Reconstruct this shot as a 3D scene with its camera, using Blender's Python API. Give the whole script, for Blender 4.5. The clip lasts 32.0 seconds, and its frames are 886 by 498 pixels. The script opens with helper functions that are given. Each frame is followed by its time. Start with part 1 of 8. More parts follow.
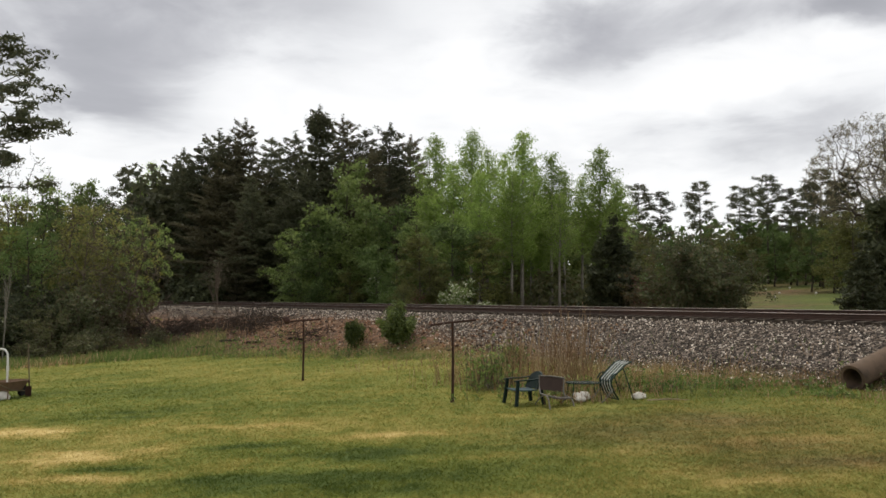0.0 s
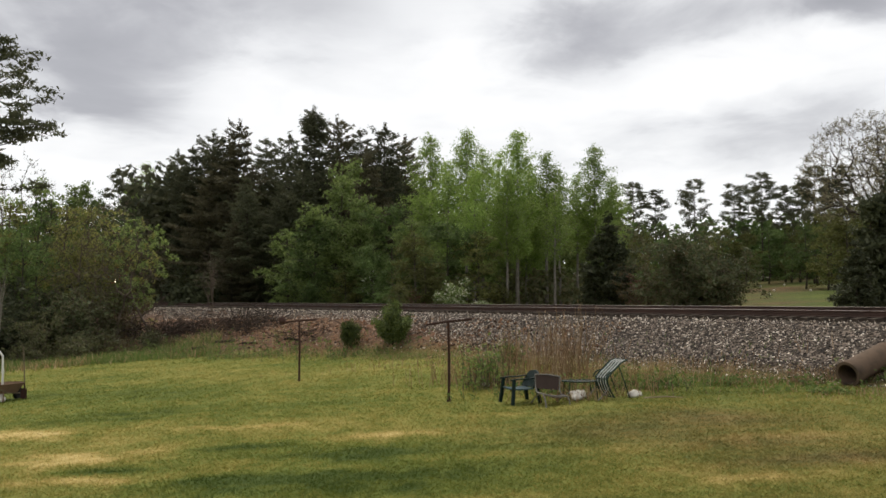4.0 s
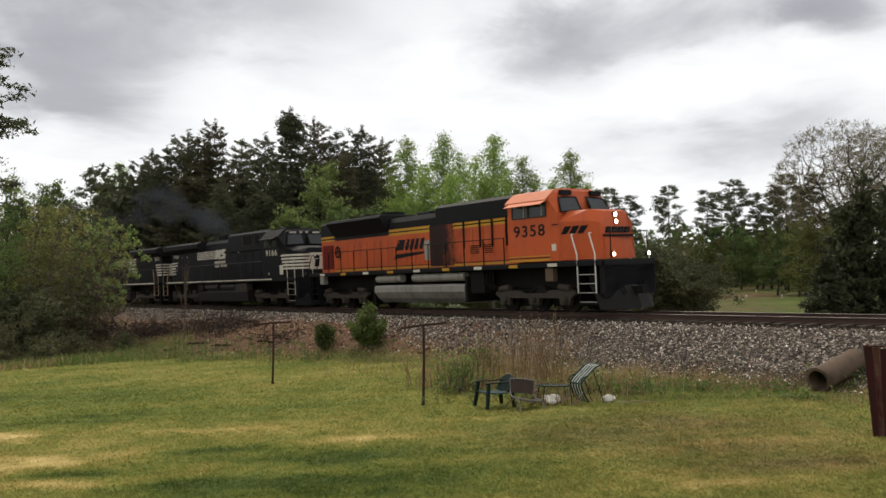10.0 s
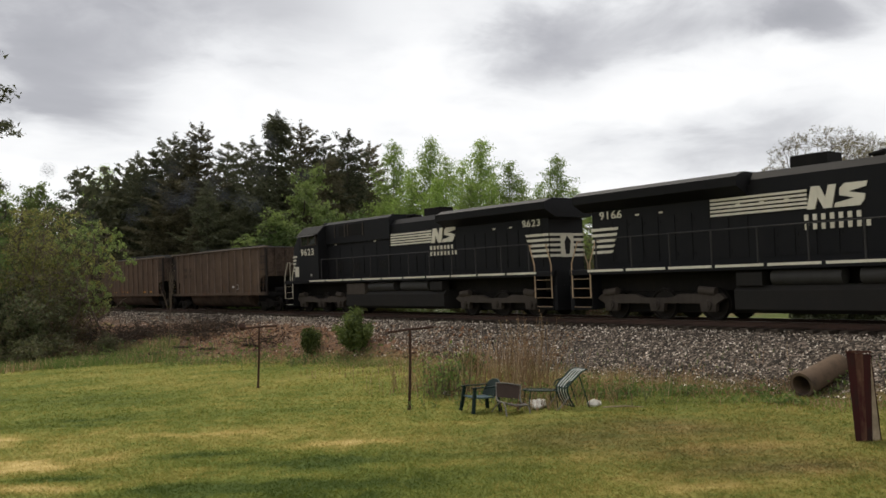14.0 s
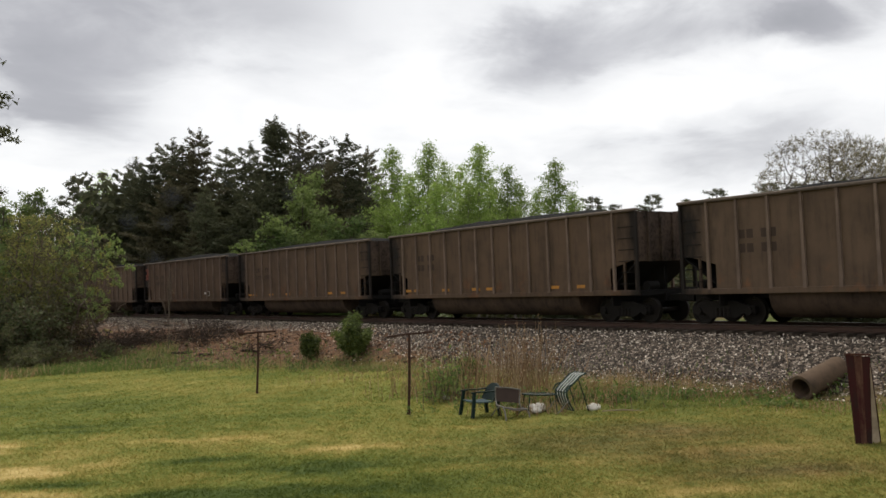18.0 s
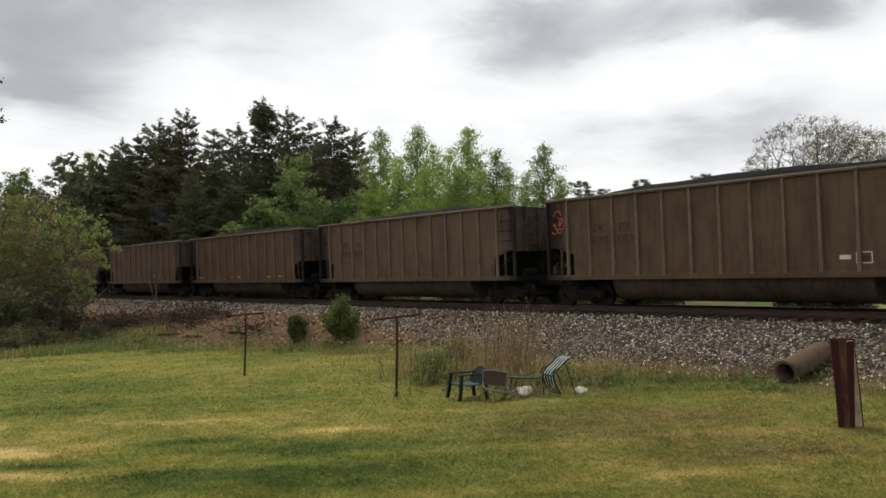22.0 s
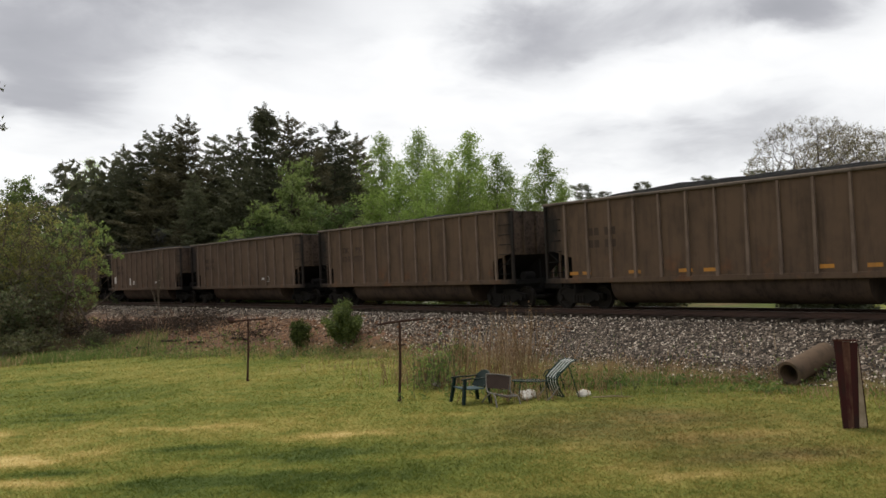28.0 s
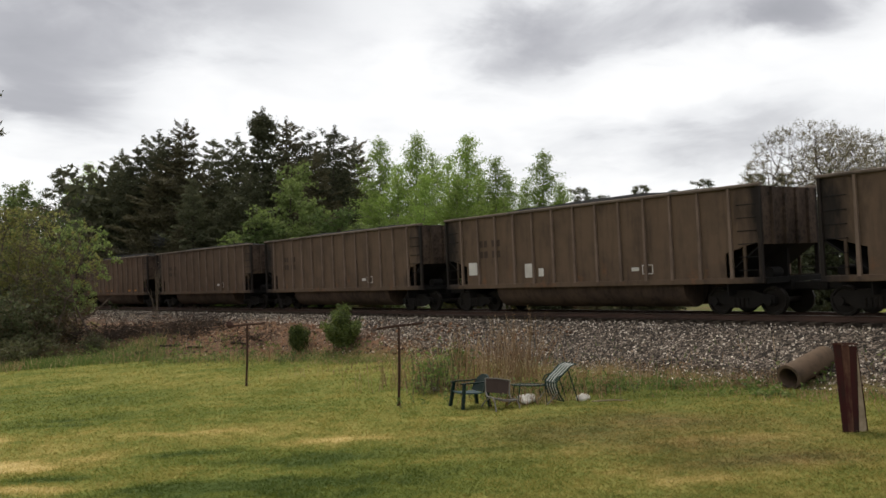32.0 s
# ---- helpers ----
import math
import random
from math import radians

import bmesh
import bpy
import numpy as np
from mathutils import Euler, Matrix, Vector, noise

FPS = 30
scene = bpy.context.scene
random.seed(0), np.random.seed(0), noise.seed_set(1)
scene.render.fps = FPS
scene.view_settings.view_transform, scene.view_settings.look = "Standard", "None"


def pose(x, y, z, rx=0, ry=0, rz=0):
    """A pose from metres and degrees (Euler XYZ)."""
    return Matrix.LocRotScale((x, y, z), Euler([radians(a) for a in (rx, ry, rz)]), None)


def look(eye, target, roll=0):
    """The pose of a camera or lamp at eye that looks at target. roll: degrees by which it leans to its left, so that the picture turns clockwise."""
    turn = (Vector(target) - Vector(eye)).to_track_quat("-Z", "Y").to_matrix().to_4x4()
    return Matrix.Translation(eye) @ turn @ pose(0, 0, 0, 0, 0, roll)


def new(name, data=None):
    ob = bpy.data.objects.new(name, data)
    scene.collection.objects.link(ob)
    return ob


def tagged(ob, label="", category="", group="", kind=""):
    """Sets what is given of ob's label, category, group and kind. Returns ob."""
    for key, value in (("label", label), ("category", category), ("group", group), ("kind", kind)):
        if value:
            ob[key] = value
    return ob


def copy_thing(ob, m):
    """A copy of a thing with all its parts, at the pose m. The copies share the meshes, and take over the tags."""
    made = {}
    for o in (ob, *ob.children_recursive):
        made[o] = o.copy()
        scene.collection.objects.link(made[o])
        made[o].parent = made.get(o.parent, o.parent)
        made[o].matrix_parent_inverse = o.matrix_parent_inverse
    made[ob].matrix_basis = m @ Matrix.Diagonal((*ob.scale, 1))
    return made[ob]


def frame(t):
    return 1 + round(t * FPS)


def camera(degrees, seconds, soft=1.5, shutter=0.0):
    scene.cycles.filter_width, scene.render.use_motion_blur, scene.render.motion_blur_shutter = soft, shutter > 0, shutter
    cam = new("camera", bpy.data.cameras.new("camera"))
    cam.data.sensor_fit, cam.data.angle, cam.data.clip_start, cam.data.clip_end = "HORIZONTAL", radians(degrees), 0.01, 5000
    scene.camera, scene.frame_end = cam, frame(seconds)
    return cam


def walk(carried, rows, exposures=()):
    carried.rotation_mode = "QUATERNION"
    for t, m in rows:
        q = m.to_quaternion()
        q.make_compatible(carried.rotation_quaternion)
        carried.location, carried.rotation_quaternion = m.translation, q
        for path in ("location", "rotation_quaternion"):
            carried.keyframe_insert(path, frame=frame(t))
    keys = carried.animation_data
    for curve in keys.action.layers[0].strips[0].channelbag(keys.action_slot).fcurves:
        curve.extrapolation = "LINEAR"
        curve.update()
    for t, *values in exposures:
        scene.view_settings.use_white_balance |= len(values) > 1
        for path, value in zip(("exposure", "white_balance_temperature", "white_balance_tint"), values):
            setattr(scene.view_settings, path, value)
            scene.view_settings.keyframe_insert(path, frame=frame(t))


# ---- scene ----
cam = camera(55.0, 32.0, soft=1.6)
PATH = [
    (0, 0.017, -0.001, 2.998, 93.664, -0.697, 3.603), (0.5, 0.019, -0.002, 2.999, 93.786, -0.579, 3.482), (1, 0.023, -0.001, 2.992, 93.713, -0.590, 3.437),
    (1.5, 0.020, 0.002, 3.002, 93.595, -0.577, 3.431), (2, 0.011, 0.012, 2.988, 93.618, -0.584, 3.353), (2.5, 0.020, -0.023, 3.000, 93.691, -0.565, 3.422),
    (3, 0.017, 0.020, 2.989, 93.661, -0.375, 3.633), (3.5, 0.013, -0.019, 2.998, 93.627, -0.192, 3.320), (5.5, 0.015, -0.008, 2.989, 93.649, -0.707, 3.403),
    (6, 0.021, -0.020, 2.997, 93.576, -0.750, 3.205), (6.5, 0.010, -0.015, 2.997, 93.474, -0.609, 2.937), (7, 0.013, -0.018, 2.995, 93.457, -0.720, 2.852),
    (7.5, 0.010, -0.015, 2.989, 93.384, -0.634, 2.773), (8, 0.015, 0.013, 2.991, 93.429, -0.537, 2.537), (8.5, 0.008, 0.002, 3.002, 93.674, -0.487, 2.087),
    (9, 0.003, 0.010, 2.993, 93.953, -0.822, 1.616), (9.5, 0.005, 0.001, 2.998, 93.940, -0.985, 1.693), (10, 0.001, 0.015, 2.999, 93.870, -0.768, 1.627),
    (10.5, -0.009, -0.015, 2.997, 93.880, -0.738, 1.377), (11, 0.002, 0.013, 2.998, 93.991, -0.881, 1.104), (11.5, -0.003, 0.004, 2.996, 93.967, -0.909, 0.803),
    (12, 0.009, 0.016, 3.003, 93.687, -0.843, 0.546), (12.5, -0.003, 0.002, 3.000, 93.718, -0.875, 0.433), (13, -0.000, -0.000, 2.998, 94.004, -1.053, 0.602),
    (13.5, -0.012, -0.017, 2.998, 94.234, -1.164, 0.673), (14, 0.001, -0.003, 3.003, 94.169, -0.932, 0.714), (14.5, -0.002, 0.008, 3.006, 94.041, -0.552, 0.828),
    (16.5, -0.001, 0.010, 3.007, 94.456, 0.039, 0.585), (17, -0.006, -0.019, 3.004, 94.817, -0.097, 0.421), (17.5, 0.001, -0.007, 3.001, 94.785, -0.155, 0.561),
    (18, -0.007, -0.007, 2.999, 94.481, -0.686, 0.625), (18.5, -0.006, -0.003, 2.997, 93.967, -1.080, 0.350), (19, -0.010, 0.009, 2.998, 93.699, -1.166, 0.142),
    (19.5, -0.005, -0.005, 3.006, 93.748, -1.013, 0.027), (20, 0.000, -0.000, 3.000, 93.782, -0.922, -0.061), (20.5, 0.005, -0.004, 3.003, 93.812, -0.852, -0.049),
    (21, -0.013, 0.000, 2.997, 93.816, -0.862, -0.154), (21.5, -0.011, 0.001, 2.992, 93.538, -0.981, -0.196), (22, -0.010, 0.001, 2.997, 93.368, -0.998, -0.190),
    (22.5, -0.011, -0.006, 3.001, 93.322, -0.968, -0.152), (23, -0.010, -0.002, 3.002, 93.316, -1.067, -0.205), (23.5, -0.006, 0.015, 2.994, 93.340, -1.069, -0.120),
    (24, -0.012, 0.008, 3.003, 93.497, -0.968, -0.091), (24.5, -0.020, 0.012, 3.005, 93.590, -0.838, -0.127), (25, -0.017, -0.011, 3.002, 93.515, -0.602, -0.219),
    (25.5, -0.015, -0.003, 3.003, 93.521, -0.518, -0.352), (27.5, -0.019, 0.014, 2.998, 93.498, -0.668, 0.009), (28, -0.029, -0.010, 2.999, 93.633, -0.538, -0.071),
    (28.5, -0.017, -0.004, 2.997, 93.615, -0.315, -0.227), (29, -0.023, 0.001, 2.999, 93.528, -0.227, -0.303), (29.5, -0.014, 0.018, 3.000, 93.520, -0.239, -0.262),
    (30, -0.018, 0.005, 3.003, 93.689, -0.223, -0.400), (30.5, -0.020, 0.007, 2.998, 93.771, -0.296, -0.504), (31, -0.019, 0.025, 2.997, 93.798, -0.394, -0.431),
    (31.5, -0.028, 0.001, 2.999, 93.764, -0.473, -0.316), (32, -0.038, -0.004, 3.005, 93.903, -0.402, -0.158),
]
walk(cam, [(r[0], pose(*r[1:])) for r in PATH])

# ---- the light: an overcast April sky with a broad soft sun behind the cloud ----
SUN_ELEVATION, SUN_ROTATION = radians(55), radians(-20)
world = bpy.data.worlds.new("overcast_sky")
scene.world = world
world.use_nodes = True


def sky_nodes():
    nt = world.node_tree
    nt.nodes.clear()
    N, L = nt.nodes.new, nt.links.new
    out, bg = N("ShaderNodeOutputWorld"), N("ShaderNodeBackground")
    sky = N("ShaderNodeTexSky")
    sky.sky_type, sky.sun_disc = "NISHITA", False
    sky.sun_elevation, sky.sun_rotation = SUN_ELEVATION, SUN_ROTATION
    clear = N("ShaderNodeVectorMath")
    clear.operation = "SCALE"
    clear.inputs["Scale"].default_value = 0.1
    L(sky.outputs[0], clear.inputs[0])
    tc = N("ShaderNodeTexCoord")
    sep = N("ShaderNodeSeparateXYZ")
    L(tc.outputs["Generated"], sep.inputs[0])

    def m(op, a, b=None, c=None):
        n = N("ShaderNodeMath")
        n.operation = op
        for i, v in enumerate((a, b, c)):
            if v is None:
                continue
            if isinstance(v, (int, float)):
                n.inputs[i].default_value = v
            else:
                L(v, n.inputs[i])
        return n.outputs[0]

    # a flat layer of cloud seen from below: direction divided by its height
    h = m("ADD", m("MAXIMUM", sep.outputs[2], 0.0), 0.16)
    px, py = m("DIVIDE", sep.outputs[0], h), m("DIVIDE", sep.outputs[1], h)
    comb = N("ShaderNodeCombineXYZ")
    L(px, comb.inputs[0]), L(py, comb.inputs[1])
    big, fine = N("ShaderNodeTexNoise"), N("ShaderNodeTexNoise")
    for n, sc, det, rough in ((big, 0.9, 4, 0.5), (fine, 2.6, 8, 0.55)):
        n.inputs["Scale"].default_value, n.inputs["Detail"].default_value, n.inputs["Roughness"].default_value = sc, det, rough
        n.inputs["Distortion"].default_value = 0.35
        L(comb.outputs[0], n.inputs["Vector"])
    # the dark banks of cloud that stand in the sky, as soft ellipses on the layer, and an unseen one added to dim the
    # light
    wob = N("ShaderNodeVectorMath")
    wob.operation = "MULTIPLY_ADD"
    L(fine.outputs["Color"], wob.inputs[0])
    wob.inputs[1].default_value, wob.inputs[2].default_value = (0.6, 0.6, 0), (-0.3, -0.3, 0)
    add = N("ShaderNodeVectorMath")
    L(comb.outputs[0], add.inputs[0]), L(wob.outputs[0], add.inputs[1])
    sp = N("ShaderNodeSeparateXYZ")
    L(add.outputs[0], sp.inputs[0])
    banks = None
    for cx, cy, rx, ry, turn, amount in CLOUD_BANKS_AND_DIMMER:
        ca, sa = math.cos(radians(turn)), math.sin(radians(turn))
        dx, dy = m("SUBTRACT", sp.outputs[0], cx), m("SUBTRACT", sp.outputs[1], cy)
        u = m("DIVIDE", m("ADD", m("MULTIPLY", dx, ca), m("MULTIPLY", dy, sa)), rx)
        v = m("DIVIDE", m("SUBTRACT", m("MULTIPLY", dy, ca), m("MULTIPLY", dx, sa)), ry)
        d = m("ADD", m("MULTIPLY", u, u), m("MULTIPLY", v, v))
        blob = m("MULTIPLY", m("POWER", 2.718, m("MULTIPLY", m("POWER", d, 1.35), -1.0)), amount)
        banks = blob if banks is None else m("ADD", banks, blob)
    dark = m("ADD", m("MULTIPLY", m("SUBTRACT", big.outputs[0], 0.5), 0.5), m("MULTIPLY", m("SUBTRACT", fine.outputs[0], 0.5), 0.55))
    dark = m("ADD", dark, banks)
    ramp = N("ShaderNodeValToRGB")
    e = ramp.color_ramp.elements
    e[0].position, e[0].color = 0.02, (1.08, 1.08, 1.08, 1)
    e[1].position, e[1].color = 1.0, (0.26, 0.27, 0.29, 1)
    for pos, col in ((0.24, (0.9, 0.905, 0.92)), (0.52, (0.5, 0.5, 0.53))):
        k = e.new(pos)
        k.color = (*col, 1)
    L(dark, ramp.inputs[0])
    mix = N("ShaderNodeMix")
    mix.data_type = "RGBA"
    mix.inputs[0].default_value = 0.94
    L(clear.outputs[0], mix.inputs[6]), L(ramp.outputs[0], mix.inputs[7])
    L(mix.outputs[2], bg.inputs[0])
    bg.inputs[1].default_value = SKY_STRENGTH
    L(bg.outputs[0], out.inputs[0])


# the last bank lies out of view, added to dim the light from overhead
CLOUD_BANKS_AND_DIMMER = [(-0.72, 1.8, 0.5, 0.36, 0, 0.52), (-1.08, 2.3, 0.26, 0.34, 20, 0.42), (-1.5, 1.9, 0.4, 0.5, 0, 0.3), (0.14, 2.1, 0.26, 0.22, 10, 0.36),
               (0.6, 1.87, 0.42, 0.19, -14, 0.42), (0.83, 1.92, 0.16, 0.15, 0, 0.3), (0.86, 2.74, 0.55, 0.34, -14, 0.38), (0.0, -0.6, 6.0, 2.2, 0, 0.12)]
SKY_STRENGTH = 1.0
sky_nodes()
sun = new("sun", bpy.data.lights.new("sun", "SUN"))
sun.data.energy, sun.data.angle, sun.data.color = 2.0, radians(16), (1.0, 0.9, 0.74)
sun_at = Vector((math.sin(SUN_ROTATION) * math.cos(SUN_ELEVATION), math.cos(SUN_ROTATION) * math.cos(SUN_ELEVATION), math.sin(SUN_ELEVATION))) * 100
sun.matrix_basis = look(sun_at, (0, 0, 0))
scene.view_settings.exposure = -0.05

# ---- materials ----
def material(name, rough=0.8, metal=0.0):
    mat = bpy.data.materials.new(name)
    mat.use_nodes = True
    bsdf = mat.node_tree.nodes["Principled BSDF"]
    bsdf.inputs["Roughness"].default_value, bsdf.inputs["Metallic"].default_value = rough, metal
    bsdf.inputs["Specular IOR Level"].default_value = 0.15
    return mat, mat.node_tree, bsdf


def ramp_node(nt, stops):
    r = nt.nodes.new("ShaderNodeValToRGB")
    e = r.color_ramp.elements
    while len(e) < len(stops):
        e.new(0.5)
    for k, (pos, col) in zip(e, stops):
        k.position, k.color = pos, (*col, 1)
    return r


def noise_node(nt, scale, detail=4, rough=0.55, where="Object", distortion=0.0, stretch=None):
    tc = nt.nodes.new("ShaderNodeTexCoord")
    n = nt.nodes.new("ShaderNodeTexNoise")
    n.inputs["Scale"].default_value, n.inputs["Detail"].default_value = scale, detail
    n.inputs["Roughness"].default_value, n.inputs["Distortion"].default_value = rough, distortion
    if stretch:
        mp = nt.nodes.new("ShaderNodeMapping")
        mp.inputs["Scale"].default_value = stretch
        nt.links.new(tc.outputs[where], mp.inputs[0])
        nt.links.new(mp.outputs[0], n.inputs["Vector"])
    else:
        nt.links.new(tc.outputs[where], n.inputs["Vector"])
    return n


def mix_node(nt, fac, a, b, mode="MIX"):
    x = nt.nodes.new("ShaderNodeMix")
    x.data_type, x.blend_type = "RGBA", mode
    for sock, v in ((x.inputs[0], fac), (x.inputs[6], a), (x.inputs[7], b)):
        if isinstance(v, (int, float)):
            sock.default_value = v
        elif isinstance(v, tuple):
            sock.default_value = (*v, 1)
        else:
            nt.links.new(v, sock)
    return x.outputs[2]


def bump(nt, bsdf, height, strength=0.3, distance=0.02):
    b = nt.nodes.new("ShaderNodeBump")
    b.inputs["Strength"].default_value, b.inputs["Distance"].default_value = strength, distance
    nt.links.new(height, b.inputs["Height"])
    nt.links.new(b.outputs[0], bsdf.inputs["Normal"])


def painted(name, col, dirt=(0.09, 0.07, 0.05), amount=0.5, rough=0.55, metal=0.0, scale=0.7, streak=True):
    """Weathered paint: the colour, broad grime, vertical streaks and a fine grain."""
    mat, nt, bsdf = material(name, rough, metal)
    broad = noise_node(nt, scale, 6, 0.65)
    fine = noise_node(nt, 9 * scale, 5, 0.6, stretch=(1, 1, 0.12) if streak else None)
    r1 = ramp_node(nt, [(0.42, (0, 0, 0)), (0.75, (1, 1, 1))])
    r2 = ramp_node(nt, [(0.48, (0, 0, 0)), (0.8, (1, 1, 1))])
    nt.links.new(broad.outputs[0], r1.inputs[0])
    nt.links.new(fine.outputs[0], r2.inputs[0])
    mm = nt.nodes.new("ShaderNodeMath")
    mm.operation, mm.use_clamp = "MULTIPLY_ADD", True
    nt.links.new(r1.outputs[0], mm.inputs[0])
    mm.inputs[1].default_value = amount
    m2 = nt.nodes.new("ShaderNodeMath")
    m2.operation = "MULTIPLY"
    m2.inputs[1].default_value = amount * 0.8
    nt.links.new(r2.outputs[0], m2.inputs[0])
    nt.links.new(m2.outputs[0], mm.inputs[2])
    nt.links.new(mix_node(nt, mm.outputs[0], col, dirt), bsdf.inputs["Base Color"])
    bump(nt, bsdf, fine.outputs[0], 0.12, 0.01)
    return mat


def foliage(name, cols, trans=0.35, rough=0.6):
    """Leaves that differ from clump to clump and from tree to tree, and let some light through."""
    mat, nt, bsdf = material(name, rough)
    geo, info = nt.nodes.new("ShaderNodeNewGeometry"), nt.nodes.new("ShaderNodeObjectInfo")
    r = ramp_node(nt, [(i / (len(cols) - 1), c) for i, c in enumerate(cols)])
    nt.links.new(geo.outputs["Random Per Island"], r.inputs[0])
    hsv = nt.nodes.new("ShaderNodeHueSaturation")
    mr = nt.nodes.new("ShaderNodeMapRange")
    mr.inputs["To Min"].default_value, mr.inputs["To Max"].default_value = 0.72, 1.28
    nt.links.new(info.outputs["Random"], mr.inputs["Value"])
    nt.links.new(mr.outputs[0], hsv.inputs["Value"])
    nt.links.new(r.outputs[0], hsv.inputs["Color"])
    nt.links.new(hsv.outputs[0], bsdf.inputs["Base Color"])
    tr = nt.nodes.new("ShaderNodeBsdfTranslucent")
    nt.links.new(hsv.outputs[0], tr.inputs[0])
    mx = nt.nodes.new("ShaderNodeMixShader")
    mx.inputs[0].default_value = trans
    out = nt.nodes["Material Output"]
    nt.links.new(bsdf.outputs[0], mx.inputs[1]), nt.links.new(tr.outputs[0], mx.inputs[2])
    nt.links.new(mx.outputs[0], out.inputs[0])
    bsdf.inputs["Specular IOR Level"].default_value = 0.2
    return mat


def speckled(name, stops, scale, rough=0.9, relief=0.5, dist=0.03, broad=0.25, detail=6):
    mat, nt, bsdf = material(name, rough)
    n, b = noise_node(nt, scale, detail, 0.7), noise_node(nt, broad, 4, 0.6)
    r = ramp_node(nt, stops)
    nt.links.new(n.outputs[0], r.inputs[0])
    rb = ramp_node(nt, [(0.3, (0.7, 0.7, 0.7)), (0.7, (1.25, 1.22, 1.15))])
    nt.links.new(b.outputs[0], rb.inputs[0])
    nt.links.new(mix_node(nt, 1.0, r.outputs[0], rb.outputs[0], "MULTIPLY"), bsdf.inputs["Base Color"])
    bump(nt, bsdf, n.outputs[0], relief, dist)
    return mat


LEAF = {
    "pine": foliage("pine_needles", [(0.058, 0.066, 0.036), (0.085, 0.092, 0.05), (0.115, 0.118, 0.066)], 0.4),
    "pine_warm": foliage("pine_needles_olive", [(0.075, 0.068, 0.038), (0.1, 0.092, 0.05), (0.13, 0.12, 0.068)], 0.4),
    "poplar": foliage("poplar_leaves", [(0.15, 0.23, 0.045), (0.235, 0.335, 0.075), (0.36, 0.45, 0.15)], 0.6),
    # darker copy of the poplar leaves, its colour standing for shade inside the wood
    "poplar_shaded": foliage("poplar_leaves_shaded", [(0.08, 0.1, 0.03), (0.13, 0.16, 0.045), (0.2, 0.23, 0.075)], 0.5),
    "spring": foliage("fresh_leaves", [(0.14, 0.145, 0.04), (0.215, 0.22, 0.06), (0.3, 0.3, 0.105)], 0.6),
    "bright": foliage("bright_leaves", [(0.11, 0.15, 0.045), (0.165, 0.22, 0.065), (0.23, 0.29, 0.1)], 0.55),
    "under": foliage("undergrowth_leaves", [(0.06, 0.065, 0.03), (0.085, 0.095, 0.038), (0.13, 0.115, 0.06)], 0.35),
    "brush": foliage("brush_leaves", [(0.05, 0.064, 0.028), (0.078, 0.094, 0.04), (0.13, 0.105, 0.06)], 0.3),
    "red": foliage("redbud_leaves", [(0.12, 0.06, 0.045), (0.18, 0.09, 0.07), (0.12, 0.11, 0.05)], 0.4),
    "green": foliage("spring_leaves", [(0.065, 0.105, 0.03), (0.105, 0.16, 0.046), (0.165, 0.22, 0.075)], 0.45),
    "olive": foliage("olive_leaves", [(0.07, 0.075, 0.024), (0.11, 0.12, 0.034), (0.17, 0.17, 0.055)], 0.45),
    "bud": foliage("budding_leaves", [(0.16, 0.14, 0.085), (0.23, 0.205, 0.125), (0.3, 0.27, 0.165)], 0.55),
    "brown": foliage("brown_leaves", [(0.085, 0.05, 0.028), (0.1, 0.075, 0.038), (0.075, 0.082, 0.03)], 0.35),
    # also the dark leaves of undergrowth and thicket base, where it stands for shade
    "cedar": foliage("cedar_needles_and_shaded_leaves", [(0.034, 0.04, 0.02), (0.05, 0.06, 0.028), (0.075, 0.082, 0.038)], 0.3),
    "shrub": foliage("juniper_needles", [(0.045, 0.06, 0.02), (0.08, 0.11, 0.03), (0.16, 0.19, 0.05)], 0.3),
    "blossom": foliage("white_blossom", [(0.07, 0.11, 0.03), (0.12, 0.16, 0.05), (0.17, 0.21, 0.08), (0.5, 0.5, 0.4)], 0.3),
    "dry": foliage("dry_stalks", [(0.22, 0.125, 0.065), (0.34, 0.22, 0.12), (0.48, 0.36, 0.22)], 0.3),
    "weed": foliage("weed_leaves", [(0.085, 0.135, 0.035), (0.14, 0.2, 0.05), (0.23, 0.26, 0.09)], 0.45),
}
BARK = speckled("bark_grey_brown", [(0.3, (0.03, 0.024, 0.018)), (0.7, (0.1, 0.085, 0.07))], 6, 0.95, 0.8)
BARK_PALE = speckled("bark_pale", [(0.3, (0.11, 0.1, 0.085)), (0.7, (0.26, 0.24, 0.21))], 6, 0.95, 0.6)
TWIG = speckled("twig_bark", [(0.3, (0.06, 0.045, 0.035)), (0.7, (0.15, 0.12, 0.095))], 8, 0.95, 0.4)


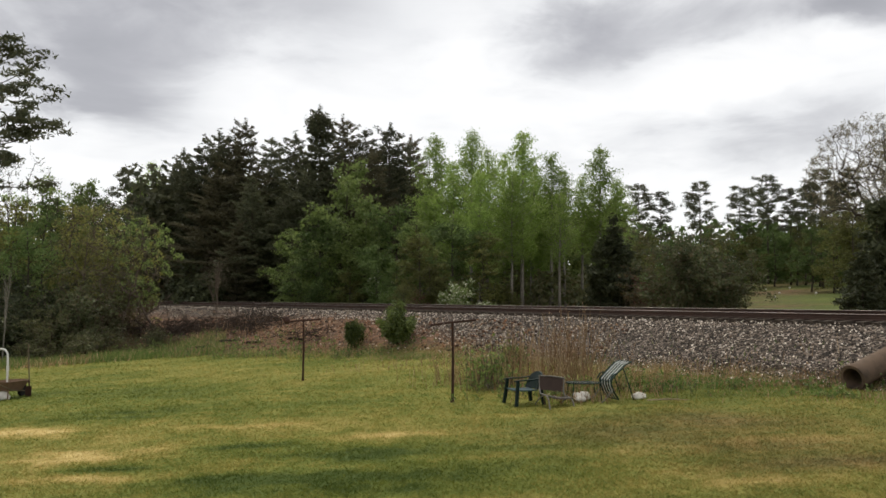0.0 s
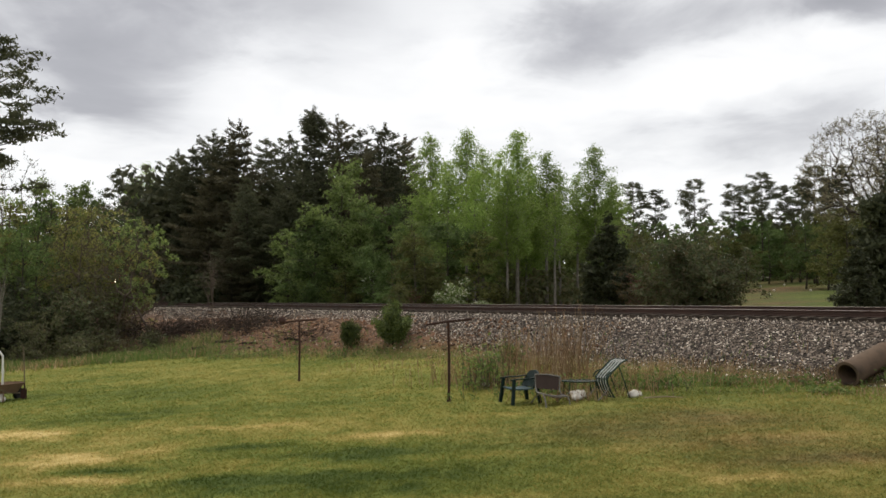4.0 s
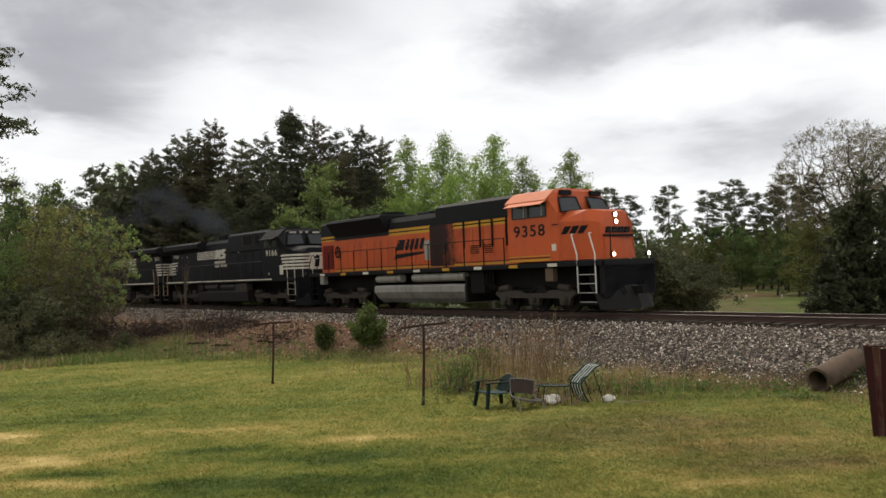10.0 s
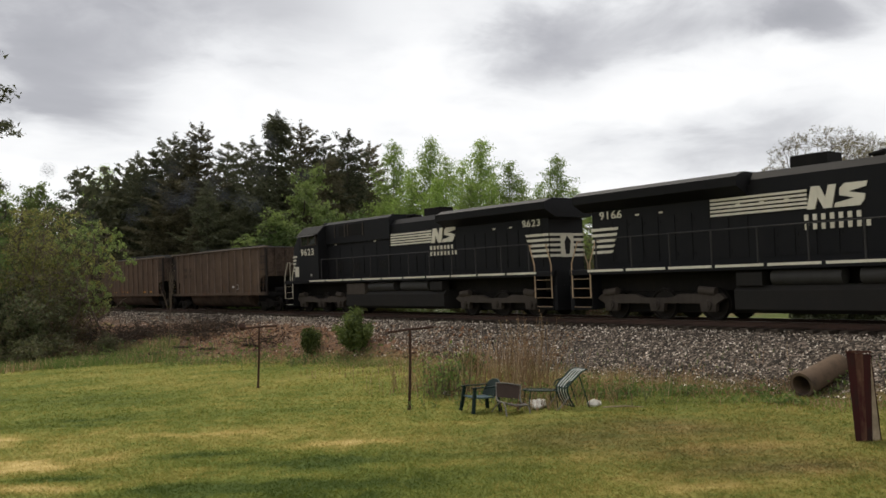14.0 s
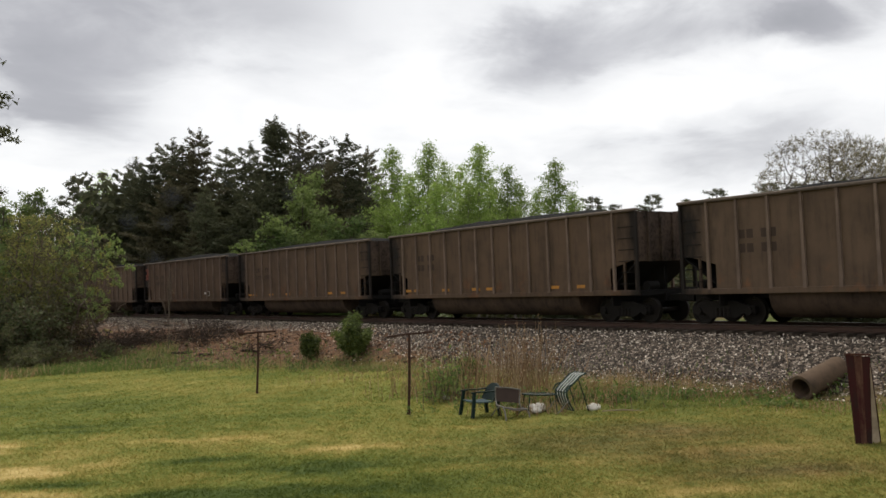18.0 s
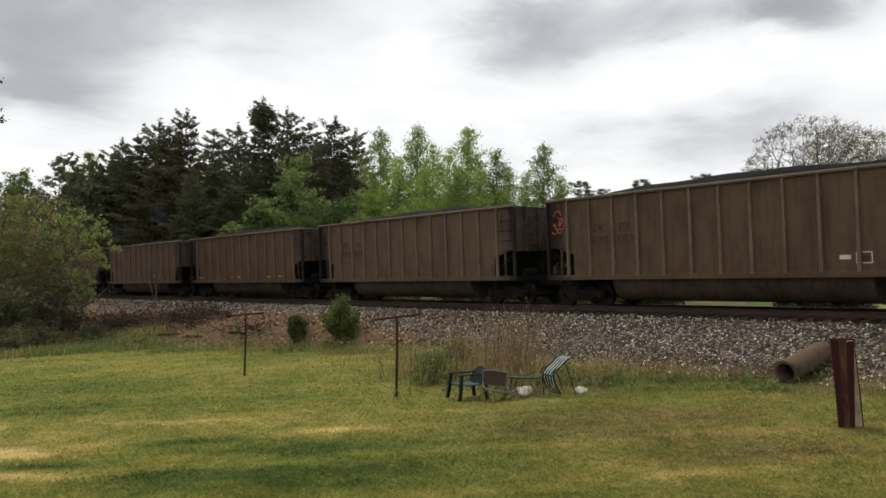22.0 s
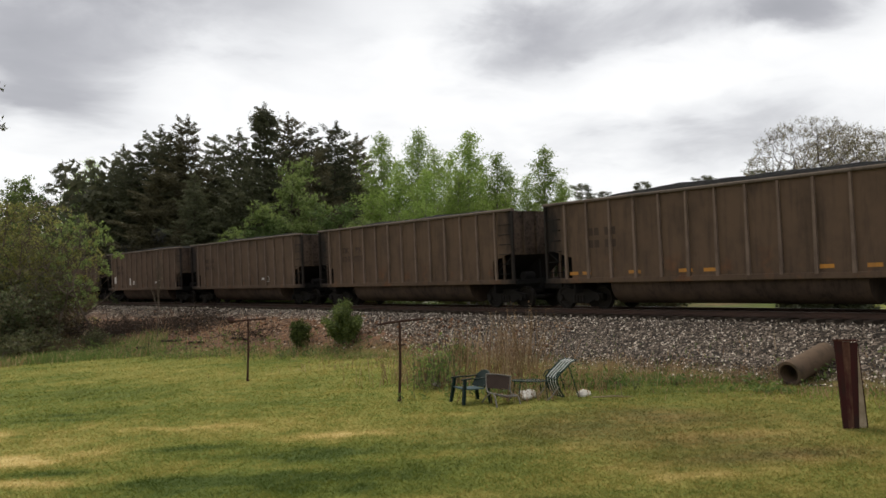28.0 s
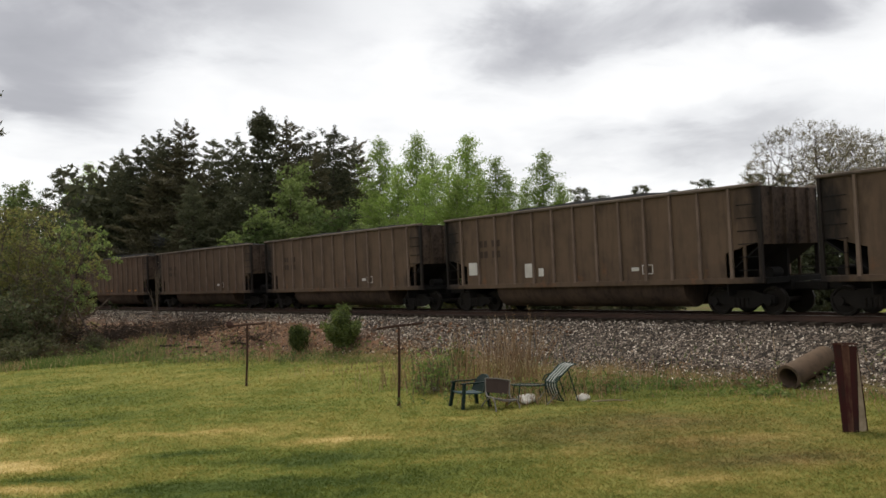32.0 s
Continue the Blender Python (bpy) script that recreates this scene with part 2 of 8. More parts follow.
# ---- mesh helpers ----
class Mesher:
    """Collects vertices and faces for one mesh."""

    def __init__(self):
        self.v, self.f, self.smooth = [], [], False

    def add(self, verts, faces):
        n = len(self.v)
        self.v += [tuple(p) for p in verts]
        self.f += [tuple(i + n for i in q) for q in faces]
        return self

    def box(self, x0, x1, y0, y1, z0, z1, c=0.0):
        """A box, with its long edges chamfered by c."""
        if c <= 0:
            vs = [(x, y, z) for x in (x0, x1) for y in (y0, y1) for z in (z0, z1)]
            return self.add(vs, [(0, 1, 3, 2), (4, 6, 7, 5), (0, 4, 5, 1), (2, 3, 7, 6), (0, 2, 6, 4), (1, 5, 7, 3)])
        prof = [(y0 + c, z0), (y1 - c, z0), (y1, z0 + c), (y1, z1 - c), (y1 - c, z1), (y0 + c, z1), (y0, z1 - c), (y0, z0 + c)]
        return self.loft([[(x, p[0], p[1]) for p in prof] for x in (x0, x1)])

    def loft(self, rings, caps=True):
        n, base = len(rings[0]), len(self.v)
        for r in rings:
            self.v += [tuple(p) for p in r]
        for k in range(len(rings) - 1):
            a, b = base + k * n, base + (k + 1) * n
            self.f += [(a + i, a + (i + 1) % n, b + (i + 1) % n, b + i) for i in range(n)]
        if caps:
            self.f.append(tuple(base + i for i in range(n - 1, -1, -1)))
            self.f.append(tuple(base + (len(rings) - 1) * n + i for i in range(n)))
        return self

    def prism(self, prof, a, b, axis="x"):
        """A closed outline pushed from a to b along an axis. Outline in the other two axes, in xyz order."""
        put = {"x": lambda t, p: (t, p[0], p[1]), "y": lambda t, p: (p[0], t, p[1]), "z": lambda t, p: (p[0], p[1], t)}[axis]
        return self.loft([[put(t, p) for p in prof] for t in (a, b)])

    def tube(self, pts, radii, sides=8, caps=True):
        pts = [Vector(p) for p in pts]
        if isinstance(radii, (int, float)):
            radii = [radii] * len(pts)
        rings, ref = [], None
        for i, p in enumerate(pts):
            d = (pts[min(i + 1, len(pts) - 1)] - pts[max(i - 1, 0)]).normalized()
            if ref is None or abs(ref.dot(d)) > 0.95:
                ref = Vector((0, 0, 1)) if abs(d.z) < 0.9 else Vector((1, 0, 0))
            a = d.cross(ref).normalized()
            b = d.cross(a)
            rings.append([p + (a * math.cos(t) + b * math.sin(t)) * radii[i] for t in [2 * math.pi * k / sides for k in range(sides)]])
        return self.loft(rings, caps)

    def cyl(self, a, b, r, sides=16, r2=None):
        return self.tube([a, b], [r, r if r2 is None else r2], sides)

    def data(self, name, mat, smooth=False):
        me = bpy.data.meshes.new(name)
        me.from_pydata(self.v, [], self.f)
        if mat:
            me.materials.append(mat)
        bm = bmesh.new()
        bm.from_mesh(me)
        bmesh.ops.recalc_face_normals(bm, faces=bm.faces)
        bm.to_mesh(me)
        bm.free()
        if smooth:
            me.polygons.foreach_set("use_smooth", [True] * len(me.polygons))
            if smooth != True:
                me.set_sharp_from_angle(angle=radians(smooth))
        return me


def part(name, mesher, mat, parent=None, label="", smooth=False, at=None):
    """One mesh object under its thing."""
    me = mesher.data(name, mat, smooth) if isinstance(mesher, Mesher) else mesher
    ob = new(name, me)
    if parent:
        ob.parent = parent
    if at is not None:
        ob.matrix_basis = at
    if label:
        ob["label"] = label
    return ob


def thing(name, label, category, m=None, group="", kind=""):
    """An Empty at the base of a thing, that carries its parts."""
    ob = tagged(new(name), label, category, group, kind)
    ob.empty_display_size = 0.2
    if m is not None:
        ob.matrix_basis = m
    return ob


def quick_mesh(name, verts, faces, mat):
    """A large mesh from arrays of vertices and of faces with equal corners."""
    me = bpy.data.meshes.new(name)
    nv, (nf, k) = len(verts), faces.shape
    me.vertices.add(nv)
    me.vertices.foreach_set("co", np.asarray(verts, np.float32).ravel())
    me.loops.add(nf * k)
    me.loops.foreach_set("vertex_index", faces.astype(np.int32).ravel())
    me.polygons.add(nf)
    me.polygons.foreach_set("loop_start", np.arange(0, nf * k, k, dtype=np.int32))
    me.update(calc_edges=True)
    me.materials.append(mat)
    return me

# ---- the plan: the curved, banked track and the lie of the land ----
TRACK_X, TRACK_Y, TRACK_Z = 1.836, 36.233, 2.842
HEADING, CURVE, BANK = radians(51.522), 0.000756, radians(3.818)


def centre(s):
    """The centre line at s metres along it, and the heading there."""
    h = HEADING + CURVE * s
    return (TRACK_X + (math.sin(h) - math.sin(HEADING)) / CURVE, TRACK_Y + (math.cos(h) - math.cos(HEADING)) / CURVE, h)


def track_pose(s):
    """The frame of the track: x ahead, y to the woods, z up, at rail-head height, banked towards the lawn."""
    x, y, h = centre(s)
    ahead, side, up = Vector((math.cos(h), -math.sin(h), 0)), Vector((math.sin(h), math.cos(h), 0)), Vector((0, 0, 1))
    pivot = Vector((x, y, TRACK_Z)) - side * 0.75
    ty, tz = side * math.cos(BANK) + up * math.sin(BANK), up * math.cos(BANK) - side * math.sin(BANK)
    o = pivot + ty * 0.75
    return Matrix(((ahead.x, ty.x, tz.x, o.x), (ahead.y, ty.y, tz.y, o.y), (ahead.z, ty.z, tz.z, o.z), (0, 0, 0, 1)))


RADIUS = 1 / CURVE
CX = TRACK_X - math.sin(HEADING) * RADIUS
CY = TRACK_Y - math.cos(HEADING) * RADIUS


def track_coords(x, y):
    """Metres along the track and metres off it towards the lawn, for arrays."""
    dx, dy = x - CX, y - CY
    r = np.hypot(dx, dy)
    h = np.arctan2(dx, dy)
    return (h - HEADING) * RADIUS, RADIUS - r


def smooth(a, b, v):
    t = np.clip((v - a) / (b - a), 0, 1)
    return t * t * (3 - 2 * t)


def wave(x, y, k, seed):
    r = np.random.RandomState(seed)
    out = 0
    for i in range(6):
        a, w, ph = r.uniform(0, 6.28), k * r.uniform(0.6, 1.6), r.uniform(0, 6.28)
        out = out + np.sin((x * np.cos(a) + y * np.sin(a)) * w + ph)
    return out / 6


def lawn_z(x, y):
    return 0.14 + 0.065 * np.clip(x, -30, 14) + 0.03 * np.clip(y, -5, 55) + 0.03 * wave(x, y, 0.5, 3)


def toe(s):
    """How far off the centre line the foot of the embankment lies."""
    return 5.3 + 12.5 * smooth(4, -38, s)


def ground_z(x, y):
    x, y = np.asarray(x, float), np.asarray(y, float)
    s, o = track_coords(x, y)
    base = lawn_z(x, y)
    bed = TRACK_Z - 0.25
    t = toe(s)
    # ballast shoulder falls fast, the earth below it more gently where the bank is broad
    drop_b = np.clip((o - 2.3) / np.maximum(t - 2.3, 0.1), 0, 1)
    broad = smooth(0, -30, s)
    prof = (1 - drop_b) * (1 - broad) + broad * np.where(drop_b < 0.12, 1 - drop_b * 3.2, (1 - 0.384) * (1 - (drop_b - 0.12) / 0.88) ** 1.15)
    rough = 0.13 * wave(x, y, 1.4, 8) * smooth(0.1, 0.35, drop_b) * smooth(1.0, 0.8, drop_b) * broad
    bank = base + (bed - base) * prof + rough
    z = np.where(o > 2.3, bank, bed + (np.clip(o, -2.3, 2.3)) * -0.066)
    # beyond the track: a ditch, then land that climbs into the woods
    back = -o
    far = bed + 0.15 - 1.0 * smooth(2.3, 5.0, back) + 0.062 * np.clip(back - 7, 0, 60) + 0.085 * np.clip(back - 67, 0, 90) + 0.25 * wave(x, y, 0.12, 5) * smooth(8, 30, back)
    z = np.where(back > 2.3, far, z)
    return z


def ground_pose(x, y, turn=0.0, lift=0.0):
    return pose(x, y, float(ground_z(x, y)) + lift, 0, 0, turn)


def mat_ground(name, blade=False):
    mat, nt, bsdf = material(name, 0.95)
    L = nt.links.new
    fine, mid, broad = noise_node(nt, 16, 6, 0.75), noise_node(nt, 1.1, 5, 0.6), noise_node(nt, 0.22, 4, 0.55, distortion=0.4)
    g = ramp_node(nt, [(0.1, (0.06, 0.088, 0.017)), (0.36, (0.125, 0.15, 0.028)), (0.56, (0.21, 0.204, 0.047)), (0.76, (0.36, 0.285, 0.09)), (0.96, (0.56, 0.44, 0.19))])
    sm = nt.nodes.new("ShaderNodeMath")
    sm.operation = "MULTIPLY_ADD"
    L(mid.outputs[0], sm.inputs[0])
    sm.inputs[1].default_value = 0.5
    sb = nt.nodes.new("ShaderNodeMath")
    sb.operation = "MULTIPLY_ADD"
    L(broad.outputs[0], sb.inputs[0])
    sb.inputs[1].default_value, sb.inputs[2].default_value = 0.55, -0.505
    L(sb.outputs[0], sm.inputs[2])
    sf = nt.nodes.new("ShaderNodeMath")
    sf.operation = "MULTIPLY_ADD"
    L(fine.outputs[0], sf.inputs[0])
    sf.inputs[1].default_value = 0.64
    tuft = noise_node(nt, 3.2, 5, 0.65)
    st = nt.nodes.new("ShaderNodeMath")
    st.operation = "MULTIPLY_ADD"
    L(tuft.outputs[0], st.inputs[0])
    st.inputs[1].default_value = 0.3
    L(sm.outputs[0], st.inputs[2])
    L(st.outputs[0], sf.inputs[2])
    lawn_mask = nt.nodes.new("ShaderNodeVertexColor")
    lawn_mask.layer_name = "cover"
    sep = nt.nodes.new("ShaderNodeSeparateColor")
    L(lawn_mask.outputs[0], sep.inputs[0])
    dry = nt.nodes.new("ShaderNodeMath")
    dry.operation = "ADD"
    L(sf.outputs[0], dry.inputs[0])
    sub = nt.nodes.new("ShaderNodeMath")
    sub.operation = "SUBTRACT"
    L(sep.outputs[2], sub.inputs[0])
    sub.inputs[1].default_value = 0.5
    L(sub.outputs[0], dry.inputs[1])
    L(dry.outputs[0], g.inputs[0])
    dirt = ramp_node(nt, [(0.3, (0.028, 0.019, 0.013)), (0.44, (0.075, 0.048, 0.031)), (0.56, (0.175, 0.092, 0.052)), (0.68, (0.17, 0.115, 0.072)), (0.82, (0.34, 0.26, 0.17))])
    dn = noise_node(nt, 2.2, 9, 0.82)
    L(dn.outputs[0], dirt.inputs[0])
    # darker than the loose ballast, standing for the shaded gaps between its stones
    stone = ramp_node(nt, [(0.2, (0.016, 0.013, 0.011)), (0.6, (0.06, 0.048, 0.038)), (0.9, (0.2, 0.16, 0.13))])
    vor = nt.nodes.new("ShaderNodeTexVoronoi")
    tc = nt.nodes.new("ShaderNodeTexCoord")
    L(tc.outputs["Object"], vor.inputs["Vector"])
    vor.inputs["Scale"].default_value = 16
    vs = nt.nodes.new("ShaderNodeSeparateColor")
    L(vor.outputs["Color"], vs.inputs[0])
    L(vs.outputs[0], stone.inputs[0])
    c = mix_node(nt, sep.outputs[0], g.outputs[0], dirt.outputs[0])
    c = mix_node(nt, sep.outputs[1], c, stone.outputs[0])
    L(c, bsdf.inputs["Base Color"])
    if blade:
        tr, mx = nt.nodes.new("ShaderNodeBsdfTranslucent"), nt.nodes.new("ShaderNodeMixShader")
        L(c, tr.inputs[0])
        mx.inputs[0].default_value = 0.6
        L(bsdf.outputs[0], mx.inputs[1]), L(tr.outputs[0], mx.inputs[2])
        L(mx.outputs[0], nt.nodes["Material Output"].inputs[0])
    else:
        bump(nt, bsdf, fine.outputs[0], 0.6, 0.05)
    return mat


def build_ground():
    def axis(parts):
        out = []
        for a, b, st in parts:
            out += list(np.arange(a, b, st))
        return np.array(out + [parts[-1][1]])

    xs = axis([(-1800, -300, 150), (-300, -80, 20), (-80, -32, 2), (-32, -13, 0.4), (-13, 10, 0.2), (10, 20, 0.4), (20, 60, 2), (60, 300, 20), (300, 1800, 150)])
    ys = axis([(-1800, -200, 150), (-200, -20, 20), (-20, 6, 2), (6, 10, 0.4), (10, 24, 0.2), (24, 62, 0.4), (62, 130, 2), (130, 300, 10), (300, 1800, 150)])
    X, Y = np.meshgrid(xs, ys)
    Z = ground_z(X, Y)
    n, mm = X.shape
    idx = np.arange(n * mm).reshape(n, mm)
    faces = np.stack([idx[:-1, :-1], idx[:-1, 1:], idx[1:, 1:], idx[1:, :-1]], -1).reshape(-1, 4)
    me = quick_mesh("ground", np.stack([X, Y, Z], -1).reshape(-1, 3), faces, mat_ground("lawn_and_bank"))
    me.polygons.foreach_set("use_smooth", [True] * len(me.polygons))
    layer = me.color_attributes.new("cover", "FLOAT_COLOR", "POINT")
    layer.data.foreach_set("color", cover(X.ravel(), Y.ravel()).astype(np.float32).ravel())
    tagged(new("ground", me), "mown spring lawn with yellow patches, bare bank and woodland floor", "ground", kind="structure")


# patches of the lawn: x, y, half length, half breadth, and drier (+) or greener (-)
LAWN_PATCHES = [(-0.8, 13.1, 2.4, 0.7, -0.14), (0.2, 14.6, 1.6, 0.4, -0.12), (-4.6, 15.6, 1.0, 0.35, -0.36), (-2.3, 14.6, 1.7, 0.5, -0.42), (-3.7, 13.0, 1.3, 0.5, -0.34), (-2.3, 12.3, 2.2, 0.8, -0.34), (-6.4, 14.1, 0.8, 0.25, -0.3),
                (-10.6, 18.4, 1.2, 0.7, 0.42), (-7.6, 15.4, 1.6, 0.55, 0.34), (-6.6, 13.4, 1.6, 0.35, 0.36), (-5.3, 18.0, 1.5, 0.7, 0.22), (-2.1, 16.2, 1.6, 0.45, 0.26),
                (2.3, 13.9, 1.4, 0.4, 0.16), (-9.2, 20.6, 2.6, 1.0, -0.2), (-13, 26, 5, 2, -0.16), (6.3, 21.4, 3.0, 1.4, -0.22), (5.4, 19.2, 2.4, 0.8, -0.16), (3.5, 11.6, 1.0, 0.35, 0.2), (0.6, 18.0, 3.0, 0.8, 0.1)]


def stone_edge(s, x, y):
    """How far the ballast reaches down the bank."""
    t = toe(s)
    return 2.3 + (t - 2.3) * (0.82 + 0.12 * smooth(2, 9, s) - 0.72 * smooth(7, -12, s)) + 0.4 * wave(x, y, 2.2, 4) + 0.3 * wave(x, y, 0.7, 14)


def cover(x, y):
    """What covers the ground: earth, stones, and how dry the grass is."""
    s, o = track_coords(x, y)
    t = toe(s)
    patchy = 0.5 + 0.5 * wave(x, y, 0.9, 21)
    edge = stone_edge(s, x, y)
    stones = smooth(edge + 0.35, edge - 0.3, o) * smooth(-3.9, -3.0, o)
    earth = smooth(t + 0.9, t - 1.0, o + 0.8 * wave(x, y, 0.8, 9)) * (o > 0) * np.clip(0.6 + 0.5 * patchy + 0.4 * smooth(4, -14, s), 0, 1)
    woods = smooth(-3.0, -6.0, o) * (1 - 0.92 * smooth(10, 14, x) * smooth(44, 50, y))
    under = smooth(-19, -24, x + 0.18 * (y - 40)) * smooth(38, 44, y)
    bare = 0.5 * np.exp(-((x - 4.8) / 1.4) ** 2 - ((y - 12.5) / 0.5) ** 2) + 0.42 * np.exp(-((x - 3.2) / 2.6) ** 2 - ((y - 15.8) / 1.6) ** 2) + 0.3 * np.exp(-((x - 4.6) / 1.6) ** 2 - ((y - 13.8) / 0.7) ** 2)
    bare = bare + 0.1 * smooth(-2, 4, x) * (o > t) * smooth(28, 20, y)
    bare = bare * (0.6 + 0.8 * (0.5 + 0.5 * wave(x, y, 3.0, 51)))
    red = smooth(52, 62, y) * smooth(10, 14, x) * np.clip(0.14 + 0.9 * wave(x, y, 0.3, 57) + 0.5 * wave(x, y, 1.1, 58), 0, 0.9)
    bare = np.maximum(bare, red)
    earth = np.maximum(np.maximum(earth, bare), np.maximum(woods * 0.8, under * 0.6))
    dry = 0.475 + 0.07 * wave(x, y, 0.5, 31) + 0.06 * wave(x * 0.45, y * 1.6, 1.3, 33) + 0.06 * wave(x * 0.6, y * 1.5, 3.5, 35)
    dry = dry - 0.34 * smooth(50, 56, y)
    broken = 1 + 0.75 * wave(x, y * 1.4, 5.5, 43) + 0.5 * wave(x, y, 11.0, 44)
    dry = dry + 0.07 * wave(x, y * 1.3, 8.0, 45)
    for px, py, rx, ry, amount in LAWN_PATCHES:
        wx, wy = x + 0.5 * wave(x, y, 1.8, 41), y + 0.3 * wave(x, y, 2.3, 42)
        dry = dry + 1.15 * amount * np.exp(-((wx - px) / rx) ** 2 - ((wy - py) / ry) ** 2) * broken
    return np.stack([np.clip(earth, 0, 1), np.clip(stones, 0, 1), np.clip(dry, 0, 1), np.ones_like(x)], -1)


build_ground()

RAIL_STEEL = painted("rail_rust", (0.075, 0.045, 0.035), (0.03, 0.025, 0.022), 0.6, 0.6, 0.3, streak=False)
RAIL_HEAD = material("rail_head_polished", 0.45, 0.7)[0]
RAIL_HEAD.node_tree.nodes["Principled BSDF"].inputs["Base Color"].default_value = (0.16, 0.14, 0.125, 1)
TIE_WOOD = speckled("tie_wood", [(0.3, (0.02, 0.016, 0.013)), (0.7, (0.075, 0.06, 0.048))], 12, 0.95, 0.6)


def build_track():
    track = thing("railway_track", "rusty steel rails on dark creosoted ties in grey ballast", "railway track", kind="structure")
    foot = [(-0.07, -0.17), (0.07, -0.17), (0.07, -0.155), (0.012, -0.135), (0.012, -0.045), (0.036, -0.03), (0.036, -0.004),
            (-0.036, -0.004), (-0.036, -0.03), (-0.012, -0.045), (-0.012, -0.135), (-0.07, -0.155)]
    head = [(-0.034, -0.003), (0.034, -0.003), (0.034, 0.0), (0.026, 0.004), (-0.026, 0.004), (-0.034, 0.0)]
    stations = list(np.arange(-150, 41, 2.0))
    for y in (-0.75, 0.75):
        for name, prof, mat in (("rail", foot, RAIL_STEEL), ("rail_head", head, RAIL_HEAD)):
            b = Mesher()
            b.loft([[track_pose(s) @ Vector((0, y + p[0], p[1])) for p in prof] for s in stations])
            part(name, b, mat, track, "polished running surface" if name == "rail_head" else "")
    tie = Mesher().box(-0.115, 0.115, -1.3, 1.3, -0.35, -0.172, 0.012).data("tie", TIE_WOOD)
    rnd = random.Random(4)
    for i in range(250):
        s = 32 - i * 0.51
        part("tie", tie, None, track, at=track_pose(s + rnd.uniform(-0.03, 0.03)) @ pose(0, rnd.uniform(-0.04, 0.04), 0, 0, 0, rnd.uniform(-1.5, 1.5)))


build_track()


def blades(n, x, y, height, width, rnd, lean=0.45):
    """One bent triangle to a blade."""
    z = ground_z(x, y)
    a = rnd.uniform(0, 2 * np.pi, n)
    p = np.stack([x, y, z - 0.01], -1)
    side = np.stack([np.cos(a), np.sin(a), np.zeros(n)], -1) * width[:, None]
    tip = np.stack([rnd.normal(size=n) * lean, rnd.normal(size=n) * lean, np.ones(n)], -1) * height[:, None]
    v = np.stack([p - side, p + side, p + tip], 1).reshape(-1, 3)
    return v, np.arange(3 * n).reshape(n, 3)


def t_off(x, y):
    """The foot of the bank, as a distance from the track."""
    return toe(track_coords(x, y)[0])


def build_grass():
    rnd = np.random.RandomState(7)
    n = 330000
    d = 9.3 * (54 / 9.3) ** rnd.uniform(0, 1, n)
    b = rnd.uniform(radians(-35), radians(30), n)
    x, y = d * np.sin(b), d * np.cos(b)
    s, o = track_coords(x, y)
    keep = o > toe(s) - 0.6
    x, y, d = x[keep], y[keep], d[keep]
    n = len(x)
    tall = 0.03 + 0.035 * (0.5 + 0.5 * wave(x, y, 2.0, 61)) * rnd.uniform(0.3, 1.3, n)
    v, f = blades(n, x, y, tall, 0.003 + 0.0006 * d * rnd.uniform(0.5, 1.2, n), rnd, 1.3)
    me = quick_mesh("grass", v, f, mat_ground("grass_blades", True))
    layer = me.color_attributes.new("cover", "FLOAT_COLOR", "POINT")
    c = cover(x, y)
    c[:, 2] = np.clip(c[:, 2] + 0.04 + rnd.normal(size=n) * 0.11, 0, 1)
    c[:, 1] = 0
    layer.data.foreach_set("color", np.repeat(c, 3, axis=0).astype(np.float32).ravel())
    tagged(new("grass", me), "short uneven mown lawn grass, green and straw yellow", "grass", kind="stuff")
    # rough growth along the foot of the bank
    n = 90000
    s = rnd.uniform(-70, 30, n)
    o = toe(s) + rnd.normal(size=n) * 0.9 + 0.4 - np.abs(rnd.normal(size=n)) * 4.0 * smooth(0, -25, s) * (rnd.uniform(0, 1, n) < 0.6)
    h = HEADING + CURVE * s
    r = RADIUS - o
    x, y = CX + r * np.sin(h), CY + r * np.cos(h)
    clump = 0.5 + 0.5 * wave(x, y, 1.6, 71)
    keep = rnd.uniform(0, 1, n) < clump ** 1.5 + 0.1
    x, y, clump = x[keep], y[keep], clump[keep]
    n = len(x)
    tall = rnd.uniform(0.04, 0.24, n) * (0.25 + clump ** 1.5)
    pick = rnd.uniform(0, 1, n) < 0.4 + 0.4 * wave(x, y, 0.7, 73)
    sparse = rnd.uniform(0, 1, n) < 0.25 + 0.75 * smooth(t_off(x, y) - 1.2, t_off(x, y) + 0.2, track_coords(x, y)[1])
    tall = np.where(sparse, tall, 0.02)
    for name, mat, m, label in (("rough_grass", LEAF["weed"], ~pick, "rough green grass along the foot of the bank"), ("dry_grass", LEAF["dry"], pick, "dry straw-coloured grass on the bank")):
        v, f = blades(m.sum(), x[m], y[m], tall[m], np.full(m.sum(), 0.013), rnd, 0.35)
        tagged(new(name, quick_mesh(name, v, f, mat)), label, "grass", kind="stuff")


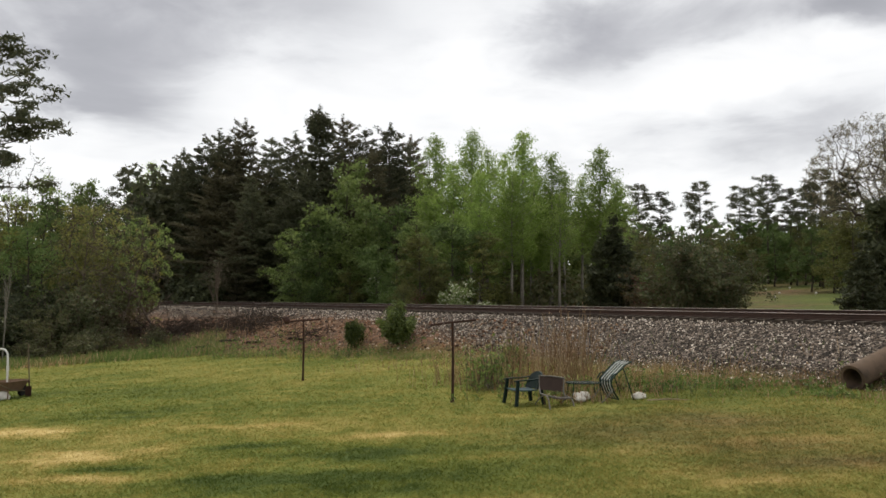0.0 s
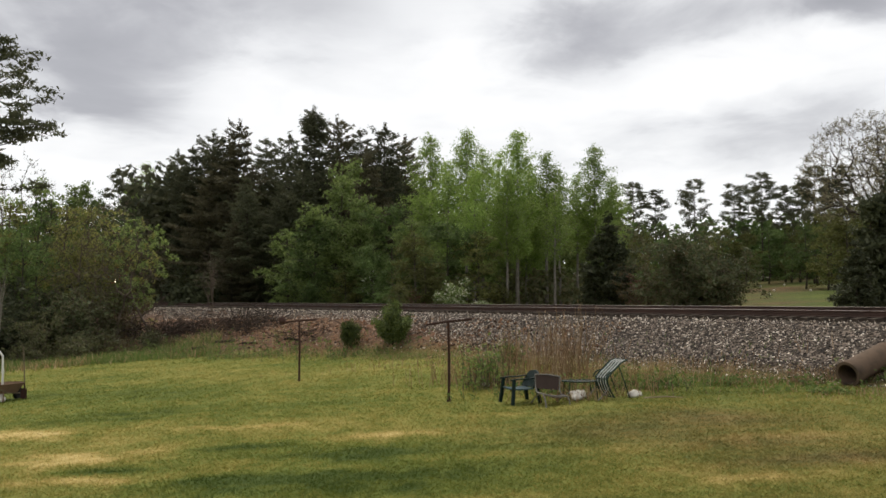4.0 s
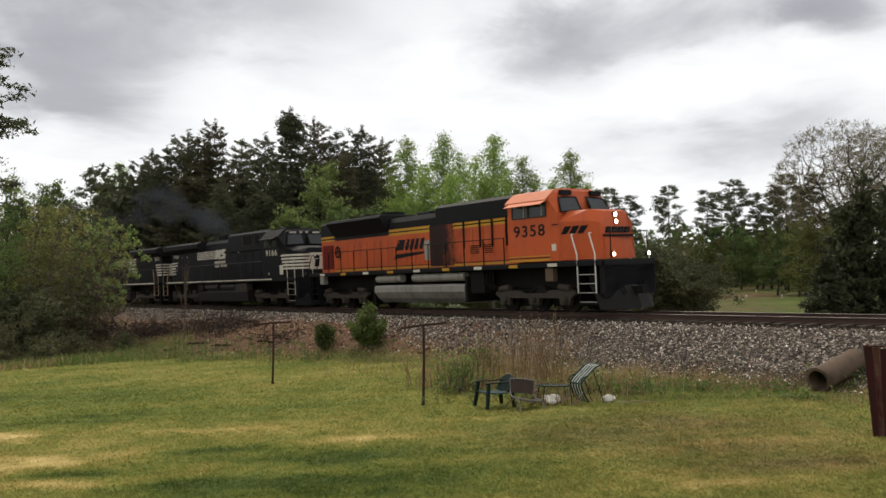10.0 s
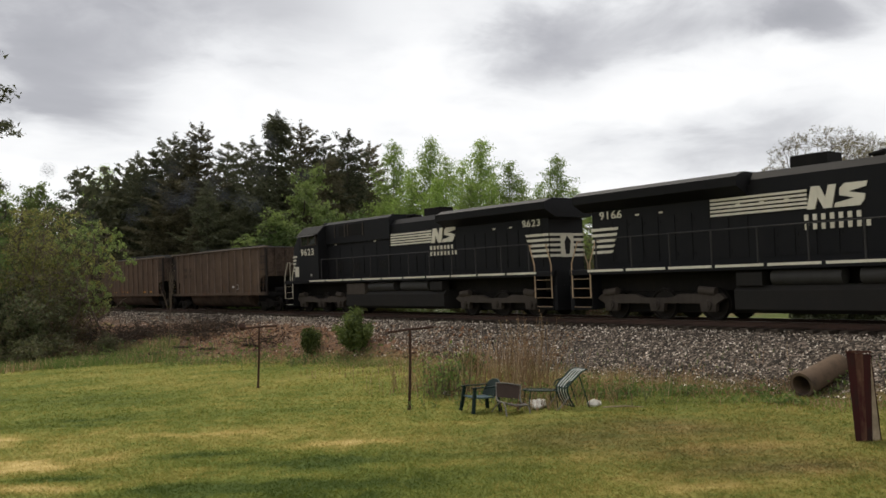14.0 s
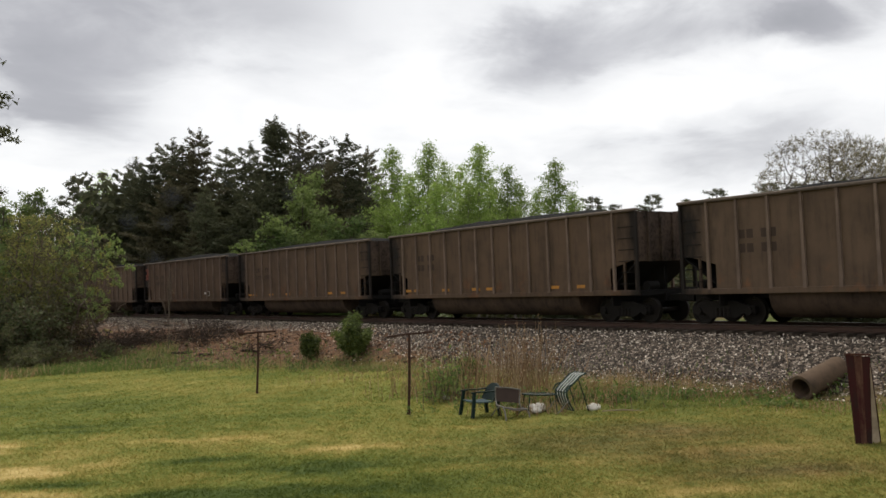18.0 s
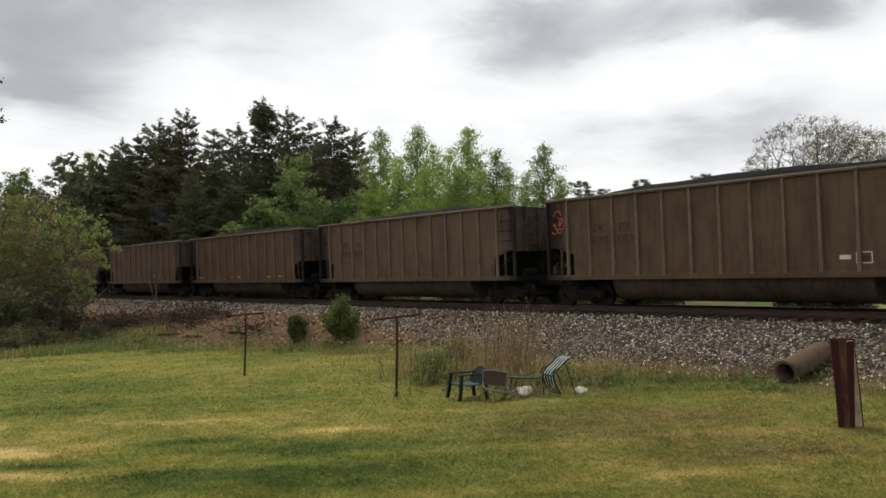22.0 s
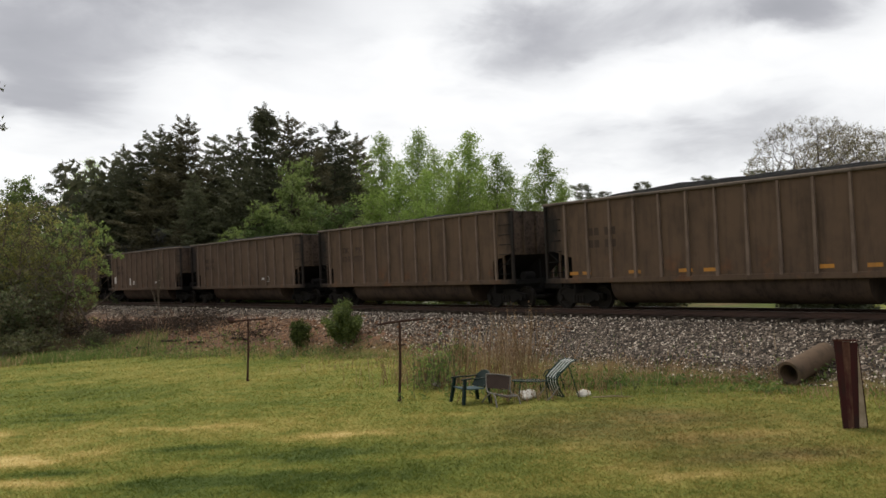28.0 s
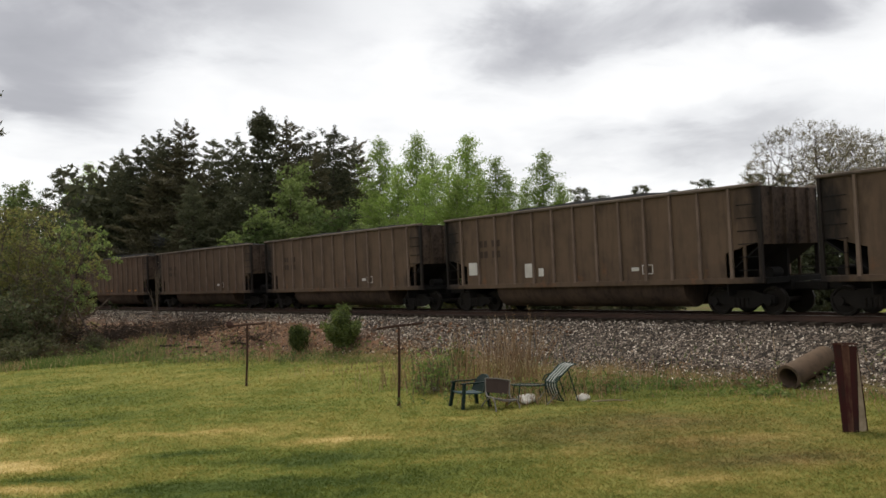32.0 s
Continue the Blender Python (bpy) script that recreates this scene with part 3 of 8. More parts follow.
def build_fringe():
    """Long grass and low growth where the lawn meets the thicket."""
    rnd = np.random.RandomState(19)
    n = 26000
    k = rnd.uniform(0, 1, n)
    x, y = -27.5 + 14.0 * k, 37.2 + 4.6 * k
    off = rnd.normal(size=n) * 1.1
    x, y = x - 0.3 * off, y + off + 0.8 * wave(x, y, 0.6, 81)
    clump = 0.5 + 0.5 * wave(x, y, 1.3, 83)
    keep = rnd.uniform(0, 1, n) < 0.15 + clump ** 1.4
    x, y, clump = x[keep], y[keep], clump[keep]
    m = len(x)
    tall = rnd.uniform(0.12, 0.5, m) * (0.4 + clump)
    pick = rnd.uniform(0, 1, m) < 0.22 + 0.4 * wave(x, y, 0.9, 85)
    for name, mat, q, label in (("fringe_grass", LEAF["weed"], ~pick, "long green grass along the thicket"), ("fringe_straw", LEAF["dry"], pick, "straw-coloured long grass along the thicket")):
        v, f = blades(q.sum(), x[q], y[q], tall[q], np.full(q.sum(), 0.02), rnd, 0.4)
        tagged(new(name, quick_mesh(name, v, f, mat)), label, "grass", kind="stuff")


def scatter_stones(name, label, x, y, size, stops, rnd):
    """Many small broken stones lying on the ground, as one mesh."""
    n = len(x)
    z = ground_z(x, y)
    dirs = np.array([(1, 0, 0), (-1, 0, 0), (0, 1, 0), (0, -1, 0), (0, 0, 1), (0, 0, -1)], float)
    v = dirs[None] * rnd.uniform(0.6, 1.25, (n, 6, 1)) + rnd.normal(size=(n, 6, 3)) * 0.22
    a = rnd.uniform(0, 6.28, n)
    ca, sa = np.cos(a)[:, None], np.sin(a)[:, None]
    v = np.stack([v[..., 0] * ca - v[..., 1] * sa, v[..., 0] * sa + v[..., 1] * ca, v[..., 2] * 0.8], -1) * size[:, None, None]
    v += np.stack([x, y, z + size * 0.25], -1)[:, None]
    f = np.array([(0, 2, 4), (2, 1, 4), (1, 3, 4), (3, 0, 4), (2, 0, 5), (1, 2, 5), (3, 1, 5), (0, 3, 5)])
    faces = (f[None] + 6 * np.arange(n)[:, None, None]).reshape(-1, 3)
    mat, nt, bsdf = material(name + "_stone", 0.9)
    geo = nt.nodes.new("ShaderNodeNewGeometry")
    rp = ramp_node(nt, stops)
    nt.links.new(geo.outputs["Random Per Island"], rp.inputs[0])
    nt.links.new(rp.outputs[0], bsdf.inputs["Base Color"])
    tagged(new(name, quick_mesh(name, v.reshape(-1, 3), faces, mat)), label, "gravel", kind="stuff")


def build_stones():
    """The crushed stone of the ballast, and rubble strewn over the bare bank."""
    rnd = np.random.RandomState(9)
    n = 64000
    s = 32 - 95 * rnd.uniform(0, 1, n) ** 1.35
    h = HEADING + CURVE * s
    x0, y0 = CX + (RADIUS - 4) * np.sin(h), CY + (RADIUS - 4) * np.cos(h)
    edge = stone_edge(s, x0, y0)
    stray = (rnd.uniform(0, 1, n) < 0.1) * (s < 4)
    r = RADIUS - (1.0 + (edge + 0.5 - 1.0) * rnd.uniform(0, 1, n) + stray * rnd.uniform(0, 1, n) * np.maximum(0, toe(s) - edge))
    scatter_stones("ballast", "crushed grey-brown stone ballast down the bank", CX + r * np.sin(h), CY + r * np.cos(h), rnd.uniform(0.014, 0.038, n),
                   [(0.0, (0.014, 0.011, 0.01)), (0.42, (0.085, 0.067, 0.053)), (0.72, (0.33, 0.27, 0.215)), (1.0, (0.92, 0.83, 0.72))], rnd)
    n = 15000
    s = rnd.uniform(-48, 8, n)
    h = HEADING + CURVE * s
    r = RADIUS - (2.8 + (toe(s) - 3.2) * rnd.uniform(0, 1, n))
    x, y = CX + r * np.sin(h), CY + r * np.cos(h)
    keep = rnd.uniform(0, 1, n) < 0.25 + 0.9 * np.clip(0.4 + wave(x, y, 1.1, 91) + 0.6 * wave(x, y, 3.0, 92), 0, 1)
    x, y = x[keep], y[keep]
    n = len(x)
    scatter_stones("bank_rubble", "loose brown clods, chips and dead leaves on the bare bank", x, y, 0.02 + 0.06 * rnd.uniform(0, 1, n) ** 3,
                   [(0.0, (0.022, 0.015, 0.011)), (0.4, (0.09, 0.05, 0.03)), (0.7, (0.24, 0.115, 0.06)), (0.9, (0.3, 0.21, 0.13)), (1.0, (0.6, 0.52, 0.42))], rnd)


build_grass()
build_fringe()
build_stones()

# ---- trees ----
def leaf_tris(points, size, rnd, stretch=1.0, flat=0.0):
    """Small leaves: one triangle each, turned at random."""
    p = np.asarray(points)
    n = len(p)
    a = rnd.normal(size=(n, 3))
    a[:, 2] *= 1 - flat
    a /= np.linalg.norm(a, axis=1)[:, None] + 1e-9
    b = np.cross(a, rnd.normal(size=(n, 3)))
    b /= np.linalg.norm(b, axis=1)[:, None] + 1e-9
    s = size * rnd.uniform(0.6, 1.4, n)[:, None]
    v = np.stack([p - a * s * stretch - b * s * 0.6, p - a * s * stretch * 0.6 + b * s * 0.7, p + a * s * stretch], 1).reshape(-1, 3)
    return v, np.arange(3 * n).reshape(n, 3)


def leaf_quads(points, size, rnd, flat=0.0, stretch=1.0):
    """Small leaf clumps: one bent pair of triangles each, turned at random."""
    n = len(points)
    p = np.asarray(points)
    a = rnd.normal(size=(n, 3))
    a[:, 2] *= 1 - flat
    a /= np.linalg.norm(a, axis=1)[:, None]
    b = np.cross(a, rnd.normal(size=(n, 3)))
    b /= np.linalg.norm(b, axis=1)[:, None] + 1e-9
    c = np.cross(a, b)
    s = size * rnd.uniform(0.55, 1.35, n)[:, None]
    v = np.stack([p - a * s * stretch, p + b * s * 0.55 + c * s * 0.15, p + a * s * stretch, p - b * s * 0.55 + c * s * 0.15], 1).reshape(-1, 3)
    f = np.arange(4 * n).reshape(n, 4)
    return v, f


def branch(rnd, a, direction, length, n=5, droop=0.0, wander=0.12):
    """A bent limb as a list of points."""
    pts, d = [np.array(a, float)], np.array(direction, float)
    for i in range(n):
        d = d + rnd.normal(size=3) * wander + np.array([0, 0, -droop])
        d /= np.linalg.norm(d)
        pts.append(pts[-1] + d * length / n)
    return pts


class Tree:
    def __init__(self, seed):
        self.r = np.random.RandomState(seed)
        self.wood, self.twigs, self.leaves = Mesher(), Mesher(), []

    def trunk(self, h, r0, lean=0.02, sides=8, r1=0.03):
        n = 9
        off = np.cumsum(self.r.normal(size=(n, 2)) * lean * h / n, axis=0)
        off -= off[0]
        self.axis = [np.array([off[i][0], off[i][1], h * i / (n - 1)]) for i in range(n)]
        rad = [max(r1, r0 * (1 - 0.93 * i / (n - 1))) for i in range(n)]
        rad[0] *= 1.35
        self.wood.tube(self.axis, rad, sides)
        self.h = h

    def on_trunk(self, t):
        k = np.clip(t, 0, 1) * (len(self.axis) - 1)
        i = min(int(k), len(self.axis) - 2)
        return self.axis[i] + (self.axis[i + 1] - self.axis[i]) * (k - i)

    def limb(self, pts, r0, r1=0.012, sides=3):
        n = len(pts) - 1
        (self.wood if sides > 6 else self.twigs).tube(pts, [r0 + (r1 - r0) * i / n for i in range(n + 1)], sides, False)

    def along(self, pts, k):
        pts = np.asarray(pts)
        k = k * (len(pts) - 1)
        i = np.minimum(k.astype(int), len(pts) - 2)
        return pts[i] + (pts[i + 1] - pts[i]) * (k - i)[:, None]

    def puff(self, pts, count, spread, start=0.35):
        """Leaves round the outer part of a limb."""
        self.leaves.append(self.along(pts, self.r.uniform(start, 1.0, count)) + self.r.normal(size=(count, 3)) * spread)

    def clumps(self, pts, count, spread, start=0.3, each=16, tight=0.13):
        """Leaves gathered in flat sprays along a limb, with gaps between them."""
        m = max(1, count // each)
        c = self.along(pts, self.r.uniform(start, 1.0, m)) + self.r.normal(size=(m, 3)) * spread
        q = np.repeat(c, each, axis=0)
        self.leaves.append(q + self.r.normal(size=q.shape) * np.array([tight * 1.5, tight * 1.5, tight * 0.75]))

    def finish(self, name, label, leaf, bark, size, flat=0.0, stretch=1.0, group="trees"):
        ob = thing(name, label, "tree" if "shrub" not in name else "shrub", pose(0, 0, -60), group)
        if self.wood.v:
            part("trunk", self.wood, bark, ob, smooth=True)
        tagged(part("branchwork", self.twigs, bark, ob, smooth=True), kind="stuff")
        if self.leaves:
            pts = np.concatenate(self.leaves)
            v, f = leaf_tris(pts, size, self.r, stretch, flat)
            part("crown", quick_mesh("crown", v, f, leaf), None, ob)
        return ob


def pine(seed, h=18.0, bare=0.06, width=4.4, leaf="pine", name="pine_tree", label="dark Virginia pine with ragged layered boughs", dens=1.0, ball=False):
    t = Tree(seed)
    t.trunk(h, 0.2, 0.03)
    r = t.r
    lop = r.uniform(0, 6.28)

    def reach(u):
        return width * min(1.0, 1.3 * (1.0 - u) ** 0.62) * (0.75 + 0.25 * min(1, (u - bare) / 0.2))

    u = bare
    while u < 0.985:
        az0 = r.uniform(0, 6.28)
        whorl = r.randint(5, 8)
        for k in range(whorl):
            az = az0 + 6.28 * (k + r.uniform(-0.3, 0.3)) / whorl
            ln = max(0.3, reach(u) * r.uniform(0.45, 1.25) * (1 + 0.18 * math.cos(az - lop)))
            pts = branch(r, t.on_trunk(u + r.uniform(-0.012, 0.012)), (math.cos(az), math.sin(az), r.uniform(-0.05, 0.2) + 0.5 * u ** 3), ln, 5, -0.035, 0.07)
            t.limb(pts, 0.03 * (1.2 - u) + 0.01, 0.008)
            # flat fans of needles on side twigs
            n = int((12 + 44 * ln) * dens * (1 - 0.5 * max(0.0, (u - 0.72) / 0.28)))
            f = r.uniform(0.22, 1.0, n) ** 0.8
            base = t.along(pts, f)
            side = np.array([-math.sin(az), math.cos(az), 0.0])
            w = ln * 0.3 * np.clip(1.25 - f, 0.15, 1) + 0.08
            comb = np.round(f * (4 + ln * 2.2)) / (4 + ln * 2.2) - f
            q = base + side * (r.uniform(-1, 1, n) * w)[:, None] + np.array([math.cos(az), math.sin(az), 0.1]) * (comb * ln * 0.7)[:, None]
            t.leaves.append(q + r.normal(size=(n, 3)) * np.array([0.06, 0.06, 0.04]))
        u += r.uniform(0.5, 0.85) / h * (1.05 + 0.05 * u)
    # needles on the inner wood close the crown
    n = int(4600 * dens)
    u = r.uniform(bare, 0.88, n)
    w = np.array([reach(k) for k in u]) * 0.62 * np.sqrt(r.uniform(0, 1, n))
    az = r.uniform(0, 6.28, n)
    base = np.array([t.on_trunk(k) for k in u])
    t.leaves.append(base + np.stack([w * np.cos(az), w * np.sin(az), r.normal(size=n) * 0.2], -1))
    t.leaves.append(t.on_trunk(0.985) + r.normal(size=(60, 3)) * np.array([0.1, 0.1, 0.28]))
    if ball:
        for dx, dy, z, s in ((0, 0, 0.96, 0.5), (-0.7, 0.2, 0.93, 0.42), (0.75, -0.1, 0.925, 0.45), (0.1, 0.6, 0.93, 0.4), (0.0, -0.7, 0.93, 0.4), (-1.2, 0, 0.88, 0.4), (1.2, 0, 0.875, 0.4), (0, 0, 0.9, 0.6)):
            t.leaves.append(t.on_trunk(z) + np.array([dx, dy, 0]) + r.normal(size=(240, 3)) * s * 0.75 * np.array([1, 1, 0.7]))
    return t.finish(name, label, LEAF[leaf], BARK, 0.092, 0.5, 1.7)


def tuft_pine(seed, h=20.0, bare=0.55, width=2.6, limbs=44, tufts=20, label="tall pine with a bare trunk and tufted dark crown", round_top=False, deep=0.17, rise=0.6):
    t = Tree(seed)
    t.trunk(h, 0.18, 0.02)
    r = t.r
    for i in range(limbs):
        v = (i + r.uniform(0, 0.6)) / limbs
        u = bare + (1 - bare) * v
        prof = math.sqrt(max(0.02, 1 - (2 * v - 0.85) ** 2 / 1.45)) if round_top else 1 - 0.6 * v
        az, ln = r.uniform(0, 6.28), width * prof * r.uniform(0.5, 1.1)
        pts = branch(r, t.on_trunk(u), (math.cos(az), math.sin(az), r.uniform(0.0, rise)), ln, 5, -0.04, 0.13)
        t.limb(pts, 0.045)
        for k in ((-1, -2, -3) if ln > 2.2 else (-1, -2)):
            side = pts[k] + r.normal(size=3) * np.array([0.5, 0.5, 0.12]) * (0.6 + 0.2 * ln)
            t.limb([pts[k - 1], side], 0.014, 0.008, 3)
            for c in (pts[k], side):
                t.leaves.append(c + r.normal(size=(int(tufts * 1.5), 3)) * np.array([0.25, 0.25, deep * 0.75]))
    return t.finish("loblolly_pine", label, LEAF["pine"], BARK, 0.1, 0.3, 1.7)


def poplar(seed, h=14.0, bare=0.28, width=4.4, dens=1.0, leaf="poplar"):
    t = Tree(seed)
    t.trunk(h, 0.17, 0.012, 7)
    r = t.r
    n = int(h * 5.5)
    for i in range(n):
        u = bare + (0.99 - bare) * (i + r.uniform(0, 1)) / n
        az = r.uniform(0, 6.28)
        ln = max(0.3, width * (1.0 - u) ** 0.71 * 0.98 * r.uniform(0.55, 1.15) * (0.5 + 0.5 * min(1, (u - bare) / 0.2)))
        pts = branch(r, t.on_trunk(u), (math.cos(az), math.sin(az), r.uniform(0.6, 1.2)), ln, 4, -0.03, 0.1)
        t.limb(pts, 0.02 * (1.3 - u) + 0.008, 0.006)
        for k in range(3):
            q = pts[r.randint(1, 5)]
            tw = branch(r, q, r.normal(size=3) * 0.6 + np.array([math.cos(az), math.sin(az), 0.8]), ln * 0.3 + 0.1, 2, 0.0, 0.2)
            t.limb(tw, 0.007, 0.004)
            t.clumps(tw, int((ln * 17 + 12) * dens), 0.16, 0.05, 6, 0.14)
        t.clumps(pts, int((ln * 26 + 12) * dens), 0.17, 0.2, 6, 0.14)
    return t.finish("tulip_poplar", "slender poplar in pale yellow-green spring leaf", LEAF[leaf], BARK_PALE, 0.07, 0.0, 1.0)


def broadleaf(seed, h=9.0, bare=0.08, width=3.3, leaf="green", name="broadleaf_tree", label="leafy green broadleaf tree", dens=1.0, size=0.1, bark=None):
    t = Tree(seed)
    t.trunk(h * 0.92, 0.11, 0.07)
    r = t.r
    n = int(h * 4.2)
    for i in range(n):
        u = bare + (1 - bare) * (i + r.uniform(0, 1)) / n
        w = width * (math.sin(math.pi * min(1, 0.18 + 0.82 * (u - bare) / (1 - bare))) ** 0.7 * 0.85 + 0.2)
        az, ln = r.uniform(0, 6.28), w * r.uniform(0.5, 1.2)
        pts = branch(r, t.on_trunk(u * 0.96), (math.cos(az), math.sin(az), r.uniform(0.1, 0.9)), ln, 5, 0.0, 0.2)
        t.limb(pts, 0.03 * (1.3 - u) + 0.008)
        for k in range(2):
            tw = branch(r, pts[r.randint(2, 5)], r.normal(size=3) * 0.7 + np.array([math.cos(az), math.sin(az), 0.3]), ln * 0.35, 2, 0.0, 0.2)
            t.limb(tw, 0.01, 0.005)
            t.clumps(tw, int((ln * 20 + 12) * dens), 0.16, 0.1, 18, 0.13)
        t.clumps(pts, int((ln * 36 + 16) * dens), 0.2, 0.25, 18, 0.13)
    return t.finish(name, label, LEAF[leaf], bark or BARK, size, 0.3)


def crown_tree(seed, h=14.0, leaf="bud", name="budding_tree", label="large open tree just coming into bud", width=5.0, fork=0.3, n=1080, bark=None, size=0.055, buds=6, low=0.35, top=1.0):
    """A spreading tree: limbs grown from the fork out to points spread through a domed crown."""
    t = Tree(seed)
    r = t.r
    pts = []
    while len(pts) < n:
        p = r.uniform(-1, 1, 3)
        rr = p[0] ** 2 + p[1] ** 2 + p[2] ** 2
        if rr < 1 and p[2] > -0.75 and r.uniform() < 0.25 + 0.75 * rr ** 1.2:
            pts.append((p[0] * width * (1 + 0.12 * math.sin(3 * math.atan2(p[1], p[0]) + seed)), p[1] * width, h * (low + (top - low) * (0.5 + 0.5 * p[2]))))
    stem = [np.array([0.02 * h * math.sin(k + seed), 0.015 * h * math.cos(2 * k), h * fork * k / 4]) for k in range(5)]
    nodes = np.array(stem + pts)
    m = len(stem)
    parent = np.full(len(nodes), -1)
    parent[1:m] = np.arange(m - 1)
    cost, best, via = np.zeros(len(nodes)), np.full(len(nodes), 1e9), np.zeros(len(nodes), int)
    done = np.zeros(len(nodes), bool)

    def reach_from(k):
        d = np.linalg.norm(nodes - nodes[k], axis=1)
        c = d + 0.32 * (cost[k] + d)
        better = (c < best) & ~done
        best[better], via[better] = c[better], k

    done[:m] = True
    reach_from(m - 1), reach_from(m - 2)
    for _ in range(len(pts)):
        k = int(np.argmin(np.where(done, 1e9, best)))
        done[k], parent[k] = True, via[k]
        cost[k] = cost[via[k]] + np.linalg.norm(nodes[k] - nodes[via[k]])
        reach_from(k)
    load = np.ones(len(nodes))
    for k in sorted(range(m, len(nodes)), key=lambda q: -cost[q]):
        load[parent[k]] += load[k]
    for k in range(m - 1, 0, -1):
        load[k - 1] = max(load[k - 1], load[k])
    rad = 0.0075 * load ** 0.5 * h / 14
    t.wood.tube(stem, [max(0.03, x) * (1.3 if i == 0 else 1) for i, x in enumerate(rad[:m])], 8)
    for k in range(m, len(nodes)):
        a, b = nodes[parent[k]], nodes[k]
        mid = (a + b) / 2 + r.normal(size=3) * 0.05 * np.linalg.norm(b - a) + np.array([0, 0, -0.04 * np.linalg.norm(b - a)])
        t.twigs.tube([a, mid, b], [min(rad[parent[k]], rad[k] * 1.25), rad[k] * 1.1, rad[k]], 4 if load[k] > 12 else 3, False)
        if load[k] < 5:
            for j in range(3):
                d = r.normal(size=3) + np.array([0, 0, 0.5]) + 1.2 * (b - a) / (np.linalg.norm(b - a) + 1e-6)
                tip = b + d / np.linalg.norm(d) * r.uniform(0.25, 0.7) * h / 14
                t.twigs.tube([b, tip], [0.009, 0.005], 3, False)
                t.puff([b, tip], buds, 0.07, 0.2)
    return t.finish(name, label, LEAF[leaf], bark or TWIG, size, 0.0)


def fractal(seed, h=14.0, leaf="bud", dens=1.0, name="budding_tree", label="large open tree just coming into bud", spread=0.55, bark=None, size=0.1, depth=4):
    t = Tree(seed)
    r = t.r

    def grow(a, d, ln, rad, level):
        pts = branch(r, a, d, ln, 4, -0.02, 0.1 + 0.04 * level)
        t.limb(pts, rad, rad * 0.6, 7 if level == 0 else 4 if level < 3 else 3)
        if level >= depth:
            t.puff(pts, int(6 * dens), 0.22, 0.0)
            return
        for k in range(r.randint(3, 6) if level else 6):
            f = r.uniform(0.45, 1.0) if level else r.uniform(0.6, 1.0)
            q = np.asarray(pts)[min(4, int(f * 4.99))]
            dd = np.array(d) + r.normal(size=3) * spread * (1.15 if level == 0 else 1.0) + np.array([0, 0, 0.1])
            dd /= np.linalg.norm(dd)
            grow(q, dd, ln * r.uniform(0.55, 0.78), rad * 0.5, level + 1)

    grow((0, 0, 0), (0, 0, 1), h * 0.36, h * 0.014, 0)
    k = h / max(p[2] for p in t.twigs.v)
    for m in (t.wood, t.twigs):
        m.v = [(p[0] * k, p[1] * k, p[2] * k) for p in m.v]
    t.leaves = [q * k for q in t.leaves]
    return t.finish(name, label, LEAF[leaf], bark or TWIG, size, 0.0)


def cedar(seed, h=6.5, width=2.3):
    t = Tree(seed)
    t.trunk(h, 0.1, 0.02)
    r = t.r
    for i in range(int(h * 11)):
        u = 0.03 + 0.97 * r.uniform(0, 1)
        az, ln = r.uniform(0, 6.28), max(0.2, width * (1 - u) ** 0.75 * r.uniform(0.55, 1.2))
        pts = branch(r, t.on_trunk(u), (math.cos(az), math.sin(az), r.uniform(0.1, 0.8)), ln, 4, 0.0, 0.12)
        t.limb(pts, 0.02)
        t.clumps(pts, int(ln * 70) + 24, 0.13, 0.1, 14, 0.09)
    return t.finish("cedar_tree", "dense dark red cedar", LEAF["cedar"], BARK, 0.1, 0.1, 1.5)


def thicket(seed, h=4.0, width=2.2, leaf="green", dens=1.0, stems=9, name="thicket_shrub", label="tangled leafy shrub with thin bare stems", size=0.075):
    t = Tree(seed)
    r = t.r
    for i in range(stems):
        az = r.uniform(0, 6.28)
        out = r.uniform(0.05, 0.75)
        pts = branch(r, (r.normal() * 0.3, r.normal() * 0.3, 0), (math.cos(az) * out, math.sin(az) * out, 1), h * r.uniform(0.6, 1.05), 6, 0.01, 0.16)
        t.limb(pts, 0.03, 0.008)
        for k in range(12):
            q = pts[r.randint(1, 7)]
            d = r.normal(size=3) + np.array([math.cos(az), math.sin(az), 0.3])
            d /= np.linalg.norm(d)
            tw = branch(r, q, d, width * r.uniform(0.2, 0.6), 3, 0.0, 0.25)
            t.limb(tw, 0.01, 0.004, 3)
            t.clumps(tw, int(60 * dens), 0.13, 0.2, 15, 0.1)
    return t.finish(name, label, LEAF[leaf], TWIG, size, 0.3)


def plant(proto, rows, native):
    """Copies of the prototypes, taken in turn: rows of x, y and height."""
    for i, (x, y, h) in enumerate(rows):
        ob = proto[i % len(proto)]
        k = h / native
        z = float(ground_z(x, y)) - 0.1
        turn = random.Random(int(x * 31 + y * 17)).uniform(0, 360)
        copy_thing(ob, pose(x, y, z, 0, 0, turn) @ Matrix.Diagonal((k ** 0.8, k ** 0.8, k, 1)))


def retire(protos):
    """Take the pattern trees away once they have been copied."""
    for ob in protos:
        for o in (*ob.children_recursive, ob):
            bpy.data.objects.remove(o)



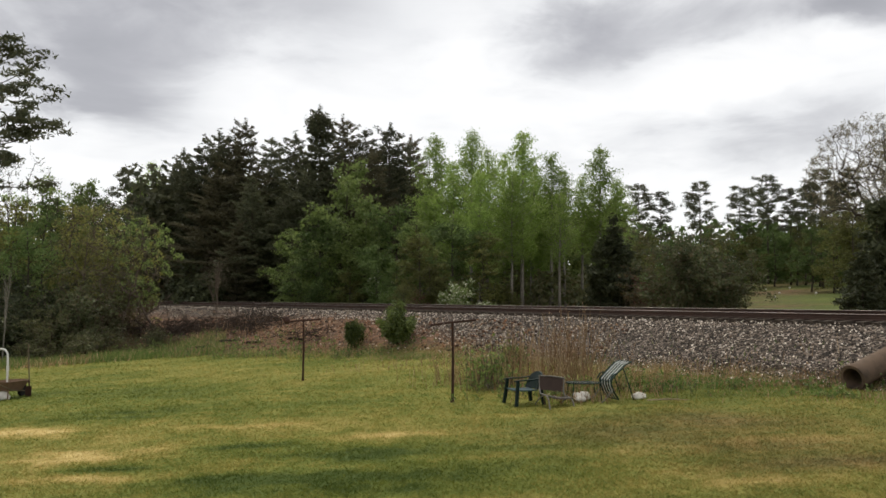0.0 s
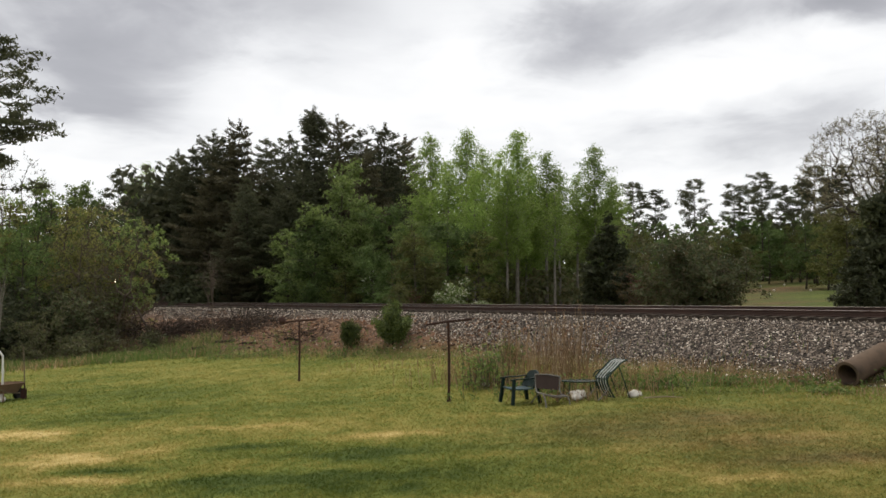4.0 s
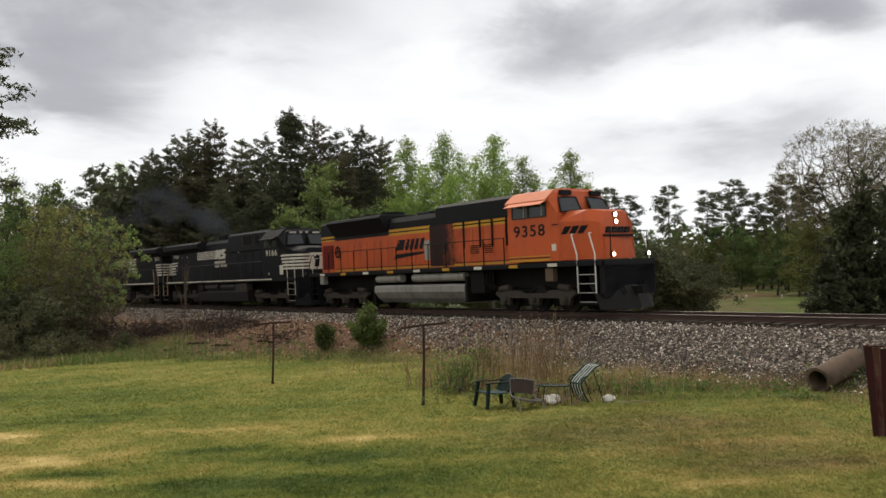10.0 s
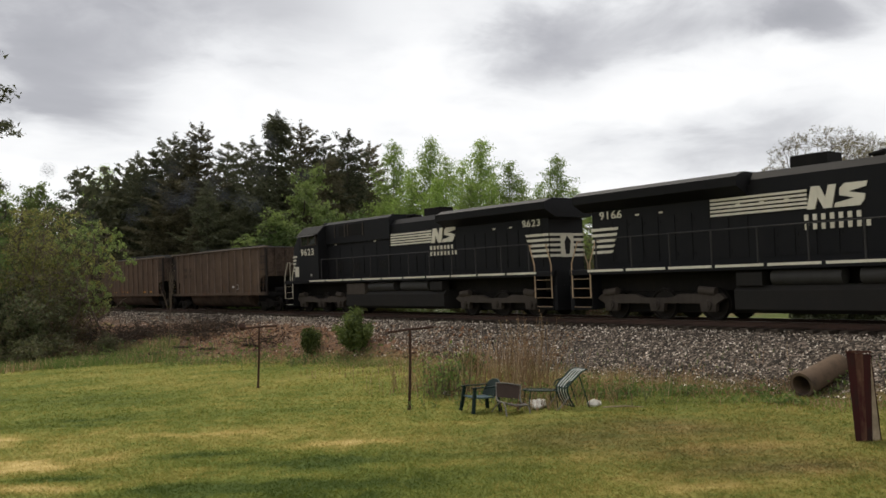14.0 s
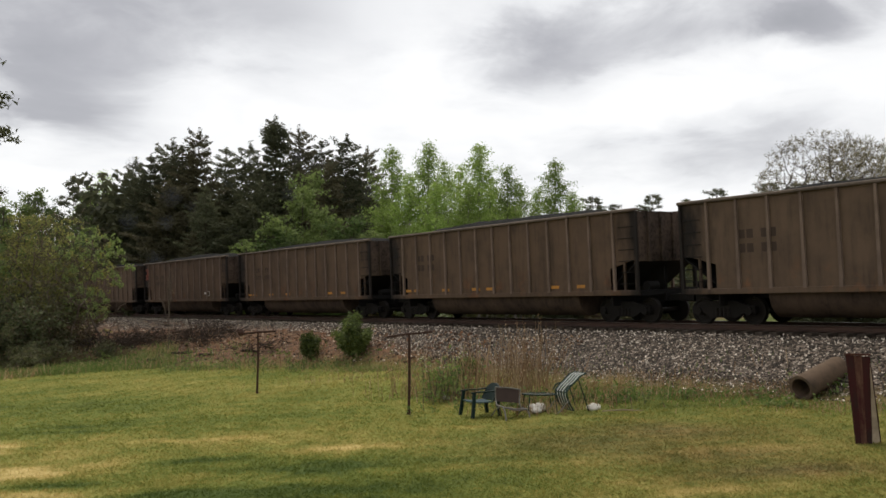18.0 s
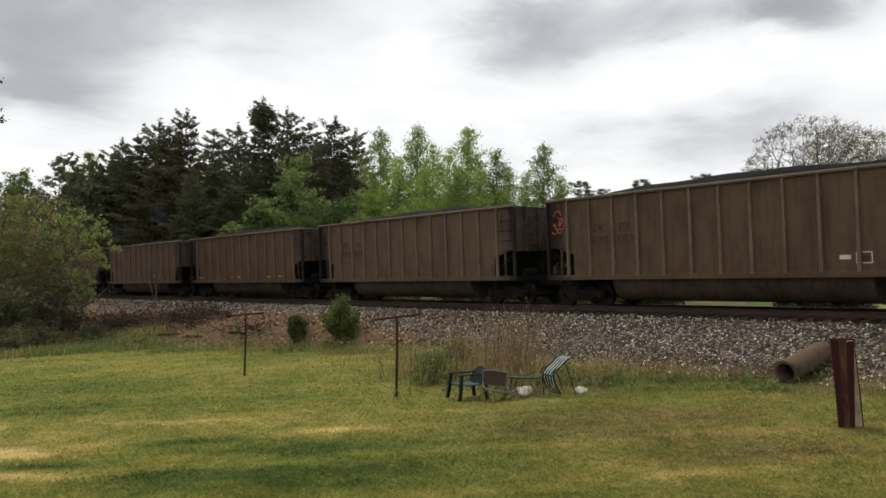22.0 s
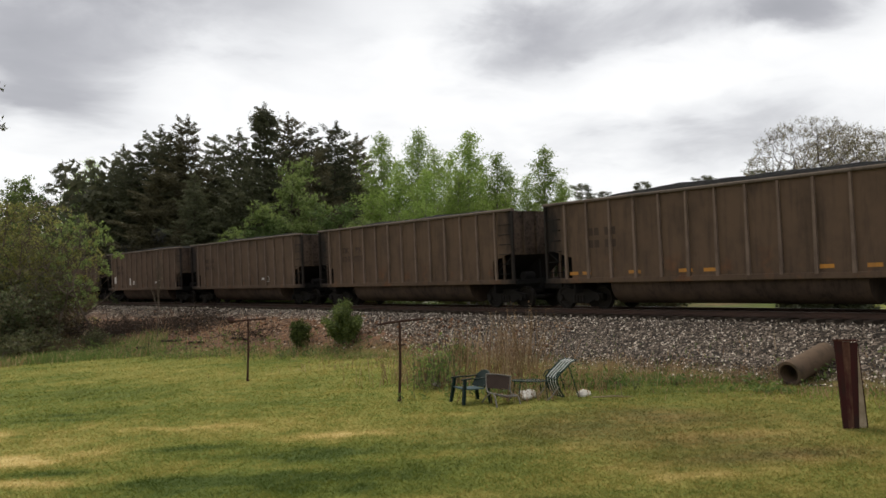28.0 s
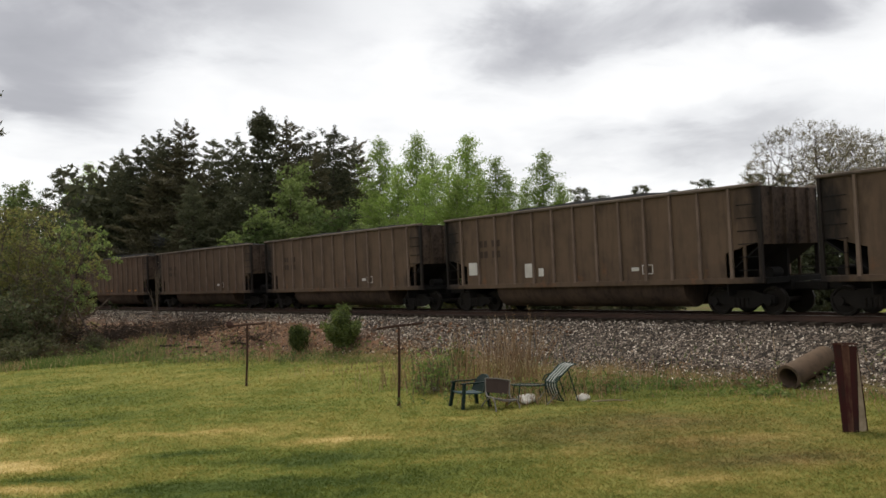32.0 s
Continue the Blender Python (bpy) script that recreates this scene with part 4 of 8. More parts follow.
# ---- the woods ----
BLOSSOM_ROWS = [(-2.1, 50.0, 2.8), (-7.1, 59.7, 4.0)]
REDBUD_ROWS = [(8.4, 56.6, 3.2), (8.7, 52.6, 2.8), (-4.6, 51.8, 2.3)]
PINE_ROWS = [(-28.8, 78.3, 15.2), (-27.1, 80.5, 17.9), (-23.5, 76.7, 17.9), (-22.8, 82.7, 17.4), (-19.3, 78.9, 17.1), (-16.0, 75.1, 18.5), (-14.9, 81.2, 18.7), (-13.0, 83.3, 17.6), (-9.8, 77.5, 17.2), (-8.8, 85.6, 17.2), (-33.1, 84.1, 14.9), (-31.4, 82.2, 15.9), (-11.0, 73.5, 14.3), (-20.5, 70.9, 11.9), (-16.2, 71.1, 12.9), (-25.4, 74.6, 12.3), (-25.4, 78.6, 16.8), (-18.1, 71.0, 10.5), (-21.3, 68.8, 7.0)]
BROAD_ROWS = [(-11.6, 63.4, 12.4), (-13.1, 61.3, 7.8), (-9.8, 61.5, 8.1), (-7.3, 61.7, 9.0), (-15.7, 65.1, 7.1), (-8.0, 57.6, 5.7), (-5.3, 57.8, 7.2)]
POPLAR_ROWS = [(-4.9, 67.8, 14.3), (-1.9, 62.0, 13.5), (-0.7, 66.1, 12.8), (1.8, 60.2, 13.1), (4.0, 62.4, 11.6), (5.1, 64.5, 10.6), (7.8, 64.6, 12.3), (9.3, 66.7, 10.0), (0.6, 68.2, 12.6), (2.9, 66.3, 11.4), (-3.3, 63.9, 11.6), (6.6, 66.5, 10.4), (-1.2, 58.0, 10.2), (1.0, 58.2, 9.7), (4.3, 58.4, 8.4)]
UNDER_ROWS = [(-4.8, 53.8, 6.2), (-2.9, 55.9, 7.2), (-1.0, 55.0, 6.0), (-4.1, 51.8, 3.9), (-6.6, 55.7, 4.5), (9.3, 56.7, 5.0), (-10.3, 59.5, 3.9), (9.3, 52.7, 3.1), (-5.4, 49.8, 1.6), (0.8, 55.2, 2.4)]
CEDAR_ROWS = [(7.1, 52.5, 6.2), (6.3, 52.5, 4.8), (8.3, 54.6, 4.6), (17.8, 41.2, 5.9), (19.0, 41.3, 7.2), (21.2, 43.4, 6.8), (16.3, 39.1, 3.8)]
TUFT_ROWS = [(18.6, 113.4, 13.7), (21.6, 113.6, 12.7), (25.4, 107.8, 13.1), (32.0, 114.2, 13.0), (33.7, 108.3, 13.5), (34.5, 116.4, 12.9), (34.5, 102.4, 11.3), (35.5, 100.4, 11.4), (34.4, 92.3, 12.6), (35.2, 90.4, 11.3), (34.9, 86.4, 12.0)]
BRUSH_ROWS = [(10.3, 46.7, 5.0), (8.9, 48.7, 3.6), (11.6, 45.8, 3.6)]
MID_ROWS = [(12.5, 72.9, 6.5), (15.6, 79.1, 6.0), (25.9, 96.8, 7.1), (28.4, 97.0, 6.7), (31.9, 100.2, 7.0), (34.5, 100.4, 7.2), (35.6, 96.4, 8.3), (35.6, 90.4, 7.4), (22.1, 91.6, 6.5), (35.1, 82.4, 8.3), (31.0, 86.1, 7.0), (31.6, 82.1, 7.8), (31.1, 76.1, 8.4), (18.4, 85.3, 6.7)]
BUD_ROWS = [(26.9, 61.8, 13.3), (31.8, 66.1, 13.4), (34.3, 66.2, 12.6)]
LEFT_ROWS = [(-29.6, 50.2, 9.8), (-26.6, 48.4, 8.9), (-27.2, 52.4, 9.4), (-26.0, 53.5, 9.0), (-25.1, 54.5, 8.7), (-24.2, 54.6, 6.7), (-31.7, 50.1, 10.1), (-25.8, 45.5, 7.6), (-23.8, 47.6, 6.9)]
LEFTLOW_ROWS = [(-25.3, 44.5, 5.6), (-23.1, 44.6, 4.8), (-21.7, 45.7, 4.4), (-21.9, 48.7, 3.3), (-25.3, 42.5, 4.6), (-21.4, 43.7, 3.1), (-22.5, 41.7, 2.7), (-21.1, 46.8, 1.9), (-25.0, 40.5, 3.5), (-21.4, 49.8, 1.3)]
LEFTBACK_ROWS = [(-47.1, 92.2, 14.2), (-46.4, 95.3, 14.3), (-44.0, 97.4, 16.4), (-39.2, 93.7, 16.9), (-38.9, 89.7, 13.9), (-48.8, 87.1, 14.8), (-45.4, 85.3, 13.2)]
LEFTPINE_ROWS = [(-30.6, 48.2, 18.8)]
LEFTBARE_ROWS = [(-20.9, 46.6, 8.2), (-22.5, 45.2, 8.6), (-24.2, 49.6, 8.6), (-22.6, 53.7, 6.6), (-21.9, 64.8, 4.5), (-29.1, 50.3, 12.5)]


def woods_wall(name, label, leaf, seed, count, bearings, depth, tops, size=0.42, width=2.4, n=120):
    """A closed wall of woodland behind the first trees, too far in to tell tree from tree."""
    rnd = np.random.RandomState(seed)
    pts = []
    for i in range(count):
        b, d = radians(rnd.uniform(*bearings)), rnd.uniform(*depth)
        x, y = d * math.sin(b), d * math.cos(b)
        t = rnd.uniform(0, 1, n) ** 0.8
        w = width * (1.1 - 0.75 * t) * rnd.uniform(0.7, 1.2)
        a, rr = rnd.uniform(0, 6.28, n), np.sqrt(rnd.uniform(0.2, 1, n))
        pts.append(np.stack([x + rr * w * np.cos(a), y + rr * w * np.sin(a), float(ground_z(x, y)) + t * rnd.uniform(*tops)], -1))
    v, f = leaf_quads(np.concatenate(pts), size, rnd, 0.1)
    tagged(new(name, quick_mesh(name, v, f, LEAF[leaf])), label, "woods", kind="stuff")


def far_woods():
    woods_wall("pine_woods", "dark depth of the pine wood", "pine", 12, 130, (-24, -4), (86, 100), (9, 14), n=170)
    woods_wall("poplar_woods", "depth of the young poplar wood, spring green darkened for shade", "poplar_shaded", 13, 110, (-5, 8.5), (74, 90), (6.5, 10), 0.3, 2.0, 190)
    # the shade on the wood's floor is put into darker leaf colours
    woods_wall("wood_floor", "undergrowth inside the pine wood, leaves darkened to stand for shade", "cedar", 14, 110, (-21, -5), (72, 84), (1.2, 4.0), 0.24, 1.8, 130)
    woods_wall("wood_floor", "undergrowth among the poplars, leaf colour dulled to stand for shade", "under", 17, 70, (-6, 9), (60, 78), (1.2, 3.2), 0.2, 1.8, 150)
    woods_wall("left_woods", "distant woodland in mixed spring green", "green", 15, 80, (-42, -23), (84, 110), (6, 10))
    woods_wall("right_woods", "distant woodland in mixed spring green", "green", 16, 150, (8, 36), (112, 130), (5, 9))


def build_woods():
    pines = [pine(i, leaf="pine", width=5.0) for i in (1, 2)] + [pine(3, leaf="pine_warm", width=4.8)]
    plant(pines, [p for i, p in enumerate(PINE_ROWS) if i != 5], 18.0)
    knob = [pine(4, ball=True, width=3.6, label="dark Virginia pine with a dense rounded top")]
    plant(knob, PINE_ROWS[5:6], 18.0)
    plant(pines, [(-22.0, 85.0, 14.5), (-18.5, 87.0, 15.0), (-15.5, 85.0, 15.5), (-12.5, 88.0, 15.0), (-20.0, 81.0, 13.5), (-13.8, 79.0, 14.0), (-10.8, 81.0, 14.0), (-26.0, 84.0, 14.0)], 18.0)
    pop = [poplar(11), poplar(12, bare=0.36), poplar(13, bare=0.4, dens=0.6)]
    plant(pop, POPLAR_ROWS, 14.0)
    bro = [broadleaf(21, leaf="bright"), broadleaf(22, leaf="green", width=3.0)]
    plant(bro, BROAD_ROWS, 9.0)
    olive = [broadleaf(23, leaf="olive", label="small tree in olive-brown young leaf"), broadleaf(24, leaf="green"), broadleaf(25, leaf="olive", dens=0.7, label="small tree in olive-brown young leaf")]
    plant(olive, UNDER_ROWS, 9.0)
    plant(olive, MID_ROWS, 9.0)
    ced = [cedar(31), cedar(32, width=1.9)]
    plant(ced, CEDAR_ROWS, 6.5)
    tuft = [tuft_pine(41, width=2.9, round_top=True, rise=0.5), tuft_pine(42, bare=0.42, width=3.0, round_top=True, rise=0.5)]
    plant(tuft, TUFT_ROWS, 20.0)
    brush = [thicket(51, 4.6, 2.0, "brush", 0.9, 26, "brush_tree", "low spreading tree with dark leaves and brown twigs", 0.08), thicket(52, 4.6, 1.8, "brown", 0.4, 18, "brush_tree", "low spreading tree with bare brown twigs", 0.08)]
    plant(brush, BRUSH_ROWS, 4.6)
    white = [thicket(55, 3.0, 1.6, "blossom", 0.5, 9, "blossom_shrub", "flowering shrub with white blossom among green leaves", 0.09)]
    plant(white, BLOSSOM_ROWS, 3.0)
    red = [broadleaf(57, leaf="red", label="small redbud tree with dull rosy leaves", dens=0.5)]
    plant(red, REDBUD_ROWS, 9.0)
    bud = [crown_tree(61, bark=BARK), crown_tree(62, bark=BARK, width=4.2, n=1080)]
    plant(bud, BUD_ROWS, 14.0)
    left = [broadleaf(71, leaf="spring", width=2.9, dens=0.8, label="roadside tree in fresh olive leaf", bark=TWIG, size=0.085), broadleaf(72, leaf="green", width=2.7, dens=0.8, size=0.075), broadleaf(73, leaf="spring", width=2.8, dens=0.6, label="young tree in pale spring leaf", bark=TWIG, size=0.075)]
    plant(left, LEFT_ROWS, 9.0)
    # cedar and undergrowth colours put the shade low in the thicket into its leaves
    low = [thicket(81, leaf="cedar", dens=0.9, size=0.08), thicket(82, leaf="brush", dens=0.5), thicket(83, leaf="under", dens=0.7), thicket(84, leaf="brown", dens=0.25, stems=14)]
    plant(low, LEFTLOW_ROWS, 4.0)
    verge = [thicket(85, 1.4, 1.3, "under", 0.35, 12, "verge_shrub", "low green bramble at the edge of the lawn", 0.06), thicket(86, 1.2, 1.2, "brown", 0.35, 12, "verge_shrub", "low reddish-brown dead bramble at the edge of the lawn", 0.06)]
    plant(verge, [(-22.6, 39.8, 1.3), (-24.6, 38.6, 0.9), (-20.4, 40.8, 1.5), (-18.6, 41.8, 1.1), (-19.6, 42.0, 1.6), (-25.8, 39.0, 1.1), (-17.4, 43.4, 1.2), (-16.4, 43.0, 0.7)], 1.4)
    plant([bro[0], bro[1]], LEFTBACK_ROWS[:2] + LEFTBACK_ROWS[5:], 9.0)
    plant([tuft[1]], LEFTBACK_ROWS[2:3], 20.0)
    plant([pop[2]], LEFTBACK_ROWS[3:5], 14.0)
    lp = [tuft_pine(91, 18.0, 0.5, 4.8, 46, 22, "tall loblolly pine with long tufted dark boughs", True, 0.1, 0.25)]
    lb = [crown_tree(95, 9.0, "bud", "bare_tree", "thin roadside tree with mostly bare branches", 2.2, 0.22, 200, size=0.045, buds=1, low=0.25), crown_tree(96, 9.0, "olive", "bare_tree", "thin roadside tree with mostly bare branches", 2.0, 0.26, 170, size=0.05, buds=1, low=0.25)]
    plant(lb, LEFTBARE_ROWS, 9.0)
    plant(lp, LEFTPINE_ROWS, 18.0)
    edge = [crown_tree(97, 7.0, "bright", "edge_tree", "crooked tree with bare lower limbs and fresh green leaves", 2.2, 0.34, 120, size=0.09, buds=6, low=0.42), crown_tree(98, 7.0, "spring", "edge_tree", "crooked tree with bare lower limbs and sparse olive leaves", 2.0, 0.2, 150, size=0.09, buds=3, low=0.2)]
    plant(edge, [(-21.3, 49.6, 7.0), (-22.6, 50.6, 7.8), (-20.6, 47.8, 3.6), (-23.4, 47.0, 6.4), (-28.4, 47.0, 7.4)], 7.0)
    fallen = Tree(99)
    for k, (a, b, c) in enumerate((((0, 0, 0), (-1.0, 0.2, 1.5), (-1.9, 0.3, 3.4)), ((0.2, 0.3, 0), (0.5, 0.2, 0.9), (0.3, 0.1, 1.9)), ((-0.9, 0.2, 1.3), (-0.2, 0.0, 1.7), (0.6, -0.1, 2.4)), ((-1.4, 0.2, 2.3), (-2.2, 0.0, 2.6), (-3.2, 0.0, 2.7)))):
        fallen.limb([a, b, c], 0.09 if k == 0 else 0.045, 0.02, 7)
        for j in range(5):
            q = np.array(b) + (np.array(c) - np.array(b)) * fallen.r.uniform(0, 1)
            fallen.limb(branch(fallen.r, q, fallen.r.normal(size=3) + np.array([0, 0, 0.4]), 0.9, 3, 0.05, 0.2), 0.014, 0.005)
    lean = fallen.finish("leaning_tree", "dead bare trunk leaning out of the thicket", LEAF["bud"], TWIG, 0.05)
    lean.matrix_basis = ground_pose(-18.9, 46.9)
    # a second row that closes the gaps
    rr = random.Random(5)
    plant([pop[1], bro[0], pop[0]], [(rr.uniform(-6, 9), rr.uniform(64, 76), rr.uniform(8, 10.5)) for i in range(9)], 14.0)
    plant(pines, [(rr.uniform(-34, -10), rr.uniform(84, 94), rr.uniform(13.5, 16)) for i in range(8)], 18.0)
    retire(pines + knob + pop + bro + olive + ced + tuft + brush + white + red + bud + left + low + lp + lb + edge + verge)
    far_woods()


build_woods()

# ---- things in the yard ----
IRON = painted("rusty_post", (0.045, 0.022, 0.016), (0.02, 0.014, 0.012), 0.5, 0.8, streak=False)
GREEN_PLASTIC = painted("green_plastic", (0.0025, 0.012, 0.0095), (0.008, 0.016, 0.0145), 0.4, 0.45, streak=False)
BLUE_SEAT = painted("pale_blue_plastic", (0.04, 0.075, 0.085), (0.02, 0.035, 0.04), 0.4, 0.5, streak=False)
GREEN_METAL = painted("green_enamel", (0.01, 0.03, 0.022), (0.03, 0.03, 0.025), 0.4, 0.45, streak=False)
STRAP_WHITE = painted("white_strap", (0.55, 0.56, 0.54), (0.3, 0.3, 0.27), 0.3, 0.55, streak=False)
TUBE_GREY = painted("bare_tube", (0.2, 0.19, 0.17), (0.08, 0.06, 0.045), 0.7, 0.45, 0.4, streak=False)
MESH_BROWN = painted("brown_sling", (0.06, 0.042, 0.035), (0.03, 0.024, 0.02), 0.5, 0.9, streak=False)
CLAY = painted("clay_pipe", (0.115, 0.078, 0.052), (0.045, 0.034, 0.025), 0.9, 0.8, streak=False)
WHITE_ROCK = speckled("white_rock", [(0.3, (0.42, 0.4, 0.36)), (0.7, (0.75, 0.73, 0.68))], 9, 0.85, 0.6)
BARN_RED = painted("barn_red", (0.034, 0.008, 0.007), (0.02, 0.013, 0.01), 0.8, 0.9, scale=1.5)
BARN_WORN = painted("barn_red_worn", (0.036, 0.009, 0.008), (0.11, 0.06, 0.036), 0.9, 0.9, scale=1.8)
RAW_BOARD = speckled("bare_board", [(0.3, (0.18, 0.14, 0.095)), (0.7, (0.33, 0.27, 0.195))], 5, 0.85, 0.3)
RUST_BROWN = painted("brown_tray", (0.16, 0.1, 0.065), (0.06, 0.04, 0.028), 0.5, 0.8, streak=False)
PVC = painted("white_pipe", (0.6, 0.59, 0.56), (0.35, 0.32, 0.28), 0.3, 0.5, streak=False)
SHAFT = speckled("shovel_shaft", [(0.3, (0.1, 0.08, 0.05)), (0.7, (0.2, 0.16, 0.11))], 8, 0.8, 0.3)


def clothes_post(x, y, h, turn, tilt, lump):
    t = thing("clothes_post", "rusty iron T-shaped clothesline post in the lawn", "clothesline post", ground_pose(x, y, turn), "clothesline posts")
    part("post", Mesher().tube([(0, 0, -0.15), (0.005, 0, h * 0.5), (-0.02, 0, h)], [0.034, 0.032, 0.03], 10), IRON, t, smooth=40)
    k = math.tan(radians(tilt))
    b = Mesher().tube([(-0.55, 0, h - 0.55 * k), (0.0, 0, h + 0.01), (0.55, 0, h + 0.55 * k)], 0.028, 8)
    part("crossbar", b, IRON, t, smooth=40)
    for i in range(4):
        xx = -0.48 + 0.32 * i
        part("hook", Mesher().tube([(xx, 0, h + xx * k + 0.02), (xx, 0, h + xx * k + 0.07), (xx + 0.03, 0, h + xx * k + 0.09)], 0.008, 5), IRON, t)
    part("foot_collar", Mesher().cyl((0, 0, -0.05), (0, 0, 0.05), 0.06, 10, 0.045), IRON, t)
    if lump:
        b = Mesher()
        bm = bmesh.new()
        bmesh.ops.create_icosphere(bm, subdivisions=2, radius=0.12)
        for v in bm.verts:
            v.co *= 1 + 0.35 * noise.noise(v.co * 9)
        b.add([v.co + Vector((-0.58, 0, h - 0.0)) for v in bm.verts], [[v.index for v in f.verts] for f in bm.faces])
        bm.free()
        part("line_pulley", b, IRON, t)


def plastic_chair():
    """A moulded garden chair: seat, curved back, arms and four splayed legs."""
    c = thing("plastic_chair", "dark green moulded plastic garden chair standing in weeds", "chair", ground_pose(0.6, 19.45, -68) @ Matrix.Diagonal((1.12, 1.1, 0.86, 1)))
    b = Mesher()
    rows = []
    for i in range(7):
        y = -0.24 + 0.48 * i / 6
        rows.append([(-0.24 + 0.48 * j / 6, y, 0.42 - 0.02 * math.cos((i - 3) / 3 * 1.5) - 0.015 * math.cos((j - 3) / 3 * 1.5)) for j in range(7)])
    pts = [p for r in rows for p in r]
    n = len(pts)
    pts += [(p[0], p[1], p[2] - 0.03) for p in pts]
    fs = []
    for i in range(6):
        for j in range(6):
            a = i * 7 + j
            fs += [(a, a + 1, a + 8, a + 7), (n + a, n + a + 7, n + a + 8, n + a + 1)]
    for i in range(6):
        fs += [(i, i + 1, n + i + 1, n + i), (42 + i, n + 42 + i, n + 43 + i, 43 + i), (7 * i, n + 7 * i, n + 7 * i + 7, 7 * i + 7), (7 * i + 6, 7 * i + 13, n + 7 * i + 13, n + 7 * i + 6)]
    part("seat", b.add(pts, fs), BLUE_SEAT, c, "seat in a paler blue than the chair")
    rings = []
    for i in range(9):
        t = i / 8
        a = -0.9 + 1.8 * t
        x = 0.29 * math.sin(a) / math.sin(0.9)
        y = 0.26 - 0.06 * (1 - math.cos(a)) * 2.2
        top = 0.86 - 0.16 * abs(2 * t - 1) ** 2.2
        rings.append([(x, y - 0.015, 0.42), (x, y + 0.02, 0.42), (x * 1.03, y + 0.14, top), (x * 1.03, y + 0.1, top)])
    part("backrest", Mesher().loft(rings), GREEN_PLASTIC, c)
    for sx in (-1, 1):
        b = Mesher().loft([[(sx * 0.25, y, z), (sx * 0.31, y, z), (sx * 0.31, y, z + 0.03), (sx * 0.25, y, z + 0.03)] for y, z in ((-0.28, 0.62), (-0.1, 0.645), (0.12, 0.65), (0.3, 0.68))])
        part("armrest", b, GREEN_PLASTIC, c)
        for y0, y1, top in ((-0.24, -0.29, 0.63), (0.24, 0.32, 0.6)):
            b = Mesher().loft([[(sx * 0.24 + sx * 0.05 * k, y0 + (y1 - y0) * k, z), (sx * 0.3 + sx * 0.05 * k, y0 + (y1 - y0) * k, z), (sx * 0.3 + sx * 0.05 * k, y0 + (y1 - y0) * k + 0.06, z), (sx * 0.24 + sx * 0.05 * k, y0 + (y1 - y0) * k + 0.06, z)] for k, z in ((0, top), (0.4, 0.35), (1, 0.0))])
            part("leg", b, GREEN_PLASTIC, c)
    return c


def sling_chair():
    """A tubular chair with a brown sling back, sunk and tilted in the weeds."""
    c = thing("sling_chair", "old tubular garden chair with a sagging brown sling back", "chair", ground_pose(1.28, 19.0, 24, -0.04) @ pose(0, 0, 0, 4, 6, 0))
    for sx in (-1, 1):
        x = sx * 0.3
        b = Mesher().tube([(x, -0.42, 0.02), (x, -0.3, 0.2), (x, -0.18, 0.28), (x, 0.1, 0.27), (x, 0.2, 0.36), (x * 1.05, 0.27, 0.64)], 0.016, 7)
        part("side_tube", b, TUBE_GREY, c)
        b = Mesher().tube([(x, 0.3, 0.0), (x, 0.14, 0.16), (x, -0.05, 0.27)], 0.015, 7)
        part("leg", b, TUBE_GREY, c)
    part("front_tube", Mesher().tube([(-0.3, -0.2, 0.28), (0, -0.23, 0.26), (0.3, -0.2, 0.28)], 0.015, 7), TUBE_GREY, c)
    part("top_tube", Mesher().tube([(-0.315, 0.27, 0.64), (0, 0.285, 0.655), (0.315, 0.27, 0.64)], 0.016, 7), TUBE_GREY, c)
    rows = [[(-0.29 + 0.58 * j / 6, 0.2 + 0.07 * i / 4 + 0.02 * math.sin(math.pi * j / 6), 0.34 + 0.3 * i / 4) for j in range(7)] for i in range(5)]
    pts = [p for r in rows for p in r]
    n = len(pts)
    b = Mesher().add(pts + [(p[0], p[1] + 0.008, p[2]) for p in pts], [q for i in range(4) for j in range(6) for a in (i * 7 + j,) for q in ((a, a + 1, a + 8, a + 7), (n + a, n + a + 7, n + a + 8, n + a + 1))])
    part("sling_back", b, MESH_BROWN, c, "brown mesh back")
    rows = [[(-0.28 + 0.56 * j / 6, -0.2 + 0.3 * i / 4, 0.265 - 0.04 * math.sin(math.pi * j / 6)) for j in range(7)] for i in range(5)]
    pts = [p for r in rows for p in r]
    b = Mesher().add(pts + [(p[0], p[1], p[2] - 0.008) for p in pts], [q for i in range(4) for j in range(6) for a in (i * 7 + j,) for q in ((a, a + 1, a + 8, a + 7), (n + a, n + a + 7, n + a + 8, n + a + 1))])
    part("sling_seat", b, MESH_BROWN, c)


